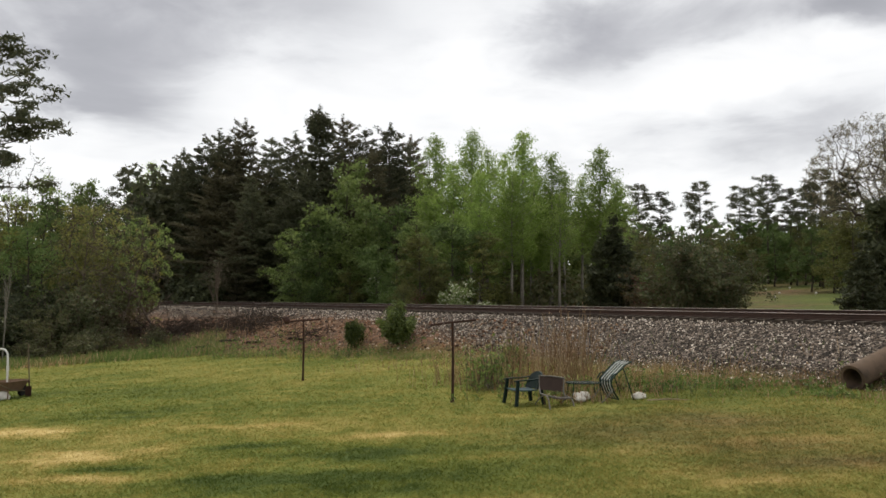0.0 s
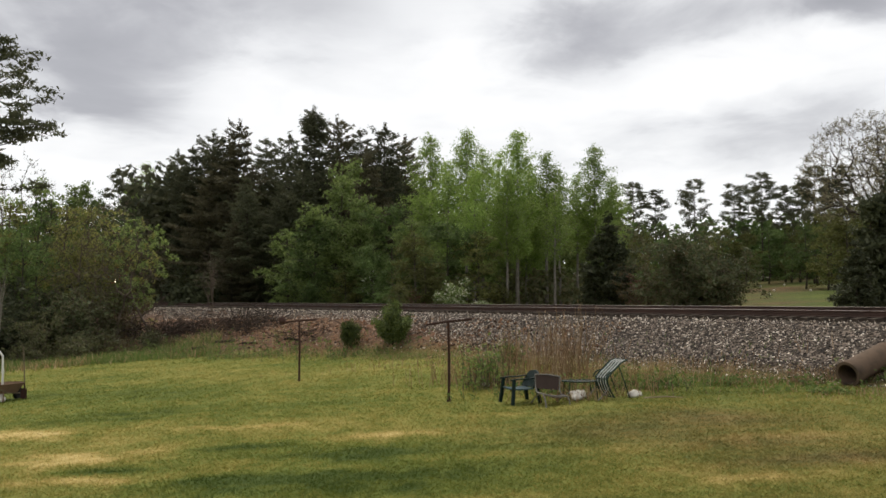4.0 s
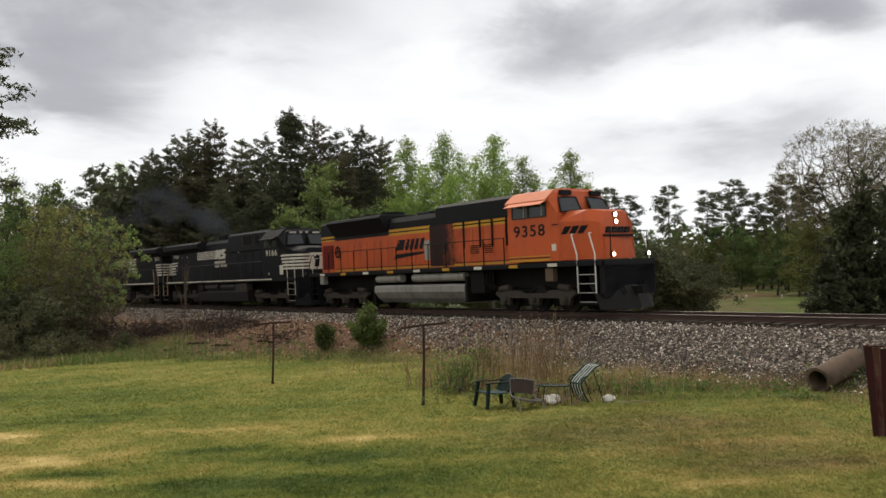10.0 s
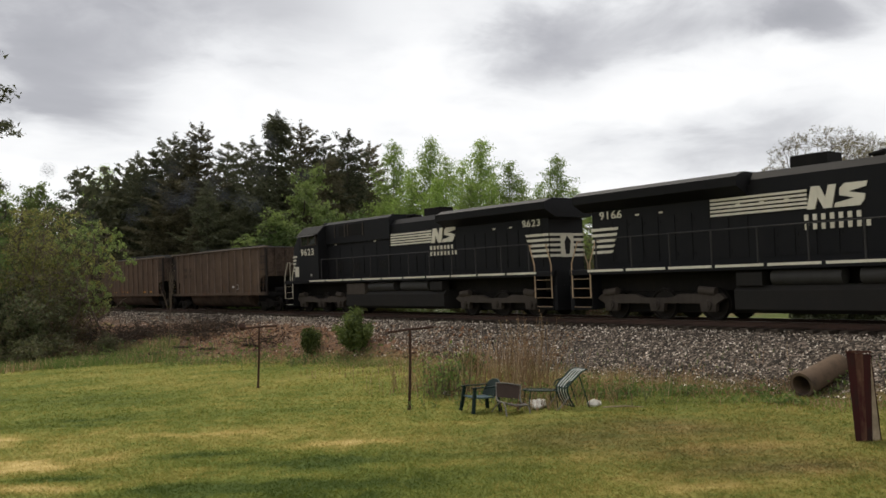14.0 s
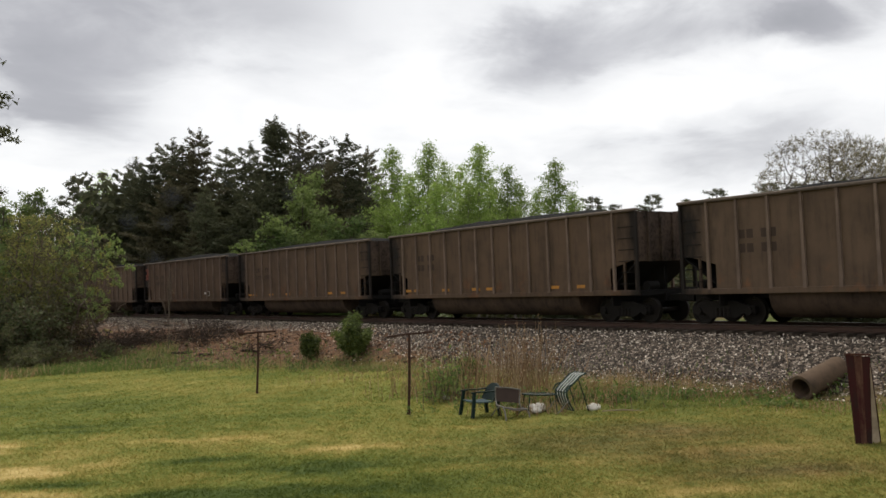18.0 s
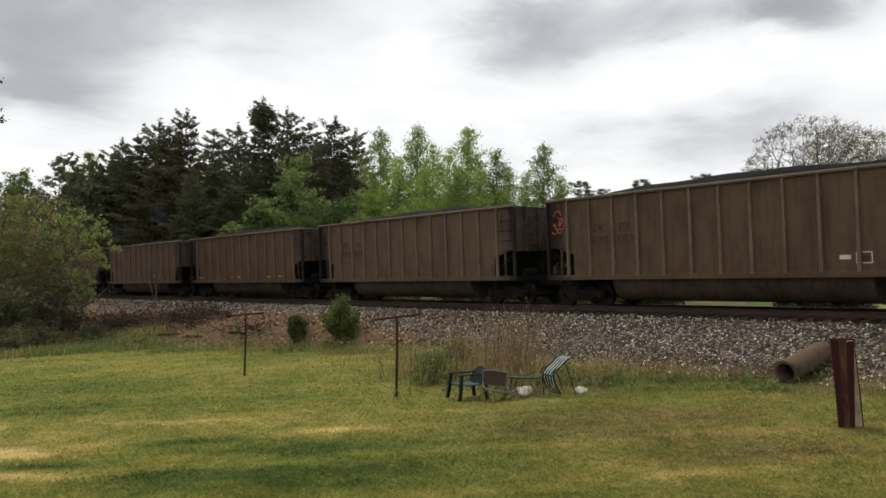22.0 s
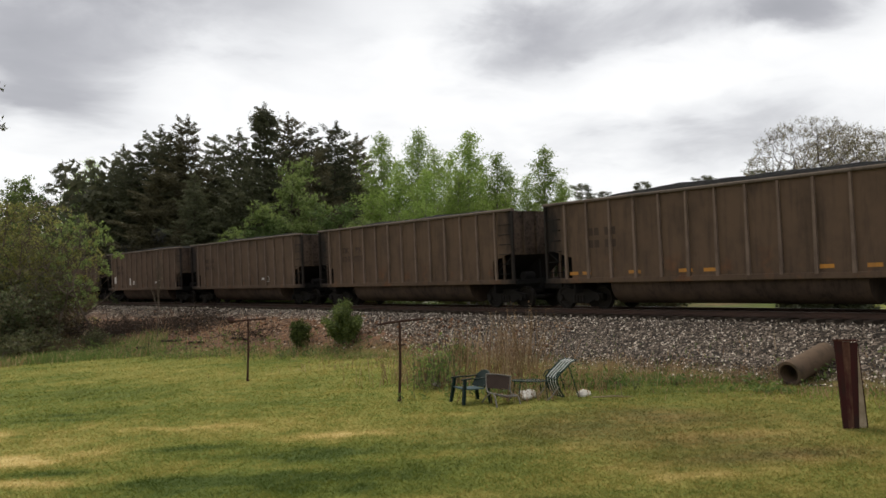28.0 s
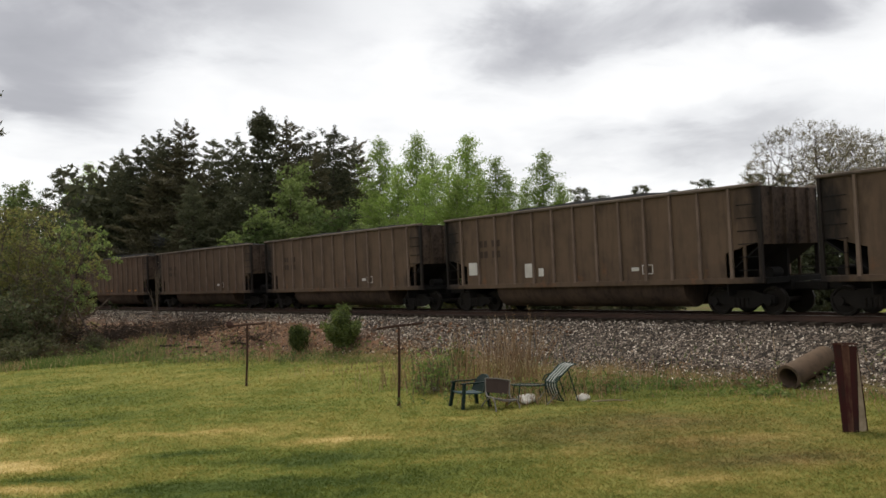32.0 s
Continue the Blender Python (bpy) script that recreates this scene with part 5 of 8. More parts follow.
def strap_chair():
    """A reclining chair: an S-curved frame with white and green straps along it."""
    c = thing("strap_lounge_chair", "green metal lounge chair with white straps, leaning back", "chair", ground_pose(2.56, 19.3, 22) @ Matrix.Diagonal((0.88, 0.9, 0.95, 1)))
    curve = [(0.42, 0.92), (0.26, 0.86), (0.1, 0.72), (-0.05, 0.6), (-0.14, 0.5), (-0.13, 0.38), (-0.06, 0.22), (0.06, 0.06)]

    def strip(y, w, mat, name, lift):
        b = Mesher()
        b.loft([[(x - lift, y - w, z + lift), (x - lift, y + w, z + lift), (x - lift + 0.01, y + w, z + lift - 0.012), (x - lift + 0.01, y - w, z + lift - 0.012)] for x, z in curve])
        part(name, b, mat, c)

    for k in range(9):
        y = -0.26 + 0.065 * k
        strip(y, 0.009 if k % 2 else 0.034, STRAP_WHITE if k % 2 else GREEN_METAL, "strap", 0.006 if k % 2 else 0.0)
    for sy in (-1, 1):
        y = sy * 0.3
        part("side_tube", Mesher().tube([(x, y, z) for x, z in curve], 0.016, 7), GREEN_METAL, c)
        part("back_leg", Mesher().tube([(0.18, y, 0.78), (0.34, y, 0.4), (0.5, y, 0.0)], 0.014, 6), GREEN_METAL, c)
        part("front_leg", Mesher().tube([(-0.1, y, 0.3), (-0.28, y, 0.1), (-0.42, y, 0.0)], 0.014, 6), TUBE_GREY, c)
        part("arm", Mesher().tube([(0.0, y * 1.05, 0.66), (-0.12, y * 1.05, 0.62), (-0.2, y * 1.05, 0.5)], 0.016, 6), GREEN_METAL, c)
    for x, z in ((0.42, 0.92), (-0.14, 0.47), (0.06, 0.06)):
        part("cross_tube", Mesher().tube([(x, -0.3, z), (x, 0.3, z)], 0.015, 7), GREEN_METAL, c)


def low_table():
    t = thing("garden_table", "small low metal garden table half lost in grass", "table", ground_pose(2.0, 19.55, 12))
    part("tabletop", Mesher().tube([(0.42 * math.cos(a), 0.3 * math.sin(a), 0.4) for a in [2 * math.pi * k / 18 for k in range(19)]], 0.014, 6), GREEN_METAL, t)
    for k in range(5):
        y = -0.2 + 0.1 * k
        part("slat", Mesher().box(-0.36, 0.36, y - 0.02, y + 0.02, 0.395, 0.405), TUBE_GREY if k % 2 else GREEN_METAL, t)
    for sx in (-1, 1):
        for sy in (-1, 1):
            part("leg", Mesher().tube([(sx * 0.3, sy * 0.2, 0.4), (sx * 0.34, sy * 0.23, 0.0)], 0.012, 6), GREEN_METAL, t)


def rock(name, label, x, y, size, mat, seed, flat=0.6):
    bm = bmesh.new()
    bmesh.ops.create_icosphere(bm, subdivisions=3, radius=1)
    for v in bm.verts:
        k = 1 + 0.3 * noise.noise(v.co * 1.3 + Vector((seed, 0, 0))) + 0.1 * noise.noise(v.co * 4 + Vector((seed, 3, 0)))
        v.co = Vector((v.co.x * size[0] * k, v.co.y * size[1] * k, v.co.z * size[2] * k))
    me = bpy.data.meshes.new(name)
    bm.to_mesh(me)
    bm.free()
    me.materials.append(mat)
    me.polygons.foreach_set("use_smooth", [True] * len(me.polygons))
    ob = tagged(new(name, me), label, "rock")
    ob.matrix_basis = ground_pose(x, y, seed * 40, size[2] * 0.55)


def culvert_pipe():
    p0, p1 = Vector((7.78, 19.25, 1.48)), Vector((9.0, 20.1, 1.9))
    z0 = float(ground_z(p0.x, p0.y))
    m = look(p0, p1)  # looks along -z
    t = thing("clay_pipe", "big weathered clay drainpipe lying at the foot of the bank", "pipe", pose(p0.x, p0.y, p0.z))
    L = (p1 - p0).length
    rot = m.to_3x3().to_4x4()

    def ring(r, d, n=28):
        return [rot @ Vector((r * math.cos(a), r * math.sin(a), -d)) for a in [2 * math.pi * k / n for k in range(n)]]

    b = Mesher().loft([ring(0.22, L), ring(0.22, 0.0), ring(0.285, 0.0), ring(0.292, 0.04), ring(0.285, 0.2), ring(0.272, 0.24), ring(0.27, L), ring(0.22, L)], False)
    part("pipe_body", b, CLAY, t, smooth=45)
    # dark brown disc that closes the bore halfway along
    b = Mesher().loft([ring(0.218, L * 0.5), ring(0.218, L * 0.48)])
    part("silt", b, PLUG_BROWN, t)


DEAD_TWIG = speckled("dead_twigs", [(0.3, (0.018, 0.014, 0.012)), (0.7, (0.06, 0.045, 0.035))], 8, 0.95, 0.3)
PLUG_BROWN = speckled("silt", [(0.3, (0.02, 0.016, 0.012)), (0.7, (0.06, 0.045, 0.032))], 6, 0.95, 0.5)


def board_stand():
    """Boards stood on end and leaning together at the top: a dark red front, two bare ones fanned out behind."""
    t = thing("board_stand", "dark red and bare wooden boards leaning together on end", "wooden boards", ground_pose(6.72, 14.28, 0))
    H = 1.42
    for k in range(3):
        x0, x1 = -0.2 + 0.13 * k, -0.2 + 0.13 * k + 0.127
        u0, u1 = -0.15 + 0.088 * k, -0.15 + 0.088 * k + 0.086
        lo = [(u0, -0.2, 0.0), (u1, -0.2, 0.0), (u1, -0.172, 0.0), (u0, -0.172, 0.0)]
        hi = [(x0, -0.03, H - 0.012 * k), (x1, -0.03, H + 0.01 - 0.012 * k), (x1, 0.0, H + 0.01 - 0.012 * k), (x0, 0.0, H - 0.012 * k)]
        part("front_board", Mesher().loft([lo, hi]), BARN_RED if k != 1 else BARN_WORN, t, "dark red weathered board" if k != 1 else "board with red paint worn to brown")
    part("top_batten", Mesher().box(-0.21, 0.2, -0.045, 0.012, H + 0.0, H + 0.03), BARN_WORN, t)
    for x1, y1, h0, nm in ((0.27, -0.02, 0.0, "bare pale board"), (0.4, 0.3, 0.3, "bare pale board with a dark edge")):
        xa = 0.09 if h0 == 0 else 0.27
        lo = [(xa, y1 - 0.14, h0), (x1, y1 - 0.12, h0), (x1, y1 - 0.1, h0), (xa, y1 - 0.12, h0)]
        hi = [(0.17, 0.005 + h0 * 0.06, H - 0.03), (0.2, 0.005 + h0 * 0.06, H - 0.03), (0.2, 0.02 + h0 * 0.06, H - 0.03), (0.17, 0.02 + h0 * 0.06, H - 0.03)]
        part("side_board", Mesher().loft([lo, hi]), RAW_BOARD, t, nm)
        part("edge_strip", Mesher().loft([[(x1, y1 - 0.125, h0), (x1 + 0.018, y1 - 0.125, h0), (x1 + 0.018, y1 - 0.09, h0), (x1, y1 - 0.09, h0)],
                                          [(0.2, 0.0 + h0 * 0.06, H - 0.03), (0.21, 0.0 + h0 * 0.06, H - 0.03), (0.21, 0.024 + h0 * 0.06, H - 0.03), (0.2, 0.024 + h0 * 0.06, H - 0.03)]]), BARN_RED, t)


def yard_corner():
    """The barrow, bent white pipe and shovel at the thicket's edge."""
    t = thing("wheelbarrow", "brown wheelbarrow loaded with pale stones", "wheelbarrow", ground_pose(-14.95, 25.6, 80))
    rim = [(-0.5, -0.32), (0.42, -0.34), (0.62, 0.0), (0.42, 0.34), (-0.5, 0.32)]
    b = Mesher().loft([[(x * 0.62, y * 0.62, 0.24) for x, y in rim], [(x, y, 0.52) for x, y in rim], [(x * 0.96, y * 0.96, 0.52) for x, y in rim], [(x * 0.6, y * 0.6, 0.27) for x, y in rim]])
    part("tray", b, RUST_BROWN, t)
    part("rim", Mesher().tube([(x, y, 0.525) for x, y in rim + rim[:1]], 0.018, 6), RUST_BROWN, t)
    part("wheel", Mesher().cyl((0.55, -0.05, 0.18), (0.55, 0.05, 0.18), 0.18, 18), SOOT_RUBBER, t)
    for sy in (-1, 1):
        part("handle", Mesher().tube([(0.55, sy * 0.06, 0.18), (-0.2, sy * 0.25, 0.26), (-1.0, sy * 0.3, 0.56)], 0.02, 6), SHAFT, t)
        part("leg", Mesher().tube([(-0.35, sy * 0.24, 0.3), (-0.4, sy * 0.26, 0.0)], 0.018, 6), RUST_BROWN, t)
    for k, (x, y) in enumerate(((-15.3, 25.35), (-14.98, 25.3), (-15.15, 25.2))):
        rock("pale_rock", "pale rounded rock beside the wheelbarrow", x, y, (0.2, 0.17, 0.16), WHITE_ROCK, 3 + k)
    p = thing("bent_pipe", "white bent plastic pipe standing up from the grass", "pipe", ground_pose(-15.02, 25.45))
    part("riser", Mesher().tube([(0.06, 0, -0.1), (0.05, 0, 0.9), (0.03, 0, 1.38), (-0.06, 0, 1.5), (-0.2, 0, 1.52), (-0.34, 0, 1.46)], 0.032, 10), PVC, p, smooth=40)
    part("coupling", Mesher().cyl((0.05, 0, 0.86), (0.05, 0, 0.98), 0.042, 12), PVC, p)
    s = thing("shovel", "dark garden spade stuck upright in the lawn", "shovel", ground_pose(-14.48, 25.8))
    part("shaft", Mesher().tube([(-0.06, 0, 1.62), (0.03, 0, 0.3)], 0.018, 7), SHAFT, s)
    b = Mesher().loft([[(x, y, z) for x, y in ((-0.1, 0), (0, 0.03), (0.1, 0), (0, 0.015))] for z in (0.32, 0.0)])
    part("blade", b, IRON, s)
    part("socket", Mesher().cyl((0.025, 0, 0.3), (0.01, 0, 0.5), 0.026, 8), IRON, s)


SOOT_RUBBER = painted("rubber", (0.015, 0.015, 0.015), (0.03, 0.028, 0.025), 0.4, 0.85, streak=False)


def stalks(name, label, mat, x, y, rx, ry, n, h, seed, leafy=0, lean=0.18):
    """A clump of upright stalks."""
    r = np.random.RandomState(seed)
    b, pts = Mesher(), []
    ox, oy = x, y
    z0 = float(ground_z(ox, oy))
    for i in range(n):
        px, py = r.normal() * rx, r.normal() * ry
        pz = float(ground_z(ox + px, oy + py)) - z0 - 0.03
        hh = h * r.uniform(0.45, 1.1)
        limb = branch(r, (px, py, pz), (r.normal() * lean, r.normal() * lean, 1), hh, 4, 0.0, 0.06)
        b.tube(limb, [0.007, 0.0065, 0.006, 0.005, 0.003], 3, False)
        if leafy:
            for k in range(leafy):
                pts.append(limb[r.randint(1, 5)] + r.normal(size=3) * 0.07)
    t = thing(name, label, "plant", pose(ox, oy, z0), "weeds by the chairs")
    tagged(part("stem_tangle", b, LEAF["dry"] if mat == "dry" else TWIG, t), kind="stuff")
    if pts:
        v, f = leaf_quads(np.array(pts), 0.025 if mat == "dry" else 0.045, r, 0.2, 1.4)
        part("leaves", quick_mesh("leaves", v, f, LEAF[mat]), None, t)


def small_shrub(name, label, x, y, h, w, seed, leaf="shrub"):
    t = Tree(seed)
    r = t.r
    for i in range(46):
        az, u = r.uniform(0, 6.28), r.uniform(0, 1)
        ln = h * r.uniform(0.55, 1.0) * (1 - 0.35 * u)
        pts = branch(r, (r.normal() * 0.06, r.normal() * 0.06, 0.02), (math.cos(az) * u * w / h * 1.3, math.sin(az) * u * w / h * 1.3, 1), ln, 5, 0.0, 0.1)
        t.limb(pts, 0.016, 0.005, 4)
        t.puff(pts, 150, 0.075, 0.3)
    ob = t.finish(name, label, LEAF[leaf], TWIG, 0.036, 0.0, 3.6, "shrubs on the bank")
    ob.matrix_basis = ground_pose(x, y, 0, -0.05)


def build_yard():
    clothes_post(-1.01, 20.3, 1.88, -8, 7.5, False)
    clothes_post(-5.97, 26.3, 1.86, -8, 5.0, True)
    plastic_chair(), sling_chair(), strap_chair(), low_table()
    rock("white_sack", "pale half-buried sack beside the chair", 3.2, 19.4, (0.2, 0.12, 0.09), WHITE_ROCK, 1)
    rock("white_sack", "pale sagging sack under the table", 1.95, 19.7, (0.52, 0.2, 0.12), WHITE_ROCK, 2)
    rock("pale_rock", "pale rock at the edge of the weeds", -0.1, 22.6, (0.13, 0.11, 0.1), WHITE_ROCK, 4)
    for k, (x, y) in enumerate(((28.9, 93.6), (31.6, 94.2), (29.6, 81.1), (23.8, 74.7), (25.6, 92.2), (22.4, 79.5), (27.2, 84.0))):
        rock("meadow_stone", "small white stone in the far meadow", x, y, (0.1, 0.09, 0.13), WHITE_ROCK, 20 + k)
    culvert_pipe(), board_stand(), yard_corner()
    st = thing("fallen_stick", "bleached stick lying in the grass", "stick", ground_pose(3.75, 18.7, 20, 0.03))
    part("stick", Mesher().tube([(-0.55, 0, 0.02), (0, 0.03, 0.03), (0.5, -0.02, 0.0)], [0.014, 0.018, 0.01], 6), RAW_BOARD, st)
    small_shrub("juniper_shrub", "rounded dark juniper shrub with a bright top", -4.05, 35.3, 1.95, 1.9, 101)
    small_shrub("juniper_shrub", "small dark juniper shrub on the bank", -6.06, 36.4, 1.15, 0.42, 102)
    small_shrub("juniper_shrub", "small dark juniper shrub on the bank", 0.55, 28.4, 0.6, 0.3, 103)
    for i, (x, y, rx, ry, n, h) in enumerate(((1.2, 22.4, 0.7, 0.6, 170, 1.5), (0.5, 23.3, 0.9, 0.6, 90, 1.3), (2.0, 21.9, 0.4, 0.4, 120, 1.9), (3.1, 20.6, 0.9, 0.5, 120, 0.8), (-0.7, 23.8, 0.9, 0.5, 110, 0.9), (2.2, 19.4, 0.5, 0.25, 90, 0.4), (-2.6, 28.6, 1.8, 0.5, 60, 0.35), (4.6, 21.9, 1.2, 0.5, 110, 0.6), (-10.4, 40.2, 1.6, 0.7, 110, 0.6), (-13.8, 44.0, 1.6, 0.8, 90, 0.7), (-6.8, 36.0, 1.4, 0.6, 80, 0.6), (7.3, 20.2, 0.5, 0.25, 70, 0.4), (6.2, 20.8, 0.9, 0.3, 60, 0.3))):
        stalks("dry_weed", "tall dry brown weed stalks", "dry", x, y, rx, ry, n, h, 110 + i, 2)
    for i, (x, y, rx, ry, n, h) in enumerate(((-0.05, 22.2, 0.36, 0.3, 90, 1.15), (2.6, 20.9, 0.9, 0.4, 45, 0.4), (3.8, 20.4, 0.5, 0.45, 40, 0.42), (5.6, 20.5, 0.5, 0.4, 26, 0.22), (1.0, 20.6, 0.8, 0.3, 40, 0.3), (8.2, 19.6, 0.8, 0.3, 30, 0.25), (7.0, 18.6, 0.4, 0.25, 24, 0.16), (-9.6, 37.0, 1.8, 0.5, 80, 0.5), (-13.2, 39.6, 2.2, 0.6, 110, 0.6), (-17.0, 41.5, 2.2, 0.8, 110, 0.8), (-5.6, 34.2, 1.6, 0.5, 70, 0.45))):
        stalks("green_weed", "leafy green weeds in rough grass", "weed", x, y, rx, ry, n, h, 130 + i, 9)
    for seed, (x, y, n, wide) in enumerate(((-15.6, 46.0, 620, 1.7), (-12.4, 43.6, 220, 0.9), (-18.4, 47.0, 420, 1.3), (-8.6, 39.0, 90, 0.6), (-13.2, 46.8, 260, 1.1))):
        pile = thing("brush_pile", "dark heap of dead twigs on the bank", "brush pile", ground_pose(x, y), "dead brush on the bank")
        r = np.random.RandomState(77 + seed)
        b = Mesher()
        for i in range(n):
            c = r.normal(size=3) * np.array([wide, wide * 0.55, 0.26]) + np.array([0, 0, 0.25])
            d = r.normal(size=3) * np.array([1, 1, 0.45])
            d /= np.linalg.norm(d)
            b.tube(branch(r, c, d, r.uniform(0.4, 1.3), 3, 0.0, 0.2), [0.018, 0.014, 0.011, 0.006], 3, False)
        tagged(part("twig_tangle", b, DEAD_TWIG, pile), kind="stuff")
    for i, (x, y, ln, turn) in enumerate(((-13.0, 41.6, 1.3, 28), (-11.6, 40.6, 1.0, -16), (-14.2, 41.2, 1.1, 50), (-9.4, 39.6, 0.9, -34))):
        lg = thing("fallen_log", "grey weathered log at the foot of the bank", "log", ground_pose(x, y, turn, 0.07), "logs below the bank")
        part("log", Mesher().tube([(-ln / 2, 0, 0), (0, 0.08, 0.02), (ln / 2, 0, 0.0)], [0.06, 0.055, 0.035], 9), DEAD_TWIG, lg, smooth=40)
        part("stub", Mesher().tube([(ln * 0.1, 0.05, 0.03), (ln * 0.15, 0.1, 0.28)], [0.025, 0.012], 6), DEAD_TWIG, lg)
    sap = fractal(141, 4.3, "bud", 0.2, "bare_sapling", "thin pale leafless sapling", 0.16, size=0.04, depth=2)
    pale = fractal(142, 5.2, "bud", 0.2, "bare_sapling", "thin pale sapling at the edge of the lawn", 0.12, bark=BARK_PALE, size=0.04, depth=2)
    pale.matrix_basis = ground_pose(-23.0, 38.6) @ Matrix.Diagonal((0.4, 0.4, 1, 1))
    sap.matrix_basis = ground_pose(-14.15, 42.5) @ Matrix.Diagonal((0.45, 0.45, 1, 1))


build_yard()

# ---- the train ----
def wagon_paint(name, col, dirt, seed):
    """Dusty brown with streaks, and rust-orange patches on the lower sheets."""
    mat = painted(name, col, dirt, 0.65, 0.8, scale=0.6)
    nt, bsdf = mat.node_tree, mat.node_tree.nodes["Principled BSDF"]
    base = bsdf.inputs["Base Color"].links[0].from_socket
    n = noise_node(nt, 1.1 + 0.2 * seed, 7, 0.7)
    r = ramp_node(nt, [(0.55, (0, 0, 0)), (0.7, (0.45, 0.45, 0.45))])
    nt.links.new(n.outputs[0], r.inputs[0])
    tc, sep = nt.nodes.new("ShaderNodeTexCoord"), nt.nodes.new("ShaderNodeSeparateXYZ")
    nt.links.new(tc.outputs["Object"], sep.inputs[0])
    low = nt.nodes.new("ShaderNodeMapRange")
    low.inputs["From Min"].default_value, low.inputs["From Max"].default_value = 2.1, 1.3
    nt.links.new(sep.outputs[2], low.inputs["Value"])
    both = nt.nodes.new("ShaderNodeMath")
    both.operation = "MULTIPLY"
    nt.links.new(r.outputs[0], both.inputs[0]), nt.links.new(low.outputs[0], both.inputs[1])
    rusty = mix_node(nt, both.outputs[0], base, (0.2, 0.08, 0.03))
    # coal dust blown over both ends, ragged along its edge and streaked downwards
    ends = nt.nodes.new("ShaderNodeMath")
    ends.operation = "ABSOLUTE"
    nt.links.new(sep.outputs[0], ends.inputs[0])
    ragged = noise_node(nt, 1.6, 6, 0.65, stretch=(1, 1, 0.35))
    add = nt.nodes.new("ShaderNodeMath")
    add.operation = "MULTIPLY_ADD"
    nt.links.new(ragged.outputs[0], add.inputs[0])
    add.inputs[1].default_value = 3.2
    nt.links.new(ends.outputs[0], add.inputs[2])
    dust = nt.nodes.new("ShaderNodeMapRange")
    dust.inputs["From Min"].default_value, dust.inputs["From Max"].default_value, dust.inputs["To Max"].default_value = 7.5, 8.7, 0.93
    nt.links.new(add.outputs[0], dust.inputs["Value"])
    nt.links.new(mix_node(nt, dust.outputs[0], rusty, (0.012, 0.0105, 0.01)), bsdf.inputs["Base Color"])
    return mat


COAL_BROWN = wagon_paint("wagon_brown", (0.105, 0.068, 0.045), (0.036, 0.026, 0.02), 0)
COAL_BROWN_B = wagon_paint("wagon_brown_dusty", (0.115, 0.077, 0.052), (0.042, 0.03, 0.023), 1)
RIB_BROWN = painted("wagon_rib", (0.16, 0.115, 0.088), (0.06, 0.042, 0.033), 0.7, 0.8, scale=0.9)
RIM_GREY = painted("wagon_rim", (0.13, 0.1, 0.08), (0.04, 0.031, 0.026), 0.7, 0.7)
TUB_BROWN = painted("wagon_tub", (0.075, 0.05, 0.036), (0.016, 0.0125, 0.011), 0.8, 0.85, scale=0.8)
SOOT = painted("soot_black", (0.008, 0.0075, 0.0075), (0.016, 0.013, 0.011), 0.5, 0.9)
TRUCK_IRON = painted("truck_iron", (0.009, 0.008, 0.0075), (0.022, 0.017, 0.0135), 0.5, 0.8)
WHEEL_STEEL = painted("wheel_steel", (0.02, 0.0165, 0.0145), (0.009, 0.008, 0.007), 0.5, 0.6, 0.4, streak=False)
COAL = speckled("coal", [(0.35, (0.003, 0.003, 0.0035)), (0.75, (0.014, 0.014, 0.015))], 9, 0.7, 0.9, 0.05)
COAL.node_tree.nodes["Principled BSDF"].inputs["Specular IOR Level"].default_value = 0.02
YELLOW_MARK = painted("yellow_reflector", (0.42, 0.19, 0.035), (0.16, 0.09, 0.045), 0.7, 0.6, scale=1.7)
WHITE_MARK = painted("white_stencil", (0.55, 0.53, 0.5), (0.25, 0.2, 0.16), 0.5, 0.7)
DIM_MARK = painted("faded_stencil", (0.048, 0.033, 0.025), (0.075, 0.052, 0.038), 0.6, 0.8)
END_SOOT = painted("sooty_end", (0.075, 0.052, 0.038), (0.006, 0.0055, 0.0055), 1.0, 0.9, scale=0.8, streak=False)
PINK_MARK = painted("pink_spray", (0.32, 0.1, 0.075), (0.16, 0.075, 0.05), 0.6, 0.7)


def wheel_mesh(r):
    b = Mesher()
    for side in (-1, 1):
        y = side * 0.75
        n = 24
        rings = []
        for dy, rr in ((-0.055, r + 0.025), (-0.03, r + 0.025), (-0.025, r), (0.075, r - 0.006), (0.075, r - 0.07), (0.035, r - 0.085), (0.03, 0.15), (0.09, 0.13), (0.09, 0.06)):
            rings.append([(rr * math.cos(a), y + side * dy, rr * math.sin(a)) for a in [2 * math.pi * k / n for k in range(n)]])
        b.loft(rings)
    b.cyl((0, -1.02, 0), (0, 1.02, 0), 0.075, 12)
    return b.data("wheelset", WHEEL_STEEL, 40)


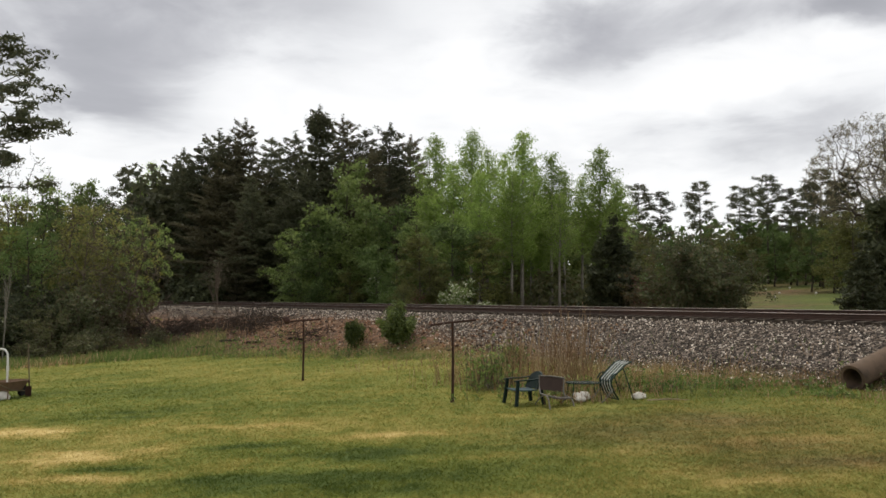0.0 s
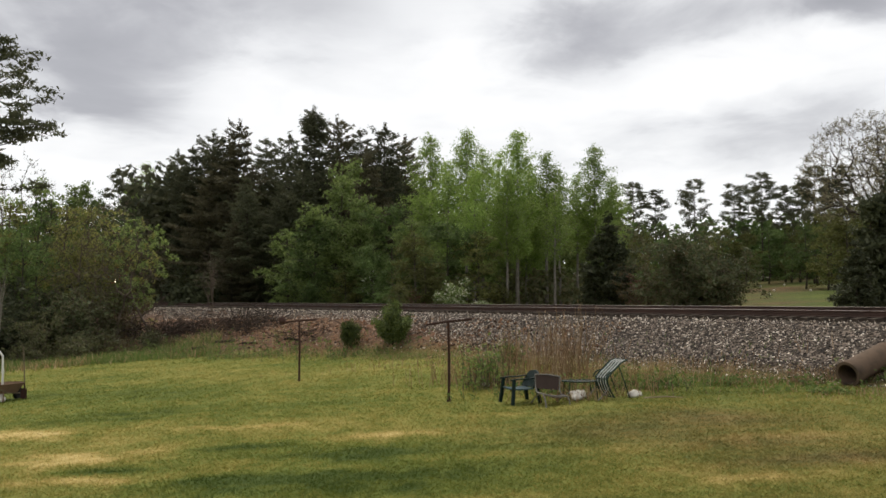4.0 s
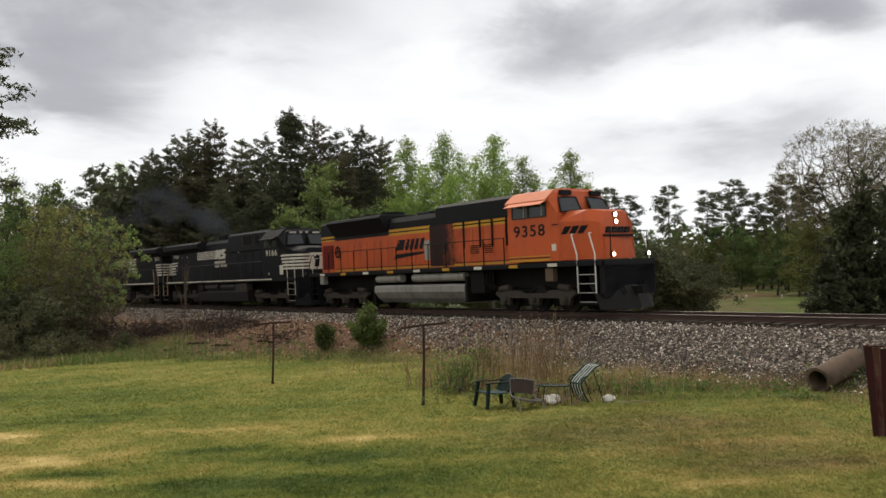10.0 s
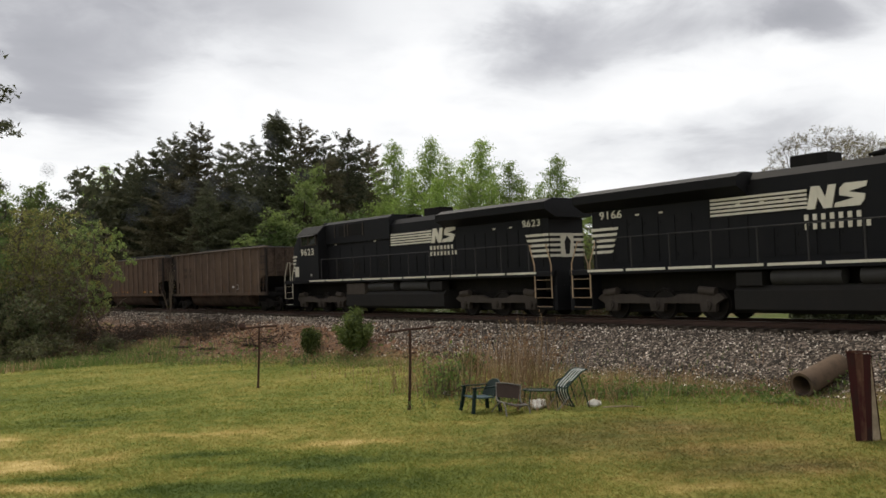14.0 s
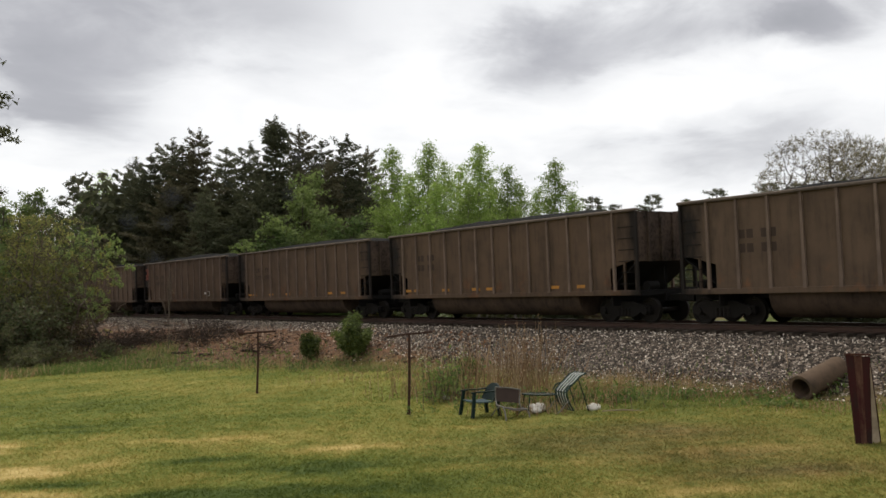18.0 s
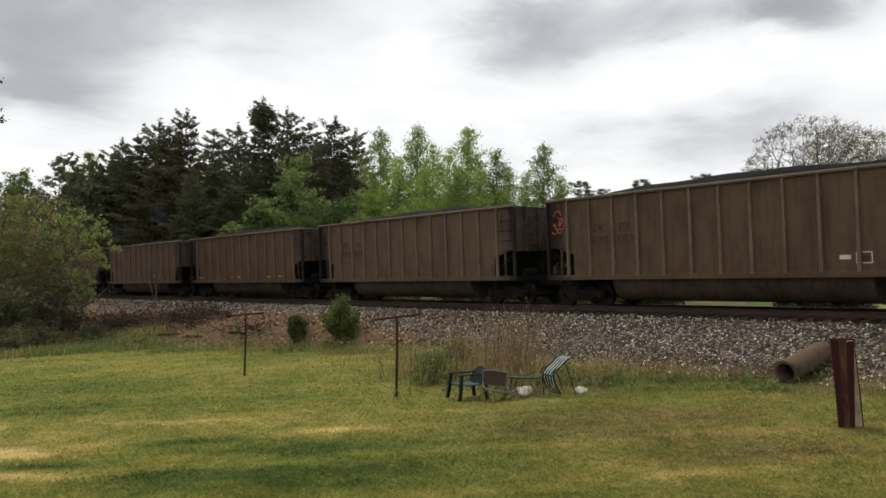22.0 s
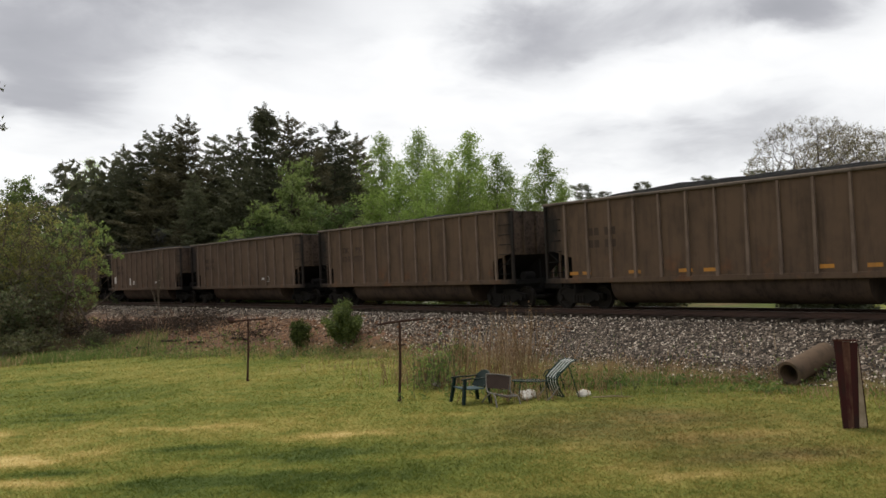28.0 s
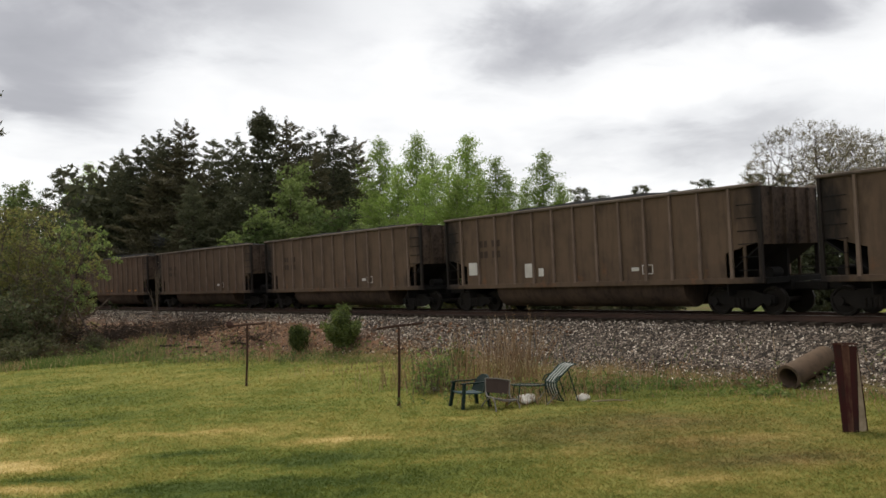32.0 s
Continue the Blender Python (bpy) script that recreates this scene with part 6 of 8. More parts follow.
def truck_two(parent, x, wheel, r=0.42, base=1.78):
    """A two-axle freight truck."""
    b = Mesher()
    b.box(x - 0.22, x + 0.22, -1.05, 1.05, 0.42, 0.72, 0.04)
    part("bolster", b, TRUCK_IRON, parent)
    for side in (-1, 1):
        b = Mesher()
        y0, y1 = sorted((side * 0.93, side * 1.07))
        h = base / 2
        b.prism([(x - h - 0.2, 0.36), (x - h - 0.2, 0.56), (x - h + 0.15, 0.62), (x - 0.38, 0.74), (x + 0.38, 0.74), (x + h - 0.15, 0.62), (x + h + 0.2, 0.56),
                 (x + h + 0.2, 0.36), (x + h - 0.16, 0.38), (x + 0.42, 0.22), (x - 0.42, 0.22), (x - h + 0.16, 0.38)], y0, y1, "y")
        for k in (-1, 1):
            b.cyl((x + k * h, side * 1.0, 0.43), (x + k * h, side * 1.14, 0.43), 0.13, 12)
        for k in range(4):
            b.cyl((x - 0.21 + 0.14 * k, side * 1.08, 0.26), (x - 0.21 + 0.14 * k, side * 1.08, 0.52), 0.055, 8)
        part("side_frame", b, TRUCK_IRON, parent)
    for k in (-1, 1):
        part("wheelset", wheel, None, parent, at=pose(x + k * base / 2, 0, r))


def coupler(parent, x, way, mat=None):
    b = Mesher()
    b.box(min(x - way * 0.6, x), max(x - way * 0.6, x), -0.09, 0.09, 0.72, 0.95, 0.02)
    b.box(min(x - way * 0.05, x + way * 0.2), max(x - way * 0.05, x + way * 0.2), -0.17, 0.13, 0.69, 0.99, 0.04)
    part("coupler", b, mat or TRUCK_IRON, parent)


def text_part(name, words, height, mat, parent, m, wide=1.0):
    cu = bpy.data.curves.new(name, "FONT")
    cu.body, cu.size, cu.align_x, cu.align_y, cu.extrude = words, height / 0.7, "CENTER", "CENTER", 0.004
    cu.offset = 0.022 * height
    tmp = new(name, cu)
    dg = bpy.context.evaluated_depsgraph_get()
    me = bpy.data.meshes.new_from_object(tmp.evaluated_get(dg))
    bpy.data.objects.remove(tmp)
    me.materials.append(mat)
    return part(name, me, None, parent, at=m @ Matrix.Diagonal((wide, 1, 1, 1)))


def side_text(name, words, x, y, z, height, mat, parent, wide=1.0):
    """Lettering on a flank: on the lawn side (y below 0) it reads along +x, on the other along -x."""
    m = pose(x, y, z, 90, 0, 0) if y < 0 else pose(x, y, z, 90, 0, 180)
    step = height * wide * 0.86
    for i, letter in enumerate(words):
        text_part(name, letter, height, mat, parent, m @ Matrix.Translation(((i - (len(words) - 1) / 2) * step, 0, 0)), wide)


def gondola(seed, body_mat, marks):
    rnd = random.Random(seed)
    car = thing("coal_gondola", marks["label"], "freight car", pose(0, 0, -80), "coal cars of the train")
    L, top, sill, w = 7.235, 3.76, 1.06, 1.52
    cut = 1.25
    for side in (-1, 1):
        b = Mesher()
        y0, y1 = sorted((side * w, side * (w - 0.035)))
        b.prism([(-L, 2.12), (-L + 0.25, 2.14), (-L + cut, 1.86), (-L + cut, sill), (L - cut, sill), (L - cut, 1.86), (L - 0.25, 2.14), (L, 2.12), (L, top), (-L, top)], y0, y1, "y")
        part("side_sheet", b, body_mat, car)
        b = Mesher()
        y0, y1 = sorted((side * (w - 0.06), side * (w + 0.1)))
        b.box(-L - 0.02, L + 0.02, y0, y1, top, top + 0.1, 0.025)
        part("top_chord", b, RIM_GREY, car, "lighter top rail")
        b = Mesher()
        y0, y1 = sorted((side * (w - 0.05), side * (w + 0.07)))
        b.box(-L, L, y0, y1, sill - 0.1, sill + 0.08, 0.015)
        part("side_sill", b, body_mat, car)
        for k in range(14):
            b = Mesher()
            x = -L + 0.06 if k == 0 else -L + 1.03 * k if k < 13 else 0
            if k == 13:
                x = L - 1.03
            xr = x
            z0 = 1.1
            ya, yb = sorted((side * w, side * (w + 0.085)))
            b.prism([(xr - 0.055, z0), (xr + 0.055, z0), (xr + 0.035, top), (xr - 0.035, top)], ya, yb, "y")
            part("rib", b, RIB_BROWN if k else body_mat, car)
            if k == 0:
                part("rib", Mesher().prism([(L - 0.13, z0), (L, z0), (L, top), (L - 0.11, top)], ya, yb, "y"), body_mat, car)
        for x in (-L + 0.68, L - 0.62):
            b = Mesher()
            ya, yb = sorted((side * (w - 0.05), side * (w + 0.02)))
            b.box(x - 0.04, x + 0.04, ya, yb, 1.1, 2.08)
            part("end_post", b, body_mat, car)
        for x0 in (-L + 0.2, L - 0.75):
            for k in range(6):
                part("grab_iron", RUNG, None, car, at=pose(x0, side * (w - 0.02), 1.35 + 0.38 * k, 0, 0, 0) @ Matrix.Diagonal((1, side, 1, 1)))
    for e in (-1, 1):
        b = Mesher()
        x0, x1 = sorted((e * (L - 0.04), e * L))
        b.box(x0, x1, -w, w, 2.08, top)
        for y in (-1.0, -0.33, 0.33, 1.0):
            xa, xb = sorted((e * L, e * (L + 0.08)))
            b.box(xa, xb, y - 0.05, y + 0.05, 2.08, top)
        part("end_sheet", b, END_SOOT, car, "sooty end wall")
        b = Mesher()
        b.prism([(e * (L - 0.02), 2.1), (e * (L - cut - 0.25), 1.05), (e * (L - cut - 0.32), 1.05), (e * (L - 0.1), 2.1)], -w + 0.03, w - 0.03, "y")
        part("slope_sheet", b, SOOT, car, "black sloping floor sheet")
        b = Mesher()
        x0, x1 = sorted((e * (L - cut - 0.3), e * (L + 0.1)))
        b.box(x0, x1, -0.32, 0.32, 0.72, 1.02, 0.03)
        x0, x1 = sorted((e * (L - 0.12), e * (L + 0.06)))
        b.box(x0, x1, -w, w, 0.95, 1.12, 0.02)
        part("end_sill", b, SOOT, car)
        # added black triangle that stands for shade and gear under the slope sheet
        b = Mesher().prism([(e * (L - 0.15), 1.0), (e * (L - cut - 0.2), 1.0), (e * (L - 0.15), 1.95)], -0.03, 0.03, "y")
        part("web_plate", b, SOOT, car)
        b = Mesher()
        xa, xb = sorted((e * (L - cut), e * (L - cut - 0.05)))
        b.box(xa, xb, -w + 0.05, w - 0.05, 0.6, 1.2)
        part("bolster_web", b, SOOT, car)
        b = Mesher()
        x0 = e * (L - 0.25)
        b.cyl((x0, -0.9, 1.25), (x0, -0.35, 1.25), 0.16, 12)
        b.tube([(x0, 0.2, 1.1), (x0, 0.2, 2.3)], 0.03, 6)
        b.cyl((x0 + e * 0.05, 0.2, 2.2), (x0 + e * 0.1, 0.2, 2.2), 0.22, 14)
        part("brake_gear", b, SOOT, car)
        coupler(car, e * (L + 0.65), e)
        truck_two(car, e * 6.13, WHEEL)
    # the two tubs that hang between the trucks
    for yc in (-0.72, 0.72):
        b = Mesher()
        n = 10
        prof = [(yc + 0.68 * math.cos(math.pi * k / n), 1.0 - 0.77 * math.sin(math.pi * k / n)) for k in range(n + 1)]
        b.prism(prof, -4.35, 4.35, "x")
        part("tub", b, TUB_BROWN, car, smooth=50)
    # the coal load
    nx, ny = 40, 8
    b = Mesher()
    grid = []
    off = rnd.uniform(0, 50)
    for i in range(nx + 1):
        for j in range(ny + 1):
            x, y = -L + 0.06 + (2 * L - 0.12) * i / nx, -w + 0.04 + (2 * w - 0.08) * j / ny
            u, v = abs(x) / L, abs(y) / w
            z = top - 0.12 + marks.get("heap", 0.5) * (1 - v ** 2) ** 0.7 * max(0, 1 - u ** 3) ** 0.8 + 0.1 * noise.noise((x * 0.5 + off, y * 0.9, 1)) + 0.03 * noise.noise((x * 2 + off, y * 2, 1))
            grid.append((x, y, z))
    fs = [(i * (ny + 1) + j, (i + 1) * (ny + 1) + j, (i + 1) * (ny + 1) + j + 1, i * (ny + 1) + j + 1) for i in range(nx) for j in range(ny)]
    b.add(grid, fs)
    part("coal_load", b, COAL, car, "heaped black coal", smooth=True)
    # stencils and reflectors on the lawn side
    ys = -(w + 0.004)

    def mark(name, x, z, a, h, mat, label=""):
        b = Mesher().box(x - a / 2, x + a / 2, ys - 0.004, ys + 0.003, z - h / 2, z + h / 2)
        part(name, b, mat, car, label)

    for x, a in marks.get("yellow", []):
        mark("reflector", x, 1.3, a, 0.11, YELLOW_MARK)
    for x, z, a, h in marks.get("white", []):
        mark("stencil", x, z, a, h, WHITE_MARK, "white stencil panel")
    for x in marks.get("frame", []):
        for dx, dz, a, h in ((0, 0.14, 0.42, 0.025), (0, -0.14, 0.42, 0.025), (-0.2, 0, 0.025, 0.3), (0.2, 0, 0.025, 0.3), (0, -0.02, 0.28, 0.16)):
            mark("stencil_frame", x + dx, 1.48 + dz, a, h, DIM_MARK if a == 0.28 else WHITE_MARK)
    if "number" in marks:
        for half, dx in ((0, -4.75), (1, -3.65)):
            for row in range(2):
                side_text("car_mark", marks["number"][row][half], dx, ys - 0.003, 2.72 - 0.42 * row, 0.26, DIM_MARK, car, 1.15)
    for row in range(0 if "number" in marks else 2):
        for k in range(4):
            mark("stencil", -5.05 + 0.27 * k + (0.2 if k > 1 else 0), 2.72 - 0.42 * row, 0.2, 0.26, DIM_MARK)
    if marks.get("pink"):
        b = Mesher()
        for k in range(7):
            a0 = rnd.uniform(0, 6.28)
            c = (-L + 0.55 + rnd.uniform(-0.2, 0.2), ys - 0.006, 3.05 + rnd.uniform(-0.15, 0.15))
            b.tube([(c[0] + 0.28 * math.cos(a0 + q) * (0.6 + 0.1 * q), c[1], c[2] + 0.3 * math.sin(a0 + q)) for q in (0, 0.7, 1.4, 2.1, 2.9)], 0.03, 4)
        part("sprayed_scrawl", b, PINK_MARK, car, "pink sprayed scrawl")
    return car


RUNG = Mesher().tube([(0, 0, 0), (0, 0.13, 0), (0.55, 0.13, 0), (0.55, 0, 0)], 0.014, 5).data("grab_iron", TRUCK_IRON)
WHEEL = wheel_mesh(0.42)
LOCO_WHEEL = wheel_mesh(0.52)


def travelled(t):
    """How far the train has run by t, from its place at 20 s; it eases off a little."""
    u = t - 20
    return 10.805 * u - 0.005 * u * u


TRAIN = []  # things and the place of their middle along the track at 20 s


def build_cars():
    kinds = [
        gondola(1, COAL_BROWN, {"label": "dusty brown coal gondola heaped with coal, yellow reflectors low down", "yellow": [(-5.9, 0.4), (-5.3, 0.4), (-3.2, 0.5), (-1.2, 0.5), (-0.3, 0.5), (3.3, 0.45), (4.6, 0.4)], "heap": 0.5}),
        gondola(2, COAL_BROWN_B, {"label": "dusty brown coal gondola heaped with coal, small white stencil", "white": [(2.6, 1.5, 0.3, 0.12)], "frame": [3.1], "heap": 0.42}),
        gondola(3, COAL_BROWN, {"label": "dusty brown coal gondola heaped with coal, pink scrawl at one end", "pink": True, "white": [(3.7, 1.5, 0.3, 0.12)], "frame": [4.2], "number": (("DK", "PX"), ("620", "152")), "heap": 0.55}),
        gondola(4, COAL_BROWN_B, {"label": "brown coal gondola heaped with coal, white patches low down", "white": [(-5.6, 1.75, 0.5, 0.5), (-2.35, 1.6, 0.5, 0.52), (-1.75, 1.52, 0.25, 0.3), (2.6, 1.5, 0.3, 0.12)], "frame": [3.1], "heap": 0.45}),
        gondola(5, COAL_BROWN, {"label": "dusty brown coal gondola heaped with coal, dark stencilled marks", "number": (("DK", "PX"), ("620", "055")), "heap": 0.4}),
        gondola(6, COAL_BROWN_B, {"label": "dusty brown coal gondola heaped with coal, dark stencilled marks", "number": (("DK", "PX"), ("620", "069")), "heap": 0.5}),
        gondola(7, COAL_BROWN, {"label": "dusty brown coal gondola heaped with coal, stencilled marks and yellow reflectors", "yellow": [(-5.9, 0.45), (-5.3, 0.45), (-3.2, 0.5), (-1.2, 0.5), (3.3, 0.45), (4.6, 0.4)], "number": (("DK", "PX"), ("610", "300")), "heap": 0.5}),
    ]
    which = {2: 1, 1: 0, 0: 6, -1: 2, -2: 5, -3: 0, -4: 1, -5: 0, -6: 4, -7: 1, -8: 3, -9: 1, -10: 1, -11: 0, -12: 1}
    for k in range(2, -13, -1):
        c = copy_thing(kinds[which[k]], track_pose(16.18 * k + 7.235 - 200))
        TRAIN.append((c, 16.18 * k + 7.235))
    retire(kinds)


build_cars()

# ---- locomotives ----
ORANGE = painted("loco_orange", (0.52, 0.098, 0.03), (0.2, 0.055, 0.03), 0.5, 0.42, scale=0.5)
ORANGE_DULL = painted("loco_orange_roof", (0.6, 0.17, 0.07), (0.3, 0.1, 0.05), 0.3, 0.45)
HOOD_BLACK = painted("loco_black", (0.006, 0.006, 0.0075), (0.014, 0.0125, 0.012), 0.35, 0.6, scale=0.6)
ENGINE_BLACK = painted("loco_black_faded", (0.006, 0.006, 0.0075), (0.012, 0.011, 0.011), 0.45, 0.62, scale=0.5)
STRIPE_YELLOW = painted("loco_yellow", (0.52, 0.27, 0.03), (0.25, 0.12, 0.03), 0.35, 0.5)
DEEP_RED = painted("grille_red", (0.16, 0.018, 0.012), (0.05, 0.012, 0.01), 0.5, 0.7)
SILVER = painted("tank_silver", (0.3, 0.285, 0.26), (0.09, 0.075, 0.06), 0.6, 0.5, 0.1)
TANK_GREY = painted("tank_dark", (0.014, 0.013, 0.012), (0.022, 0.018, 0.015), 0.5, 0.7)
TANK_LIGHT = painted("tank_faded", (0.04, 0.038, 0.036), (0.018, 0.016, 0.015), 0.5, 0.6)
FRAME_GREY = painted("truck_frame", (0.058, 0.047, 0.039), (0.018, 0.015, 0.013), 0.5, 0.8)
OFF_WHITE = painted("stripe_white", (0.62, 0.58, 0.48), (0.3, 0.24, 0.18), 0.35, 0.6)
RAIL_WHITE = painted("handrail_white", (0.66, 0.64, 0.6), (0.35, 0.3, 0.25), 0.3, 0.5)
RAIL_PALE = painted("handrail_pale", (0.52, 0.47, 0.38), (0.25, 0.2, 0.15), 0.5, 0.6)
RAIL_TAN = painted("handrail_tan", (0.42, 0.3, 0.19), (0.2, 0.13, 0.08), 0.4, 0.6)


def burnt_paint():
    """Orange paint scorched black round the middle of the hood, ragged and streaked at the edge of the burn."""
    mat = painted("burnt_orange", (0.5, 0.095, 0.03), (0.14, 0.04, 0.022), 0.6, 0.55, scale=0.9)
    nt, bsdf = mat.node_tree, mat.node_tree.nodes["Principled BSDF"]
    base = bsdf.inputs["Base Color"].links[0].from_socket
    tc, sep = nt.nodes.new("ShaderNodeTexCoord"), nt.nodes.new("ShaderNodeSeparateXYZ")
    nt.links.new(tc.outputs["Object"], sep.inputs[0])
    n = noise_node(nt, 1.7, 7, 0.7, stretch=(1, 1, 0.5))
    off, wide, edge = (nt.nodes.new("ShaderNodeMath") for _ in range(3))
    off.operation, wide.operation, edge.operation = "SUBTRACT", "ABSOLUTE", "MULTIPLY_ADD"
    nt.links.new(sep.outputs[0], off.inputs[0])
    off.inputs[1].default_value = 0.55
    nt.links.new(off.outputs[0], wide.inputs[0])
    nt.links.new(n.outputs[0], edge.inputs[0])
    edge.inputs[1].default_value = 3.4
    nt.links.new(wide.outputs[0], edge.inputs[2])
    r = ramp_node(nt, [(0.0, (1, 1, 1)), (0.55, (0.95, 0.95, 0.95)), (0.68, (0.45, 0.45, 0.45)), (0.8, (0, 0, 0))])
    k = nt.nodes.new("ShaderNodeMath")
    k.operation = "DIVIDE"
    nt.links.new(edge.outputs[0], k.inputs[0])
    k.inputs[1].default_value = 4.4
    nt.links.new(k.outputs[0], r.inputs[0])
    nt.links.new(mix_node(nt, r.outputs[0], base, (0.011, 0.009, 0.009)), bsdf.inputs["Base Color"])
    return mat


BURNT = burnt_paint()
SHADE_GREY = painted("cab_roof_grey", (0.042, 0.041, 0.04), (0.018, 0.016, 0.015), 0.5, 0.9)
SAND_BROWN = painted("dusty_box", (0.13, 0.09, 0.06), (0.05, 0.036, 0.026), 0.5, 0.8)
# lighter than the loco black: the rail's reflected light is put into its colour
RAIL_SHEEN = painted("handrail_sheen", (0.035, 0.033, 0.032), (0.014, 0.013, 0.012), 0.5, 0.5)
PRIMER = painted("grey_door", (0.34, 0.33, 0.31), (0.12, 0.1, 0.08), 0.4, 0.6)
GLASS, _nt, _b = material("cab_glass", 0.06)
_b.inputs["Base Color"].default_value = (0.02, 0.023, 0.024, 1)
_b.inputs["Specular IOR Level"].default_value = 0.3
LAMP, _nt, _b = material("lit_lamp", 0.2)
_b.inputs["Base Color"].default_value = (1, 0.95, 0.85, 1)
_b.inputs["Emission Color"].default_value, _b.inputs["Emission Strength"].default_value = (1, 0.8, 0.52, 1), 9.0


def truck_three(parent, x, gap, wheel, r=0.52):
    for side in (-1, 1):
        y0, y1 = sorted((side * 0.98, side * 1.16))
        b = Mesher()
        up = [(x - gap - 0.6, 0.72), (x - gap - 0.45, 0.86), (x - 0.9, 0.86), (x - 0.55, 0.74), (x + 0.55, 0.74), (x + 0.9, 0.86), (x + gap + 0.45, 0.86), (x + gap + 0.6, 0.72)]
        low = []
        for k in (1, 0, -1):
            c = x + k * gap
            low += [(c + 0.3, 0.56), (c + 0.26, 0.3), (c - 0.26, 0.3), (c - 0.3, 0.56)]
        b.prism(up + low, y0, y1, "y")
        part("side_frame", b, FRAME_GREY, parent)
        for k in (-1, 0, 1):
            b = Mesher()
            b.cyl((x + k * gap, side * 1.1, 0.5), (x + k * gap, side * 1.24, 0.5), 0.15, 14)
            b.cyl((x + k * gap, side * 1.2, 0.5), (x + k * gap, side * 1.27, 0.5), 0.09, 10)
            part("journal_box", b, FRAME_GREY, parent)
        for k in (-1, 1):
            b = Mesher()
            b.cyl((x + k * (gap + 0.28), side * 1.12, 0.92), (x + k * (gap - 0.3), side * 1.12, 0.98), 0.13, 12)
            part("brake_cylinder", b, FRAME_GREY, parent)
    b = Mesher().box(x - gap - 0.35, x + gap + 0.35, -0.62, 0.62, 0.22, 0.95, 0.05)
    part("truck_frame", b, TRUCK_IRON, parent)
    for k in (-1, 0, 1):
        part("wheelset", wheel, None, parent, at=pose(x + k * gap, 0, r))


def handrail(parent, x0, x1, y, z, mat, step=1.5, h=1.05):
    b = Mesher().tube([(x0, y, z + h), (x1, y, z + h)], 0.022, 6)
    part("handrail", b, mat, parent)
    post = Mesher().cyl((0, 0, 0), (0, 0, h), 0.028, 6).data("rail_post", mat)
    n = max(1, round((x1 - x0) / step))
    for i in range(n + 1):
        part("rail_post", post, None, parent, at=pose(x0 + (x1 - x0) * i / n, y, z))


def step_well(parent, x, way, side, rails, mat, top=1.75):
    """Corner steps and their two bent grab rails."""
    y = side * 1.42
    b = Mesher()
    b.box(x - 0.42, x + 0.42, min(y, y - side * 0.5), max(y, y - side * 0.5), 0.34, 0.4)
    for xx in (x - 0.44, x + 0.42):
        b.box(xx, xx + 0.025, min(y, y - side * 0.5), max(y, y - side * 0.5), 0.34, top)
    part("step_well", b, mat, parent)
    for k in range(4):
        z = 0.42 + 0.33 * k
        y0, y1 = sorted((y + side * 0.03, y - side * 0.25))
        part("step", Mesher().box(x - 0.4, x + 0.4, y0, y1, z, z + 0.03), mat, parent)
        part("step_edge", Mesher().box(x - 0.4, x + 0.4, *sorted((y + side * 0.03, y + side * 0.045)), z + 0.008, z + 0.024), rails, parent)
    for xx, dx in ((x - 0.44, 0.0), (x + 0.44, 0.0)):
        b = Mesher().tube([(xx, y + side * 0.06, 0.75), (xx, y + side * 0.06, top + 0.25), (xx + way * 0.28, y + side * 0.02, top + 1.02), (xx + way * 0.32, y - side * 0.12, top + 1.02)], 0.024, 6)
        part("grab_rail", b, rails, parent)


def doors(parent, x0, x1, n, y, z0, z1, mat, name="hood_door"):
    w = (x1 - x0) / n
    for k in range(n):
        ya, yb = sorted((y, y + math.copysign(0.022, y)))
        b = Mesher().box(x0 + w * k + 0.025, x0 + w * (k + 1) - 0.025, ya, yb, z0, z1)
        for zz in (z0 + 0.2, z1 - 0.2):
            yc, yd = sorted((y, y + math.copysign(0.04, y)))
            b.box(x0 + w * k + 0.03, x0 + w * k + 0.09, yc, yd, zz - 0.06, zz + 0.06)
        part(name, b, mat, parent)


def louvres(parent, x0, x1, y, z0, z1, n, mat, name="louvre"):
    for k in range(n):
        z = z0 + (z1 - z0) * (k + 0.5) / n
        ya, yb = sorted((y, y + math.copysign(0.035, y)))
        h = (z1 - z0) / n * 0.35
        part(name, Mesher().prism([(ya, z - h), (yb, z - h if y < 0 else z - h), (yb, z), (ya, z + h)], x0, x1, "x"), mat, parent)


def fan(parent, x, z, mat, r=0.62):
    b = Mesher().cyl((x, 0, z), (x, 0, z + 0.16), r, 20)
    b.box(x - 0.02, x + 0.02, -r * 0.95, r * 0.95, z + 0.16, z + 0.19)
    part("roof_fan", b, mat, parent)


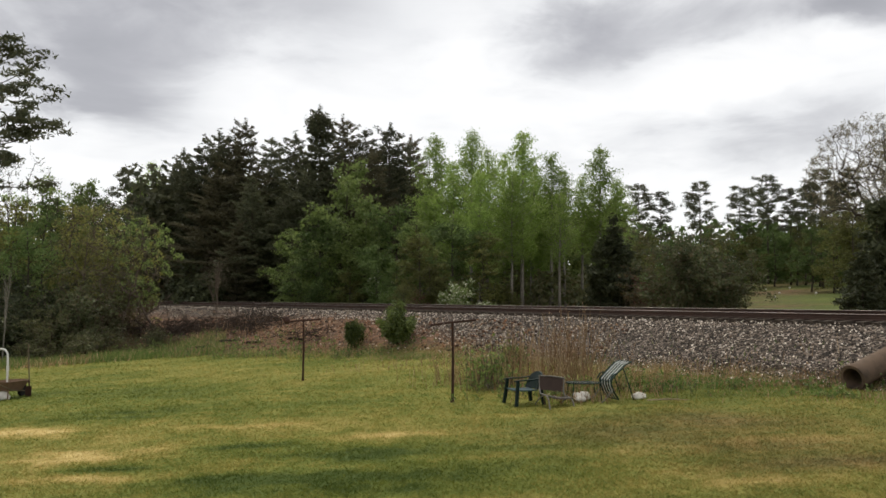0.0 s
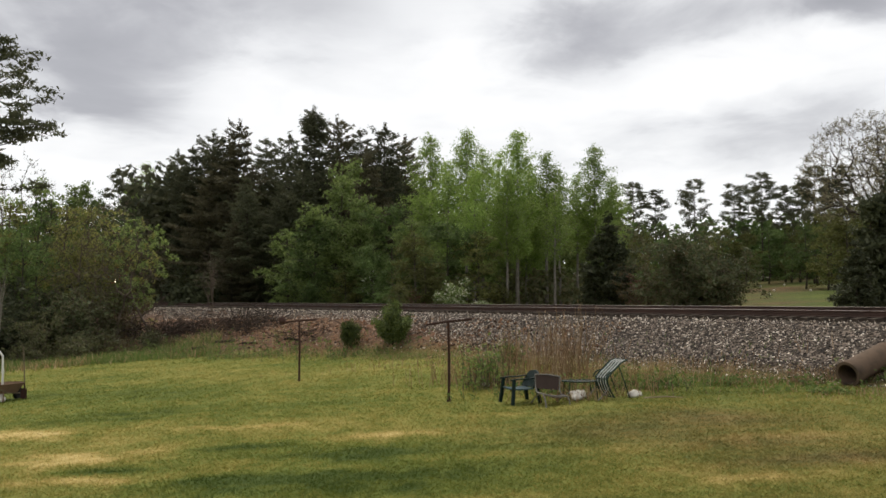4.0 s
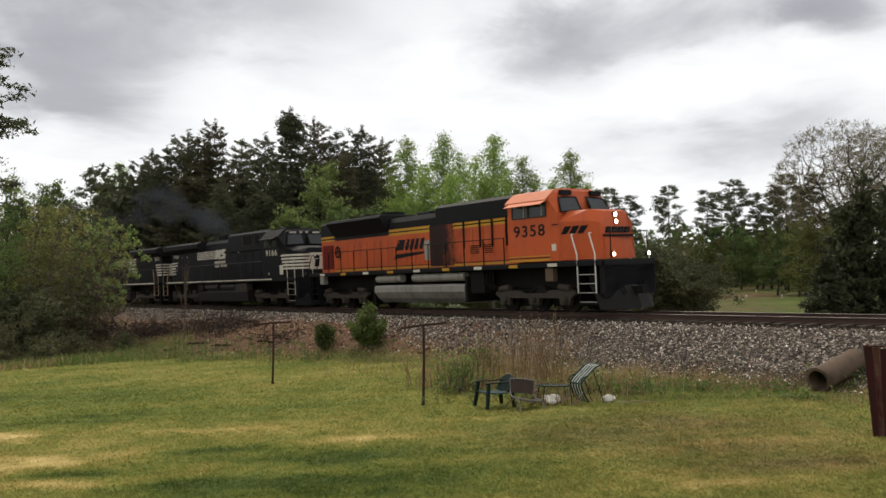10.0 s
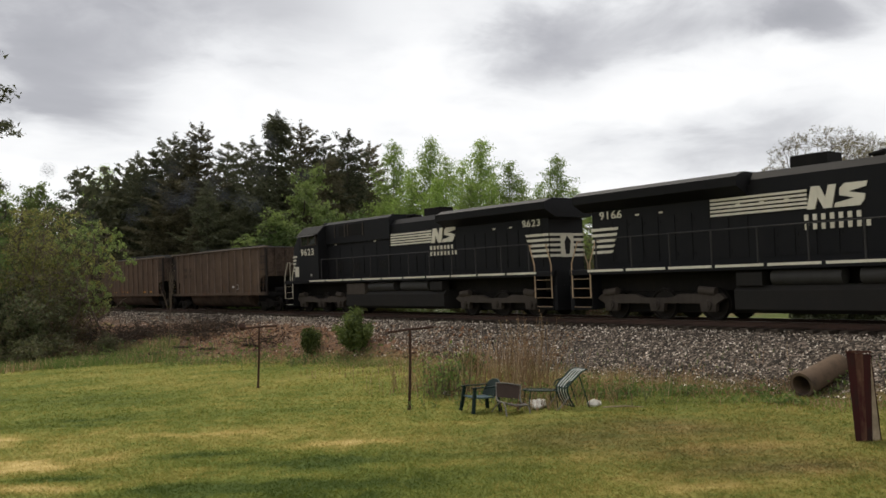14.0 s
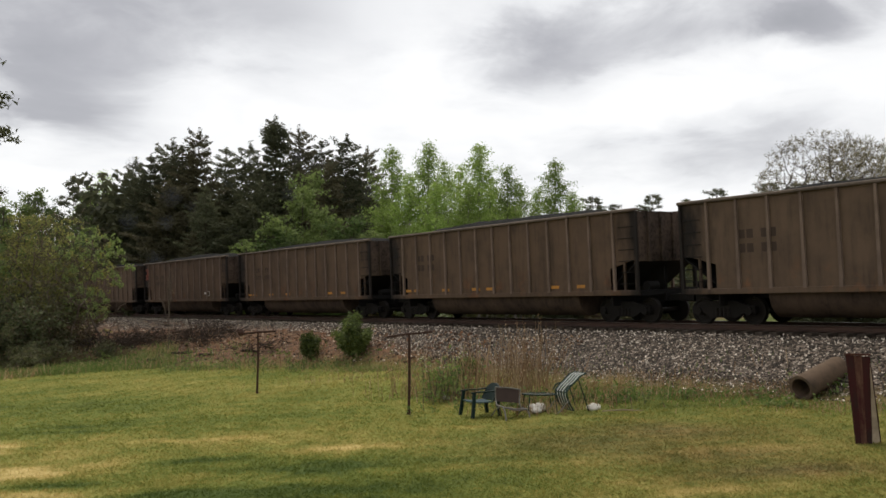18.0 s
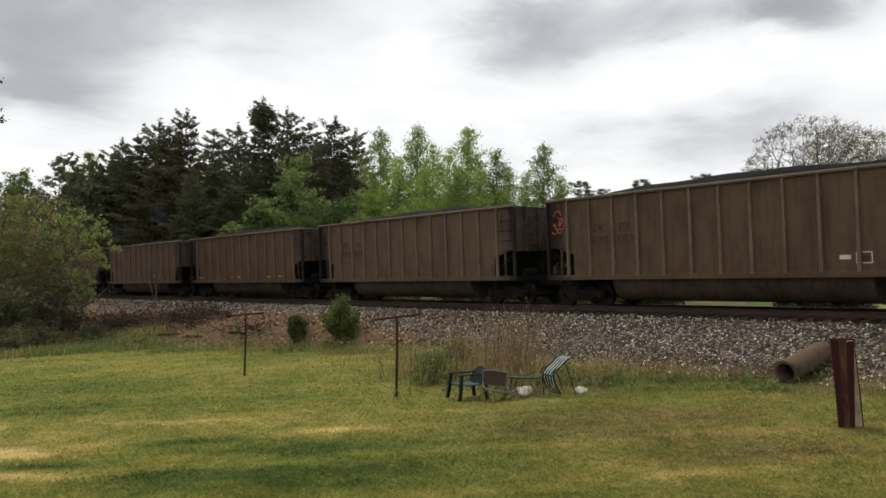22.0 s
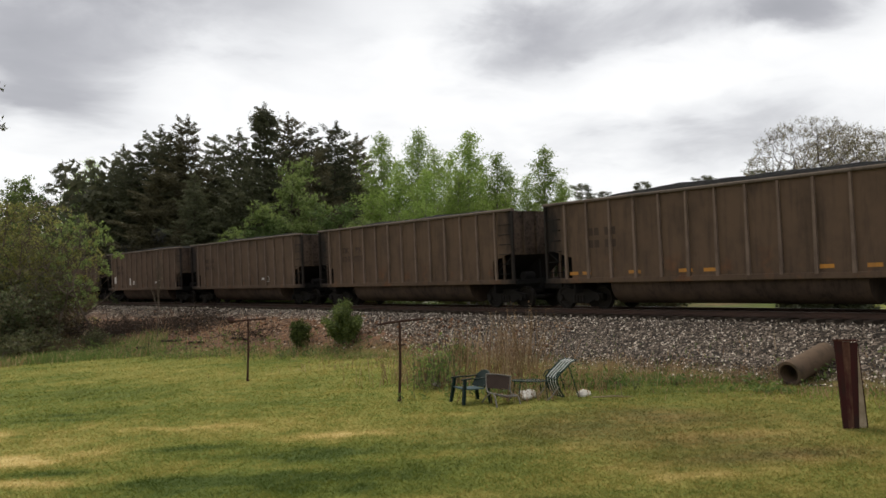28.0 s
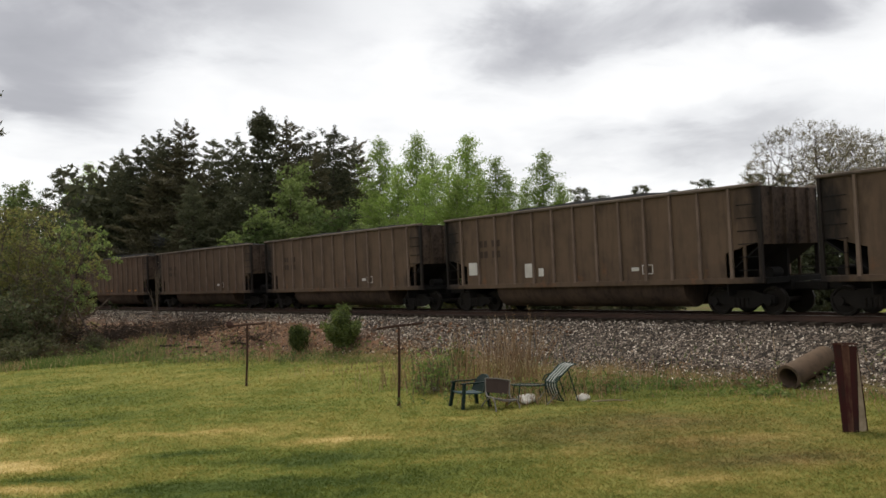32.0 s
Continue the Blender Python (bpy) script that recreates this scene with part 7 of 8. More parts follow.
def window(parent, pts, axis_off, mat_frame, thick=0.03):
    """A pane in a frame from four corners; axis_off lifts it off the wall."""
    p = [Vector(q) for q in pts]
    c = sum(p, Vector()) / 4
    n = (p[1] - p[0]).cross(p[3] - p[0]).normalized()
    if n.dot(Vector(axis_off)) < 0:
        n = -n
    b = Mesher()
    outer, inner = [q + (q - c).normalized() * 0.05 for q in p], [q - (q - c).normalized() * 0.02 for q in p]
    for i in range(4):
        j = (i + 1) % 4
        ring = [outer[i], outer[j], inner[j], inner[i]]
        b.add([q for q in ring] + [q + n * thick for q in ring], [(0, 1, 2, 3), (4, 5, 6, 7), (0, 1, 5, 4), (1, 2, 6, 5), (2, 3, 7, 6), (3, 0, 4, 7)])
    w = part("window", b, mat_frame, parent)
    g = Mesher()
    g.add([q + n * 0.004 for q in p] + [q + n * 0.012 for q in p], [(0, 1, 2, 3), (4, 5, 6, 7), (0, 1, 5, 4), (1, 2, 6, 5), (2, 3, 7, 6), (3, 0, 4, 7)])
    part("pane", g, GLASS, w, "dark window glass")


def plow(parent, x, mat):
    b = Mesher()
    rings = []
    for y, dx in ((-1.45, -0.5), (-0.8, -0.1), (0.0, 0.12), (0.8, -0.1), (1.45, -0.5)):
        rings.append([(x + dx - 0.25, y, 1.0), (x + dx + 0.02, y, 0.62), (x + dx + 0.16, y, 0.16), (x + dx + 0.1, y, 0.14), (x + dx - 0.06, y, 0.6), (x + dx - 0.33, y, 1.0)])
    part("snow_plow", b.loft(rings), mat, parent)


def lamp(parent, x, y, z, r, name, label):
    b = Mesher().cyl((x - 0.1, y, z), (x + 0.02, y, z), r * 1.35, 14)
    h = part(name, b, HOOD_BLACK, parent)
    part("lens", Mesher().cyl((x + 0.02, y, z), (x + 0.035, y, z), r, 14), LAMP, h, label)


def underframe(loco, length, deck, mat, tank, tank_mat, prof):
    b = Mesher().box(-length, length, -1.5, 1.5, deck - 0.2, deck, 0.02)
    part("deck", b, mat, loco)
    b = Mesher().box(-length + 0.4, length - 0.4, -0.62, 0.62, 0.95, deck - 0.2)
    part("underframe", b, TRUCK_IRON, loco)
    part("fuel_tank", Mesher().prism(prof, tank[0], tank[1], "x"), tank_mat, loco)
    for e in (-1, 1):
        coupler(loco, e * (length + 0.55), e)
        b = Mesher().box(min(e * (length - 0.1), e * (length + 0.05)), max(e * (length - 0.1), e * (length + 0.05)), -1.35, 1.35, 0.62, deck)
        part("end_plate", b, mat, loco)
        for y in (-0.7, -0.5, 0.5, 0.7):
            b = Mesher().tube([(e * (length + 0.05), y, 1.1), (e * (length + 0.2), y, 0.85), (e * (length + 0.22), y * 0.7, 0.6)], 0.025, 6)
            part("air_hose", b, SOOT, loco)


def loco_orange():
    loco = thing("diesel_locomotive", "orange and black six-axle diesel locomotive leading the train", "locomotive", pose(0, 0, -80), "locomotives of the train")
    L = 10.75
    underframe(loco, L, 1.93, HOOD_BLACK, (-4.2, 2.9), SILVER, [(-1.42, 0.86), (-1.42, 1.1), (-1.34, 1.18), (1.34, 1.18), (1.42, 1.1), (1.42, 0.86), (1.2, 0.56), (0.9, 0.34), (-0.9, 0.34), (-1.2, 0.56)])
    for side in (-1, 1):
        for x0, x1 in ((-4.15, -2.0), (-1.05, 2.8)):
            b = Mesher().cyl((x0, side * 1.2, 1.5), (x1, side * 1.2, 1.5), 0.19, 16)
            part("air_tank", b, SILVER, loco, smooth=40)
    # black sheets added over the bright silver tank ends, standing for shade there
    for x0, x1 in ((2.91, 3.05), (-4.35, -4.21)):
        part("tank_end", Mesher().box(x0, x1, -1.38, 1.38, 0.4, 1.5, 0.04), SOOT, loco, "black sheet added to stand for shade on the fuel tank end")
    for side in (-1, 1):
        part("equipment_box", Mesher().box(3.2, 4.1, *sorted((side * 0.7, side * 1.3)), 0.75, 1.7, 0.04), SOOT, loco)
        for k in range(3):
            part("air_hose", Mesher().tube([(4.2 + 0.18 * k, side * 1.2, 1.72), (4.25 + 0.2 * k, side * 1.3, 1.2), (4.5 + 0.2 * k, side * 1.2, 0.9)], 0.035, 6), SOOT, loco)
    truck_three(loco, 6.9, 1.7, LOCO_WHEEL)
    truck_three(loco, -7.55, 1.7, LOCO_WHEEL)
    # rear radiator section
    w = 0.98
    part("rear_hood", Mesher().prism([(-w, 1.93), (-w, 3.62), (w, 3.62), (w, 1.93)], -10.15, -3.4, "x"), ORANGE, loco)
    part("radiator_housing", Mesher().prism([(-w - 0.004, 3.62), (-w - 0.004, 3.78), (-1.5, 4.5), (-1.42, 4.6), (1.42, 4.6), (1.5, 4.5), (w + 0.004, 3.78), (w + 0.004, 3.62)], -8.7, -3.45, "x"), HOOD_BLACK, loco, "flared black radiator wings")
    part("rear_cap", Mesher().prism([(-w, 3.62), (-w, 4.5), (-0.8, 4.68), (0.8, 4.68), (w, 4.5), (w, 3.62)], -10.15, -8.7, "x"), HOOD_BLACK, loco)
    part("radiator_roof", Mesher().prism([(-1.43, 4.6), (-1.25, 4.66), (1.25, 4.66), (1.43, 4.6)], -8.65, -3.5, "x"), SHADE_GREY, loco, "grey radiator grille")
    for x in (-7.6, -6.0, -4.5):
        fan(loco, x, 4.66, HOOD_BLACK)
    # engine hood
    part("engine_hood", Mesher().prism([(-w, 1.93), (-w, 3.62), (w, 3.62), (w, 1.93)], -3.4, 6.0, "x"), ORANGE, loco)
    part("hood_top", Mesher().prism([(-w, 3.62), (-w, 4.2), (-0.8, 4.42), (0.8, 4.42), (w, 4.2), (w, 3.62)], -3.4, 0.5, "x"), HOOD_BLACK, loco)
    part("hood_cap", Mesher().prism([(-0.9, 4.3), (-0.8, 4.44), (0.8, 4.44), (0.9, 4.3)], -3.0, 0.3, "x"), SHADE_GREY, loco)
    part("brake_hood", Mesher().prism([(-w - 0.03, 3.85), (-w - 0.03, 4.6), (-0.8, 4.74), (0.8, 4.74), (w + 0.03, 4.6), (w + 0.03, 3.85)], 0.5, 6.0, "x"), HOOD_BLACK, loco, "tall black hood behind the cab")
    part("exhaust_box", Mesher().box(-1.9, -0.9, -0.3, 0.3, 4.42, 4.62, 0.03), HOOD_BLACK, loco)
    for side in (-1, 1):
        y = side * w
        for x0, x1, z0, z1, mat, nm in ((-10.15, -8.7, 3.62, 3.7, STRIPE_YELLOW, "stripe"), (-10.15, -8.7, 3.78, 3.88, STRIPE_YELLOW, "stripe"), (-3.4, 0.0, 3.58, 3.7, STRIPE_YELLOW, "stripe"),
                                        (-3.4, 0.0, 3.76, 3.88, STRIPE_YELLOW, "stripe"), (1.72, 6.0, 3.6, 3.7, STRIPE_YELLOW, "stripe"), (1.72, 6.0, 3.75, 3.85, STRIPE_YELLOW, "stripe"),
                                        (-8.7, 8.5, 1.97, 2.05, STRIPE_YELLOW, "stripe"), (-8.7, 8.5, 2.08, 2.11, HOOD_BLACK, "stripe")):
            ya, yb = sorted((y, y + side * 0.012))
            part(nm, Mesher().box(x0, min(x1, 6.0), ya, yb, z0, z1), mat, loco)
        doors(loco, -8.0, -3.5, 7, y, 2.2, 3.4, ORANGE)
        doors(loco, -3.3, -0.5, 4, y, 2.2, 3.45, ORANGE)
        doors(loco, 2.4, 5.9, 5, y, 2.3, 3.5, ORANGE)
        # grille, its handwheel, patched doors and the dark scorched panel
        part("rear_grille", Mesher().box(-10.0, -8.85, *sorted((y, y + side * 0.02)), 2.1, 3.4), DEEP_RED, loco, "dark red louvred grille")
        louvres(loco, -9.95, -8.9, y + side * 0.02, 2.15, 3.35, 8, DEEP_RED)
        b = Mesher()
        b.tube([(-8.35 + 0.24 * math.cos(a), y + side * 0.05, 3.0 + 0.3 * math.sin(a)) for a in [2 * math.pi * k / 12 for k in range(13)]], 0.035, 6)
        for a in (0.5, 1.55, 2.6):
            b.tube([(-8.35 + 0.24 * math.cos(a), y + side * 0.05, 3.0 + 0.3 * math.sin(a)), (-8.35 - 0.24 * math.cos(a), y + side * 0.05, 3.0 - 0.3 * math.sin(a))], 0.02, 5)
        part("handwheel", b, HOOD_BLACK, loco)
        part("grey_panel", Mesher().box(-0.45, -0.08, *sorted((y, y + side * 0.035)), 2.3, 3.2, 0.01), PRIMER, loco, "bare grey replacement door")
        part("scorched_panel", Mesher().box(-0.02, 1.7, *sorted((y, y + side * 0.03)), 2.0, 3.84), BURNT, loco, "panel burnt black, ragged along its edge")
        part("scorched_panel", Mesher().box(1.71, 2.9, *sorted((y, y + side * 0.026)), 2.12, 3.58), BURNT, loco, "orange panel burnt black in patches")
        for x0 in (2.9, 3.8):
            for k in range(5):
                part("vent_slot", Mesher().box(x0, x0 + 0.6, *sorted((y + side * 0.02, y + side * 0.034)), 2.45 + 0.08 * k, 2.49 + 0.08 * k), HOOD_BLACK, loco)
        for x in (2.5, 3.6, 4.4, 5.3, 5.85):
            part("conduit", Mesher().box(x - 0.04, x + 0.04, *sorted((y + side * 0.02, y + side * 0.07)), 2.7, 3.9), HOOD_BLACK, loco)
        # road emblem as plain dark slanted shapes over a long bar
        yl = y + side * 0.026
        ya, yb = sorted((yl, yl + side * 0.01))
        for x0, wd in ((-2.8, 0.62), (-2.04, 0.26), (-1.66, 0.26), (-1.28, 0.26), (-0.88, 0.28)):
            part("emblem", Mesher().prism([(x0, 2.84), (x0 + wd, 2.84), (x0 + wd + 0.2, 3.34), (x0 + 0.2, 3.34)], ya, yb, "y"), HOOD_BLACK, loco)
        part("emblem_bar", Mesher().prism([(-3.0, 2.42), (-0.5, 2.62), (-0.5, 2.72), (-2.8, 2.66)], *sorted((yl, yl + side * 0.01)), "y"), HOOD_BLACK, loco)
        handrail(loco, -8.6, 5.6, side * 1.46, 1.93, HOOD_BLACK, 1.35)
        for k in range(9):
            x = -9.5 + 2.2 * k
            part("sill_tag", Mesher().box(x, x + 0.5, *sorted((side * 1.5, side * 1.512)), 1.76, 1.88), STRIPE_YELLOW if k % 2 else OFF_WHITE, loco)
        step_well(loco, 10.05, -1, side, RAIL_WHITE, HOOD_BLACK, 1.9)
        step_well(loco, -10.35, 1, side, HOOD_BLACK, HOOD_BLACK, 1.9)
        part("sand_box", Mesher().box(7.9, 8.3, *sorted((side * 1.2, side * 1.44)), 1.2, 1.72, 0.03), SAND_BROWN, loco, "dusty brown sand box")
        part("sand_box", Mesher().box(-9.6, -9.2, *sorted((side * 1.2, side * 1.46)), 1.3, 1.74, 0.03), SILVER, loco)
    # cab: walls lean in above the windows, roof with sloping shoulders
    cw = 1.54
    prof = [(-cw, 1.97), (-cw, 4.3), (-1.2, 4.62), (-0.8, 4.7), (0.8, 4.7), (1.2, 4.62), (cw, 4.3), (cw, 1.97)]
    part("cab", Mesher().prism(prof, 6.0, 8.3, "x"), ORANGE, loco)
    part("cab_roof", Mesher().prism([(-cw - 0.1, 4.24), (-cw - 0.1, 4.3), (-1.2, 4.66), (-0.8, 4.74), (0.8, 4.74), (1.2, 4.66), (cw + 0.1, 4.3), (cw + 0.1, 4.24), (1.18, 4.6), (-1.18, 4.6)], 5.95, 8.25, "x"), ORANGE_DULL, loco, "paler orange cab roof")
    # front of the cab slopes back from the windscreen
    front = [[(8.3, p[0], p[1]) for p in prof], [(8.75, -1.5, 1.97), (8.75, -1.5, 3.72), (8.42, -1.18, 4.52), (8.4, -0.8, 4.62), (8.4, 0.8, 4.62), (8.42, 1.18, 4.52), (8.75, 1.5, 3.72), (8.75, 1.5, 1.97)]]
    part("cab_front", Mesher().loft(front), ORANGE, loco)
    nose = [[(8.75, -1.48, 1.97), (8.75, -1.48, 3.4), (8.75, -1.0, 3.82), (8.75, 1.0, 3.82), (8.75, 1.48, 3.4), (8.75, 1.48, 1.97)],
            [(9.7, -1.1, 1.97), (9.7, -1.1, 3.4), (9.7, -0.86, 3.82), (9.7, 0.86, 3.82), (9.7, 1.1, 3.4), (9.7, 1.1, 1.97)],
            [(10.35, -0.86, 1.97), (10.25, -0.86, 3.3), (10.1, -0.68, 3.74), (10.1, 0.68, 3.74), (10.25, 0.86, 3.3), (10.35, 0.86, 1.97)]]
    part("nose", Mesher().loft(nose), ORANGE, loco)
    part("anti_glare", Mesher().add([(8.78, -0.95, 3.835), (9.6, -0.8, 3.835), (9.6, 0.8, 3.835), (8.78, 0.95, 3.835), (8.78, -0.95, 3.845), (9.6, -0.8, 3.845), (9.6, 0.8, 3.845), (8.78, 0.95, 3.845)], [(0, 1, 2, 3), (4, 5, 6, 7), (0, 1, 5, 4), (1, 2, 6, 5), (2, 3, 7, 6), (3, 0, 4, 7)]), SHADE_GREY, loco)
    for side in (-1, 1):
        y = side * (cw + 0.002)
        for x0, x1 in ((6.3, 7.16), (7.24, 8.14)):
            window(loco, [(x0, y, 3.68), (x1, y, 3.68), (x1, y, 4.27), (x0, y, 4.27)], (0, side, 0), SHADE_GREY)
            part("mullion", Mesher().box(x1 - 0.22, x1 - 0.17, *sorted((y, y + side * 0.03)), 3.68, 4.25), PRIMER, loco)
        part("sunshade", Mesher().prism([(side * cw, 4.3), (side * (cw + 0.4), 4.12), (side * (cw + 0.4), 4.1), (side * cw, 4.27)], 6.2, 8.25, "x"), ORANGE_DULL, loco)
        window(loco, [(8.79, side * 1.36, 3.8), (8.79, side * 0.3, 3.86), (8.52, side * 0.3, 4.38), (8.53, side * 1.2, 4.34)], (1, 0, 0), HOOD_BLACK)
        side_text("road_number", "9358", 7.2, side * (cw + 0.008), 3.14, 0.43, HOOD_BLACK, loco, 1.25)
        for z0, z1, mat in ((1.99, 2.07, STRIPE_YELLOW), (2.1, 2.13, HOOD_BLACK), (2.16, 2.2, STRIPE_YELLOW)):
            part("stripe", Mesher().box(6.0, 8.3, *sorted((side * cw, side * (cw + 0.01))), z0, z1), mat, loco)
        part("label_plate", Mesher().box(8.4, 8.62, *sorted((side * 1.515, side * 1.535)), 2.35, 2.6), OFF_WHITE, loco)
        part("door_handle", Mesher().box(8.45, 8.75, *sorted((side * 1.515, side * 1.545)), 3.3, 3.34), HOOD_BLACK, loco)
        # nose emblem on the slanted flank
        for k in range(3):
            x0 = 8.84 + 0.3 * k
            yy = 1.48 - (x0 - 8.75) * 0.4 + 0.02
            y2 = 1.48 - (x0 + 0.36 - 8.75) * 0.4 + 0.02
            part("emblem", Mesher().add([(x0, side * yy, 2.94), (x0 + 0.2, side * (y2 + 0.06), 2.94), (x0 + 0.38, side * y2, 3.22), (x0 + 0.16, side * (yy - 0.05), 3.22)] + [(x0, side * (yy - 0.06), 2.94), (x0 + 0.2, side * (y2 - 0.05), 2.94), (x0 + 0.38, side * (y2 - 0.06), 3.22), (x0 + 0.16, side * (yy - 0.11), 3.22)],
                                           [(0, 1, 2, 3), (4, 5, 6, 7), (0, 1, 5, 4), (1, 2, 6, 5), (2, 3, 7, 6), (3, 0, 4, 7)]), HOOD_BLACK, loco)
    part("emblem_bar", Mesher().box(10.3, 10.36, -0.8, 0.8, 2.78, 2.86), HOOD_BLACK, loco)
    for k in range(4):
        y = -0.62 + 0.34 * k
        part("emblem", Mesher().prism([(y - 0.03, 2.92), (y + 0.2, 2.92), (y + 0.27, 3.14), (y + 0.04, 3.14)], 10.26, 10.335, "x"), HOOD_BLACK, loco)
    part("nose_door", Mesher().box(10.28, 10.36, -0.78, -0.2, 2.0, 2.74), ORANGE, loco)
    part("number_board", Mesher().box(8.42, 8.58, -1.1, -0.55, 4.46, 4.64), HOOD_BLACK, loco)
    part("number_board", Mesher().box(8.42, 8.58, 0.55, 1.1, 4.46, 4.64), HOOD_BLACK, loco)
    lamp(loco, 10.2, 0, 3.6, 0.08, "headlight", "lit warm headlight")
    lamp(loco, 10.22, 0, 3.33, 0.08, "headlight", "lit warm headlight")
    for y in (-0.95, 0.95):
        lamp(loco, 10.9, y, 2.12, 0.07, "ditch_light", "lit warm ditch light")
    b = Mesher().tube([(10.82, -1.0, 1.95), (10.82, -1.0, 2.95), (10.82, 1.0, 2.95), (10.82, 1.0, 1.95)], 0.022, 6)
    part("front_rail", b, HOOD_BLACK, loco)
    part("pilot", Mesher().box(10.6, 10.8, -1.4, 1.4, 0.7, 1.75, 0.03), HOOD_BLACK, loco)
    plow(loco, 11.0, TANK_GREY)
    part("horn", Mesher().cyl((5.2, 0.3, 4.8), (5.6, 0.3, 4.86), 0.05, 10, 0.11), HOOD_BLACK, loco)
    return loco


def loco_black(number, label):
    loco = thing("diesel_locomotive", label, "locomotive", pose(0, 0, -80), "locomotives of the train")
    L = 10.6
    underframe(loco, L, 1.76, ENGINE_BLACK, (-3.9, 4.1), TANK_GREY, [(-1.4, 0.4), (-1.4, 0.95), (-1.25, 1.1), (1.25, 1.1), (1.4, 0.95), (1.4, 0.4), (1.2, 0.28), (-1.2, 0.28)])
    for side in (-1, 1):
        for x0, x1 in ((-2.7, -0.6), (-0.1, 2.1)):
            part("air_tank", Mesher().cyl((x0, side * 1.16, 1.32), (x1, side * 1.16, 1.32), 0.24, 16), TANK_LIGHT, loco, smooth=40)
        part("equipment_box", Mesher().box(-3.8, -2.95, *sorted((side * 1.0, side * 1.42)), 1.08, 1.5, 0.03), TANK_GREY, loco)
        part("equipment_box", Mesher().box(2.35, 4.0, *sorted((side * 1.0, side * 1.42)), 0.95, 1.5, 0.03), FRAME_GREY, loco)
    truck_three(loco, 7.1, 1.98, LOCO_WHEEL)
    truck_three(loco, -7.0, 1.98, LOCO_WHEEL)
    w = 0.95
    part("rear_hood", Mesher().prism([(-w, 1.76), (-w, 4.1), (w, 4.1), (w, 1.76)], -9.9, -3.5, "x"), ENGINE_BLACK, loco)
    part("radiator_housing", Mesher().prism([(-w, 3.8), (-1.5, 4.08), (-1.52, 4.36), (-1.1, 4.52), (1.1, 4.52), (1.52, 4.36), (1.5, 4.08), (w, 3.8)], -10.3, -3.6, "x"), ENGINE_BLACK, loco, "flared black radiator wings")
    part("engine_hood", Mesher().prism([(-w, 1.76), (-w, 4.25), (-0.75, 4.48), (0.75, 4.48), (w, 4.25), (w, 1.76)], -3.5, 0.6, "x"), ENGINE_BLACK, loco)
    part("blower_hood", Mesher().prism([(-1.05, 3.6), (-1.05, 4.62), (-0.85, 4.76), (0.85, 4.76), (1.05, 4.62), (1.05, 3.6)], 0.6, 6.6, "x"), ENGINE_BLACK, loco)
    part("engine_hood", Mesher().prism([(-w, 1.76), (-w, 3.7), (w, 3.7), (w, 1.76)], 0.6, 6.6, "x"), ENGINE_BLACK, loco)
    part("exhaust_box", Mesher().box(-2.5, -1.35, -0.4, 0.4, 4.44, 4.86, 0.03), SOOT, loco)
    b = Mesher()
    for k in range(3):
        b.cyl((-0.3, -0.15 + 0.15 * k, 4.62 + 0.03 * k), (0.15 + 0.1 * k, -0.15 + 0.15 * k, 4.66), 0.04, 8, 0.09)
    b.box(-0.2, 0.0, -0.1, 0.1, 4.46, 4.62)
    part("horn", b, SOOT, loco)
    for side in (-1, 1):
        y = side * w
        doors(loco, -9.6, -3.6, 9, y, 1.95, 3.44, ENGINE_BLACK)
        doors(loco, -3.4, 0.5, 6, y, 1.95, 2.75, ENGINE_BLACK)
        doors(loco, 0.7, 6.4, 5, y, 1.95, 3.4, ENGINE_BLACK)
        for x in (1.0, 3.4, 5.0):
            for k in range(5):
                part("louvre", Mesher().box(x, x + 0.62, *sorted((y + side * 0.02, y + side * 0.05)), 2.2 + 0.085 * k, 2.235 + 0.085 * k), TANK_GREY, loco)
        part("intake_screen", Mesher().box(2.9, 5.2, *sorted((side * 1.05, side * 1.07)), 3.95, 4.5), SOOT, loco)
        for x in (2.9, 4.3, 4.6, 5.6):
            part("vent_post", Mesher().box(x - 0.03, x + 0.03, *sorted((side * 1.07, side * 1.09)), 3.9, 4.55), FRAME_GREY, loco)
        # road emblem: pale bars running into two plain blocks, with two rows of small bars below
        yl = y + side * 0.042
        ww = sorted((y, yl + side * 0.004))
        at = (lambda q: q) if side < 0 else (lambda q: -4.3 - q)  # the same reading direction on either flank
        for k in range(5):
            part("emblem_bar", Mesher().box(*sorted((at(-4.9), at(-1.7))), *ww, 3.24 + 0.118 * k, 3.31 + 0.118 * k), OFF_WHITE, loco)
        for shape in ([(-1.72, 3.2), (-1.48, 3.2), (-1.38, 3.52), (-1.22, 3.2), (-0.98, 3.2), (-0.84, 3.84), (-1.06, 3.84), (-1.16, 3.5), (-1.32, 3.84), (-1.56, 3.84)],
                      [(-0.92, 3.2), (-0.2, 3.2), (-0.08, 3.34), (-0.04, 3.5), (-0.5, 3.6), (-0.02, 3.7), (0.02, 3.84), (-0.6, 3.84), (-0.74, 3.72), (-0.76, 3.52), (-0.34, 3.42), (-0.88, 3.32)]):
            part("emblem", Mesher().prism([(at(q[0]), q[1]) for q in shape], *ww, "y"), OFF_WHITE, loco)
        for z in (2.98, 2.72):
            for k in range(7 if z > 2.9 else 8):
                part("lettering_bar", Mesher().box(*sorted((at(-1.8 + 0.25 * k), at(-1.69 + 0.25 * k))), *ww, z - 0.085, z + 0.085), OFF_WHITE, loco)
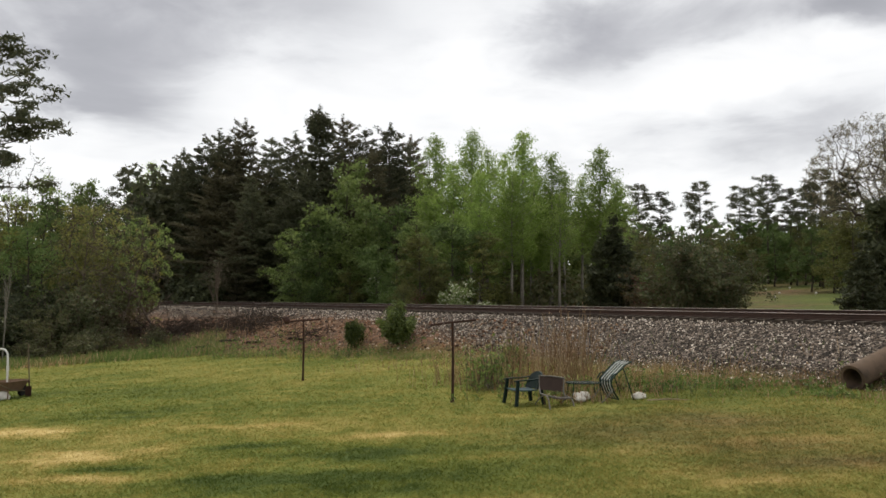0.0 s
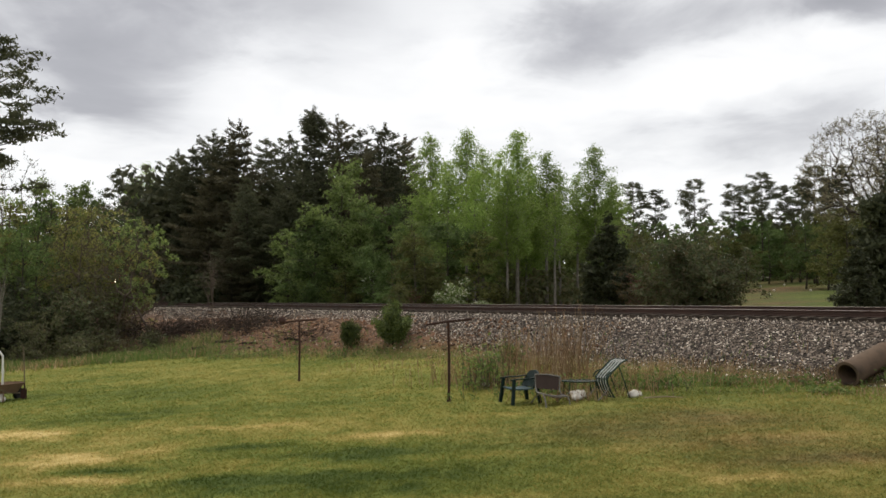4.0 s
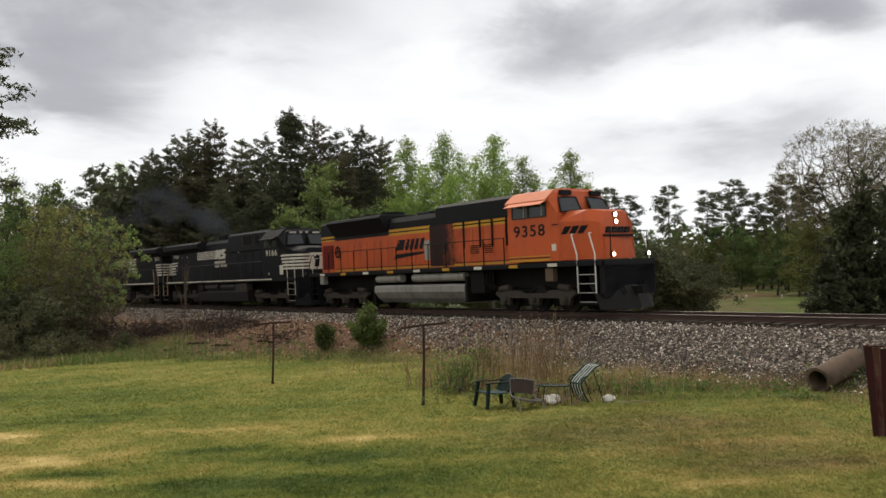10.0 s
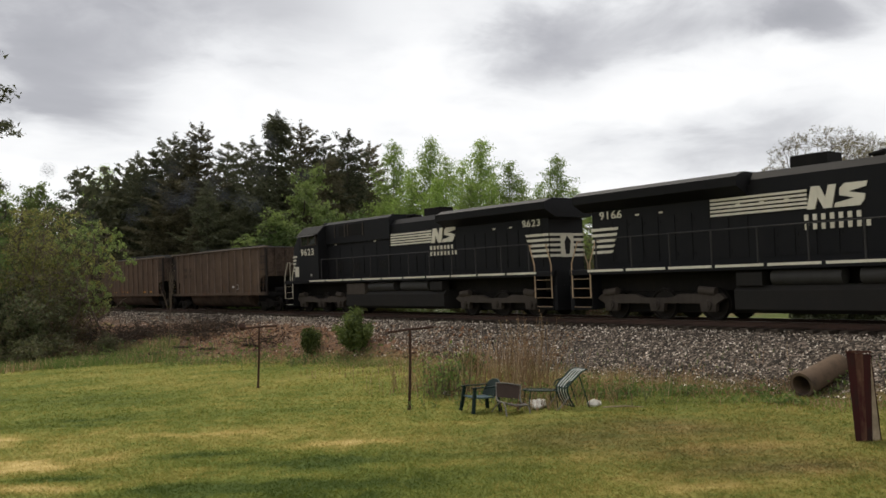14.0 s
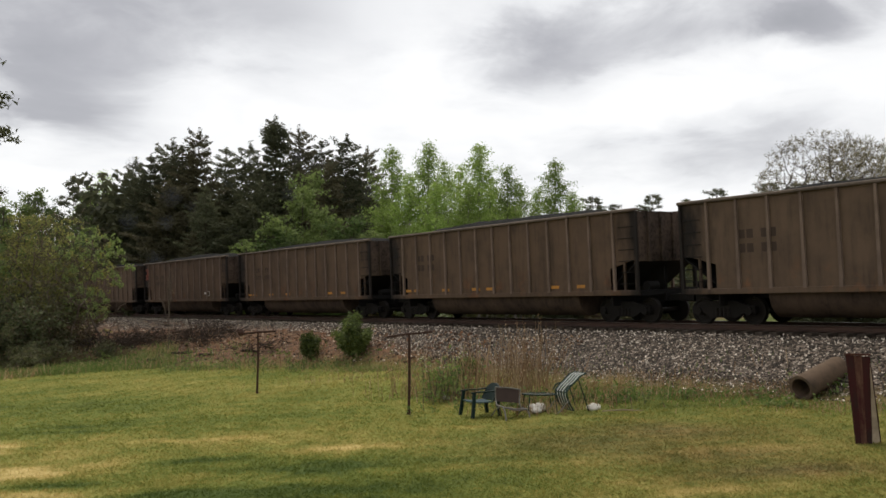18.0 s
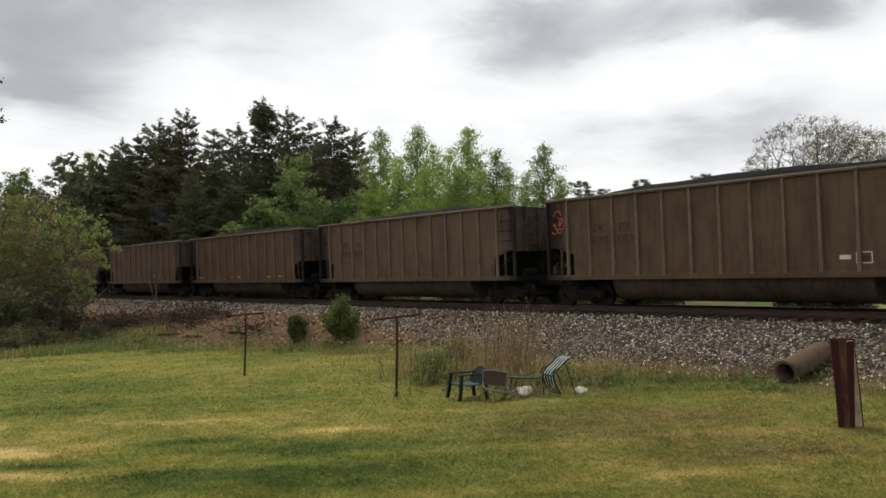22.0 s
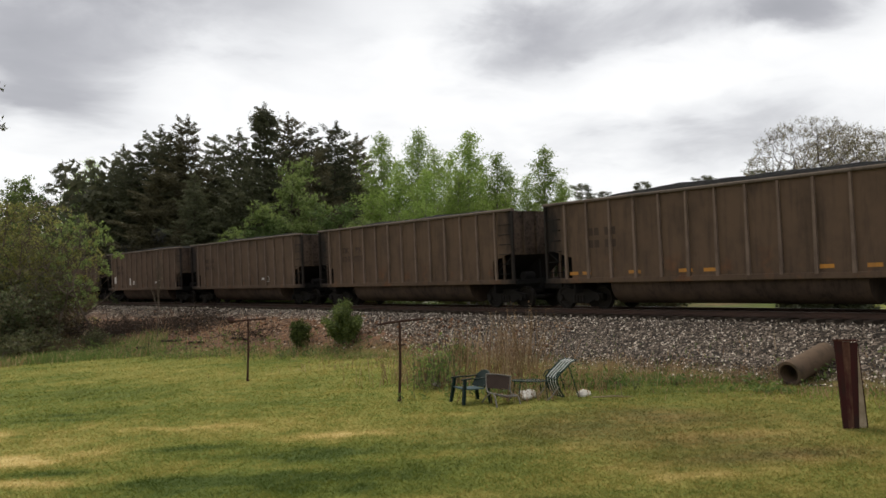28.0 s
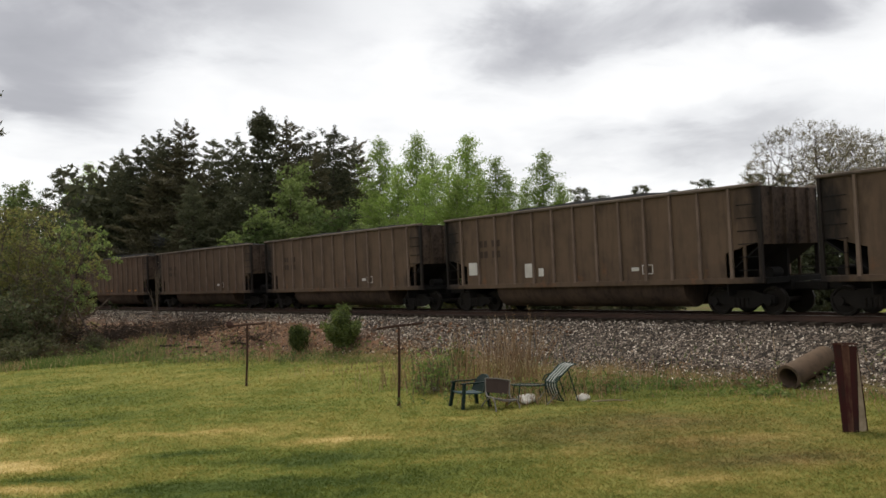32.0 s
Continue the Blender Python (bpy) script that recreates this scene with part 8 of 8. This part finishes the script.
        for k in range(11):
            x = -9.7 + 1.75 * k
            if x + 1.6 < 9.0:
                part("sill_stripe", Mesher().box(x, x + 1.62, *sorted((side * 1.5, side * 1.512)), 1.66, 1.74), OFF_WHITE, loco)
        for x in (-8.8, -7.9, -6.9, -4.0, -3.2, -2.4, 1.9, 5.6):
            part("label_plate", Mesher().box(x, x + 0.16, *sorted((y + side * 0.022, y + side * 0.032)), 3.52, 3.58), OFF_WHITE, loco)
        handrail(loco, -9.3, 6.4, side * 1.46, 1.76, RAIL_SHEEN, 1.6)
        step_well(loco, 10.05, -1, side, RAIL_PALE, ENGINE_BLACK, 1.74)
        step_well(loco, -10.05, 1, side, RAIL_TAN, ENGINE_BLACK, 1.74)
        # stripes and a plain pale panel round the hood's rear end
        for k in range(5):
            z = 2.3 + 0.2 * k
            part("end_stripe", Mesher().prism([(-9.92, z), (-9.0 - 0.08 * (4 - k) + 0.3, z), (-8.9 + 0.06 * k, z + 0.1), (-9.92, z + 0.1)], *sorted((y + side * 0.024, y + side * 0.034)), "y"), OFF_WHITE, loco)
        side_text("road_number", number, -9.0, side * (w + 0.03), 3.62, 0.26, OFF_WHITE, loco, 1.2)
    for k in range(5):
        part("end_stripe", Mesher().box(-9.93, -9.9, -0.9, 0.9, 2.3 + 0.2 * k, 2.4 + 0.2 * k), OFF_WHITE, loco)
    part("end_panel", Mesher().box(-9.95, -9.93, -0.35, 0.35, 2.28, 3.2), OFF_WHITE, loco, "pale panel with a plain dark emblem")
    part("emblem", Mesher().prism([(-0.1, 2.4), (0.1, 2.4), (0.16, 2.85), (0.02, 3.1), (-0.18, 2.9)], -9.965, -9.95, "x"), ENGINE_BLACK, loco)
    # the wide cab
    cw = 1.52
    prof = [(-cw, 1.76), (-cw, 4.18), (-1.12, 4.56), (-0.8, 4.62), (0.8, 4.62), (1.12, 4.56), (cw, 4.18), (cw, 1.76)]
    part("cab", Mesher().prism(prof, 6.6, 8.7, "x"), ENGINE_BLACK, loco)
    # greyer than the black cab: sunlight on the shoulders is put into the colour
    part("cab_roof", Mesher().prism([(-cw - 0.03, 4.16), (-1.12, 4.585), (-0.8, 4.645), (0.8, 4.645), (1.12, 4.585), (cw + 0.03, 4.16), (cw + 0.06, 4.2), (1.14, 4.62), (0.8, 4.68), (-0.8, 4.68), (-1.14, 4.62), (-cw - 0.06, 4.2)], 6.55, 8.75, "x"), SHADE_GREY, loco, "weathered roof shoulders, greyed to stand for sunlight")
    front = [[(8.7, p[0], p[1]) for p in prof], [(9.35, -1.46, 1.76), (9.35, -1.46, 3.62), (8.95, -1.08, 4.46), (8.92, -0.8, 4.54), (8.92, 0.8, 4.54), (8.95, 1.08, 4.46), (9.35, 1.46, 3.62), (9.35, 1.46, 1.76)]]
    part("cab_front", Mesher().loft(front), ENGINE_BLACK, loco)
    nose = [[(9.35, -1.45, 1.76), (9.35, -1.45, 3.5), (9.35, -0.7, 3.62), (9.35, 0.7, 3.62), (9.35, 1.45, 3.5), (9.35, 1.45, 1.76)],
            [(9.95, -1.18, 1.76), (9.95, -1.18, 3.3), (9.95, -0.55, 3.56), (9.95, 0.55, 3.56), (9.95, 1.18, 3.3), (9.95, 1.18, 1.76)],
            [(10.42, -0.82, 1.76), (10.34, -0.82, 3.18), (10.28, -0.45, 3.46), (10.28, 0.45, 3.46), (10.34, 0.82, 3.18), (10.42, 0.82, 1.76)]]
    part("nose", Mesher().loft(nose), ENGINE_BLACK, loco)
    for k in range(5):
        z = 2.24 + 0.19 * k
        b = Mesher()
        o = 0.012
        back = 8.95 - 0.0 * k + 0.07 * (4 - k)
        for side in (-1, 1):
            x_line = [(back, 1.505), (9.35, 1.45), (9.95, 1.18), (10.4, 0.82)]
            inner = [(x, side * (yy + 0.003), zz) for x, yy in x_line for zz in (z, z + 0.105)]
            outer = [(x + 0.004, side * (yy + o + 0.012), zz) for x, yy in x_line for zz in (z, z + 0.105)]
            n = len(b.v)
            b.v += inner + outer
            for i in range(3):
                a = n + 2 * i
                c = a + 8
                b.f += [(a, a + 1, a + 3, a + 2), (c, c + 1, c + 3, c + 2), (a, a + 2, c + 2, c), (a + 1, a + 3, c + 3, c + 1)]
            b.f += [(n, n + 1, n + 9, n + 8), (n + 6, n + 7, n + 15, n + 14)]
        b.box(10.39, 10.44, -0.82, 0.82, z, z + 0.105)
        part("nose_stripe", b, OFF_WHITE, loco)
    for side in (-1, 1):
        y = side * (cw + 0.002)
        for x0, x1 in ((6.85, 7.55), (7.65, 8.35)):
            window(loco, [(x0, y, 3.62), (x1, y, 3.62), (x1, y, 4.12), (x0, y, 4.12)], (0, side, 0), FRAME_GREY)
        part("sunshade", Mesher().prism([(side * cw, 4.2), (side * (cw + 0.32), 4.08), (side * (cw + 0.32), 4.06), (side * cw, 4.17)], 6.7, 8.5, "x"), SHADE_GREY, loco)
        window(loco, [(9.39, side * 1.3, 3.68), (9.39, side * 0.2, 3.72), (9.08, side * 0.2, 4.32), (9.1, side * 1.1, 4.3)], (1, 0, 0), ENGINE_BLACK)
        side_text("road_number", number, 7.75, side * (cw + 0.008), 3.24, 0.34, OFF_WHITE, loco, 1.3)
        part("door_panel", Mesher().box(8.75, 9.15, *sorted((side * 1.5, side * 1.53)), 1.95, 2.5), OFF_WHITE, loco, "pale patch on the nose flank")
        part("label_plate", Mesher().box(7.3, 7.45, *sorted((side * cw, side * (cw + 0.01))), 1.95, 2.08), PRIMER, loco)
        part("number_board", Mesher().box(8.93, 9.1, *sorted((side * 0.5, side * 1.05)), 4.32, 4.5), SHADE_GREY, loco)
        for k in range(4):
            part("board_figure", Mesher().box(9.1, 9.106, *sorted((side * (0.56 + 0.12 * k), side * (0.64 + 0.12 * k))), 4.36, 4.46), OFF_WHITE, loco)
    part("nose_panel", Mesher().box(10.43, 10.47, -0.42, 0.42, 2.2, 3.16), OFF_WHITE, loco, "pale square panel on the nose")
    part("emblem", Mesher().prism([(-0.16, 2.34), (0.12, 2.34), (0.2, 2.8), (0.06, 3.06), (-0.08, 2.92), (-0.22, 2.98), (-0.1, 2.66)], 10.47, 10.482, "x"), ENGINE_BLACK, loco)
    part("front_rail", Mesher().tube([(10.66, -1.05, 1.76), (10.66, -1.05, 2.7), (10.7, -0.4, 2.78), (10.7, 0.4, 2.78), (10.66, 1.05, 2.7), (10.66, 1.05, 1.76)], 0.022, 6), RAIL_PALE, loco)
    for y in (-0.42, 0.42):
        part("rail_post", Mesher().cyl((10.66, y, 1.0), (10.7, y, 2.78), 0.02, 6), RAIL_PALE, loco)
        part("ditch_lamp", Mesher().cyl((10.62, y * 2.2, 1.95), (10.74, y * 2.2, 1.95), 0.1, 12), SHADE_GREY, loco)
    for k in range(3):
        part("headlight", Mesher().cyl((8.9, -0.2 + 0.2 * k, 4.42), (9.06, -0.2 + 0.2 * k, 4.42), 0.08, 12), PRIMER if k != 1 else SHADE_GREY, loco)
    part("cab_mirror", Mesher().box(8.5, 8.54, -1.8, -1.56, 3.55, 3.95, 0.01), SHADE_GREY, loco)
    part("roof_vent", Mesher().box(6.9, 7.7, -0.5, 0.5, 4.66, 4.82, 0.03), ENGINE_BLACK, loco)
    part("aerial", Mesher().tube([(8.1, 0.2, 4.66), (8.1, 0.2, 4.95)], 0.015, 5), SOOT, loco)
    part("aerial", Mesher().tube([(8.3, -0.3, 4.66), (8.3, -0.3, 4.9)], 0.015, 5), SOOT, loco)
    part("pilot", Mesher().box(10.5, 10.66, -1.4, 1.4, 0.6, 1.74, 0.03), ENGINE_BLACK, loco)
    plow(loco, 10.9, ENGINE_BLACK)
    plow_rear = Mesher().box(-10.68, -10.52, -1.4, 1.4, 0.3, 1.2, 0.03)
    part("pilot", plow_rear, ENGINE_BLACK, loco)
    return loco


def build_locos():
    a = loco_orange()
    b = loco_black("9166", "black diesel locomotive with pale nose stripes, second in the train")
    c = loco_black("9623", "black diesel locomotive running cab last ahead of the coal cars")
    c["turned"] = 1
    for ob, s in ((a, 104.35), (b, 81.35), (c, 59.3)):
        TRAIN.append((ob, s))


build_locos()


SMOKE = []  # puffs and the moment at which each leaves the stack


def build_smoke():
    """Thin diesel smoke: puffs of fine soot flakes that leave the second locomotive's stack, rise and drift apart."""
    smoke = thing("exhaust_smoke", "thin blue-grey diesel smoke hanging above the train", "smoke")
    haze = foliage("diesel_smoke", [(0.05, 0.055, 0.07), (0.07, 0.076, 0.092), (0.09, 0.097, 0.112)], 0.4, 1.0)
    meshes = []
    for seed in (1, 2, 3):
        r = np.random.RandomState(seed)
        p = r.normal(size=(1500, 3)) * 0.4
        p = p[np.linalg.norm(p, axis=1) < 0.82]
        v, f = leaf_tris(p, 0.021, r)
        meshes.append(quick_mesh("smoke_puff", v, f, haze))
    for i in range(40):
        SMOKE.append((tagged(part("smoke_puff", meshes[i % 3], None, smoke), kind="stuff"), 7.9 + 2.3 * i / 40))


build_smoke()


def smoke_rows(start, seed):
    """Inside the hood until it starts, then up from the stack, slowing, and away towards the woods as it thins."""
    r = np.random.RandomState(900 + seed)
    side, far = r.normal(size=3) * np.array([1.0, 1.0, 0.6]), r.normal(size=3) * np.array([5.0, 5.0, 1.6])
    rise = r.uniform(3.2, 6.4)
    ride = Vector((-1.9, 0, 3.1))
    rows = [(float(t), Matrix.Translation(track_pose(81.35 + travelled(t)) @ ride)) for t in range(int(start) + 1) if t < start - 0.3]
    rows.append((start - 0.15, Matrix.Translation(track_pose(81.35 + travelled(start - 0.15)) @ ride)))
    at = track_pose(81.35 + travelled(start)) @ Vector((-1.9, 0, 4.9))
    ahead = track_pose(-40).to_3x3() @ Vector((1, 0, 0))
    t = start + 0.1
    while t < 32.0:
        u = t - start
        k = 1 - math.exp(-u / 1.3)
        away = max(0.0, u - 2.2)
        p = at + ahead * (2.2 * k) + Vector((0, 0, rise * k)) + Vector(side) * (0.9 * k) + Vector(far) * min(1.6, away * 0.4) + Vector((-0.7, 2.2, -0.42)) * min(12.0, away)
        rows.append((t, Matrix.Translation(p)))
        t += 0.3 if u < 4 else 1.2
    rows.append((32.0, rows[-1][1]))
    return rows


def motions():
    for ob, s0 in TRAIN:
        turn = pose(0, 0, 0, 0, 0, 180) if ob.get("turned") else Matrix()
        rows = [(t, track_pose(s0 + travelled(t)) @ turn) for t in range(33)]
        walk(ob, rows)
        way = -1 if ob.get("turned") else 1
        for w in [o for o in ob.children if o.name.startswith("wheelset")]:
            r = w.location.z
            spin = []
            for i in range(0, 961):
                t = i / 30
                spin.append((t, Matrix.Translation(w.location) @ Matrix.Rotation(way * (travelled(t) - travelled(0)) / r, 4, "Y")))
            walk(w, spin)
    for i, (puff, start) in enumerate(SMOKE):
        walk(puff, smoke_rows(start, i))


motions()
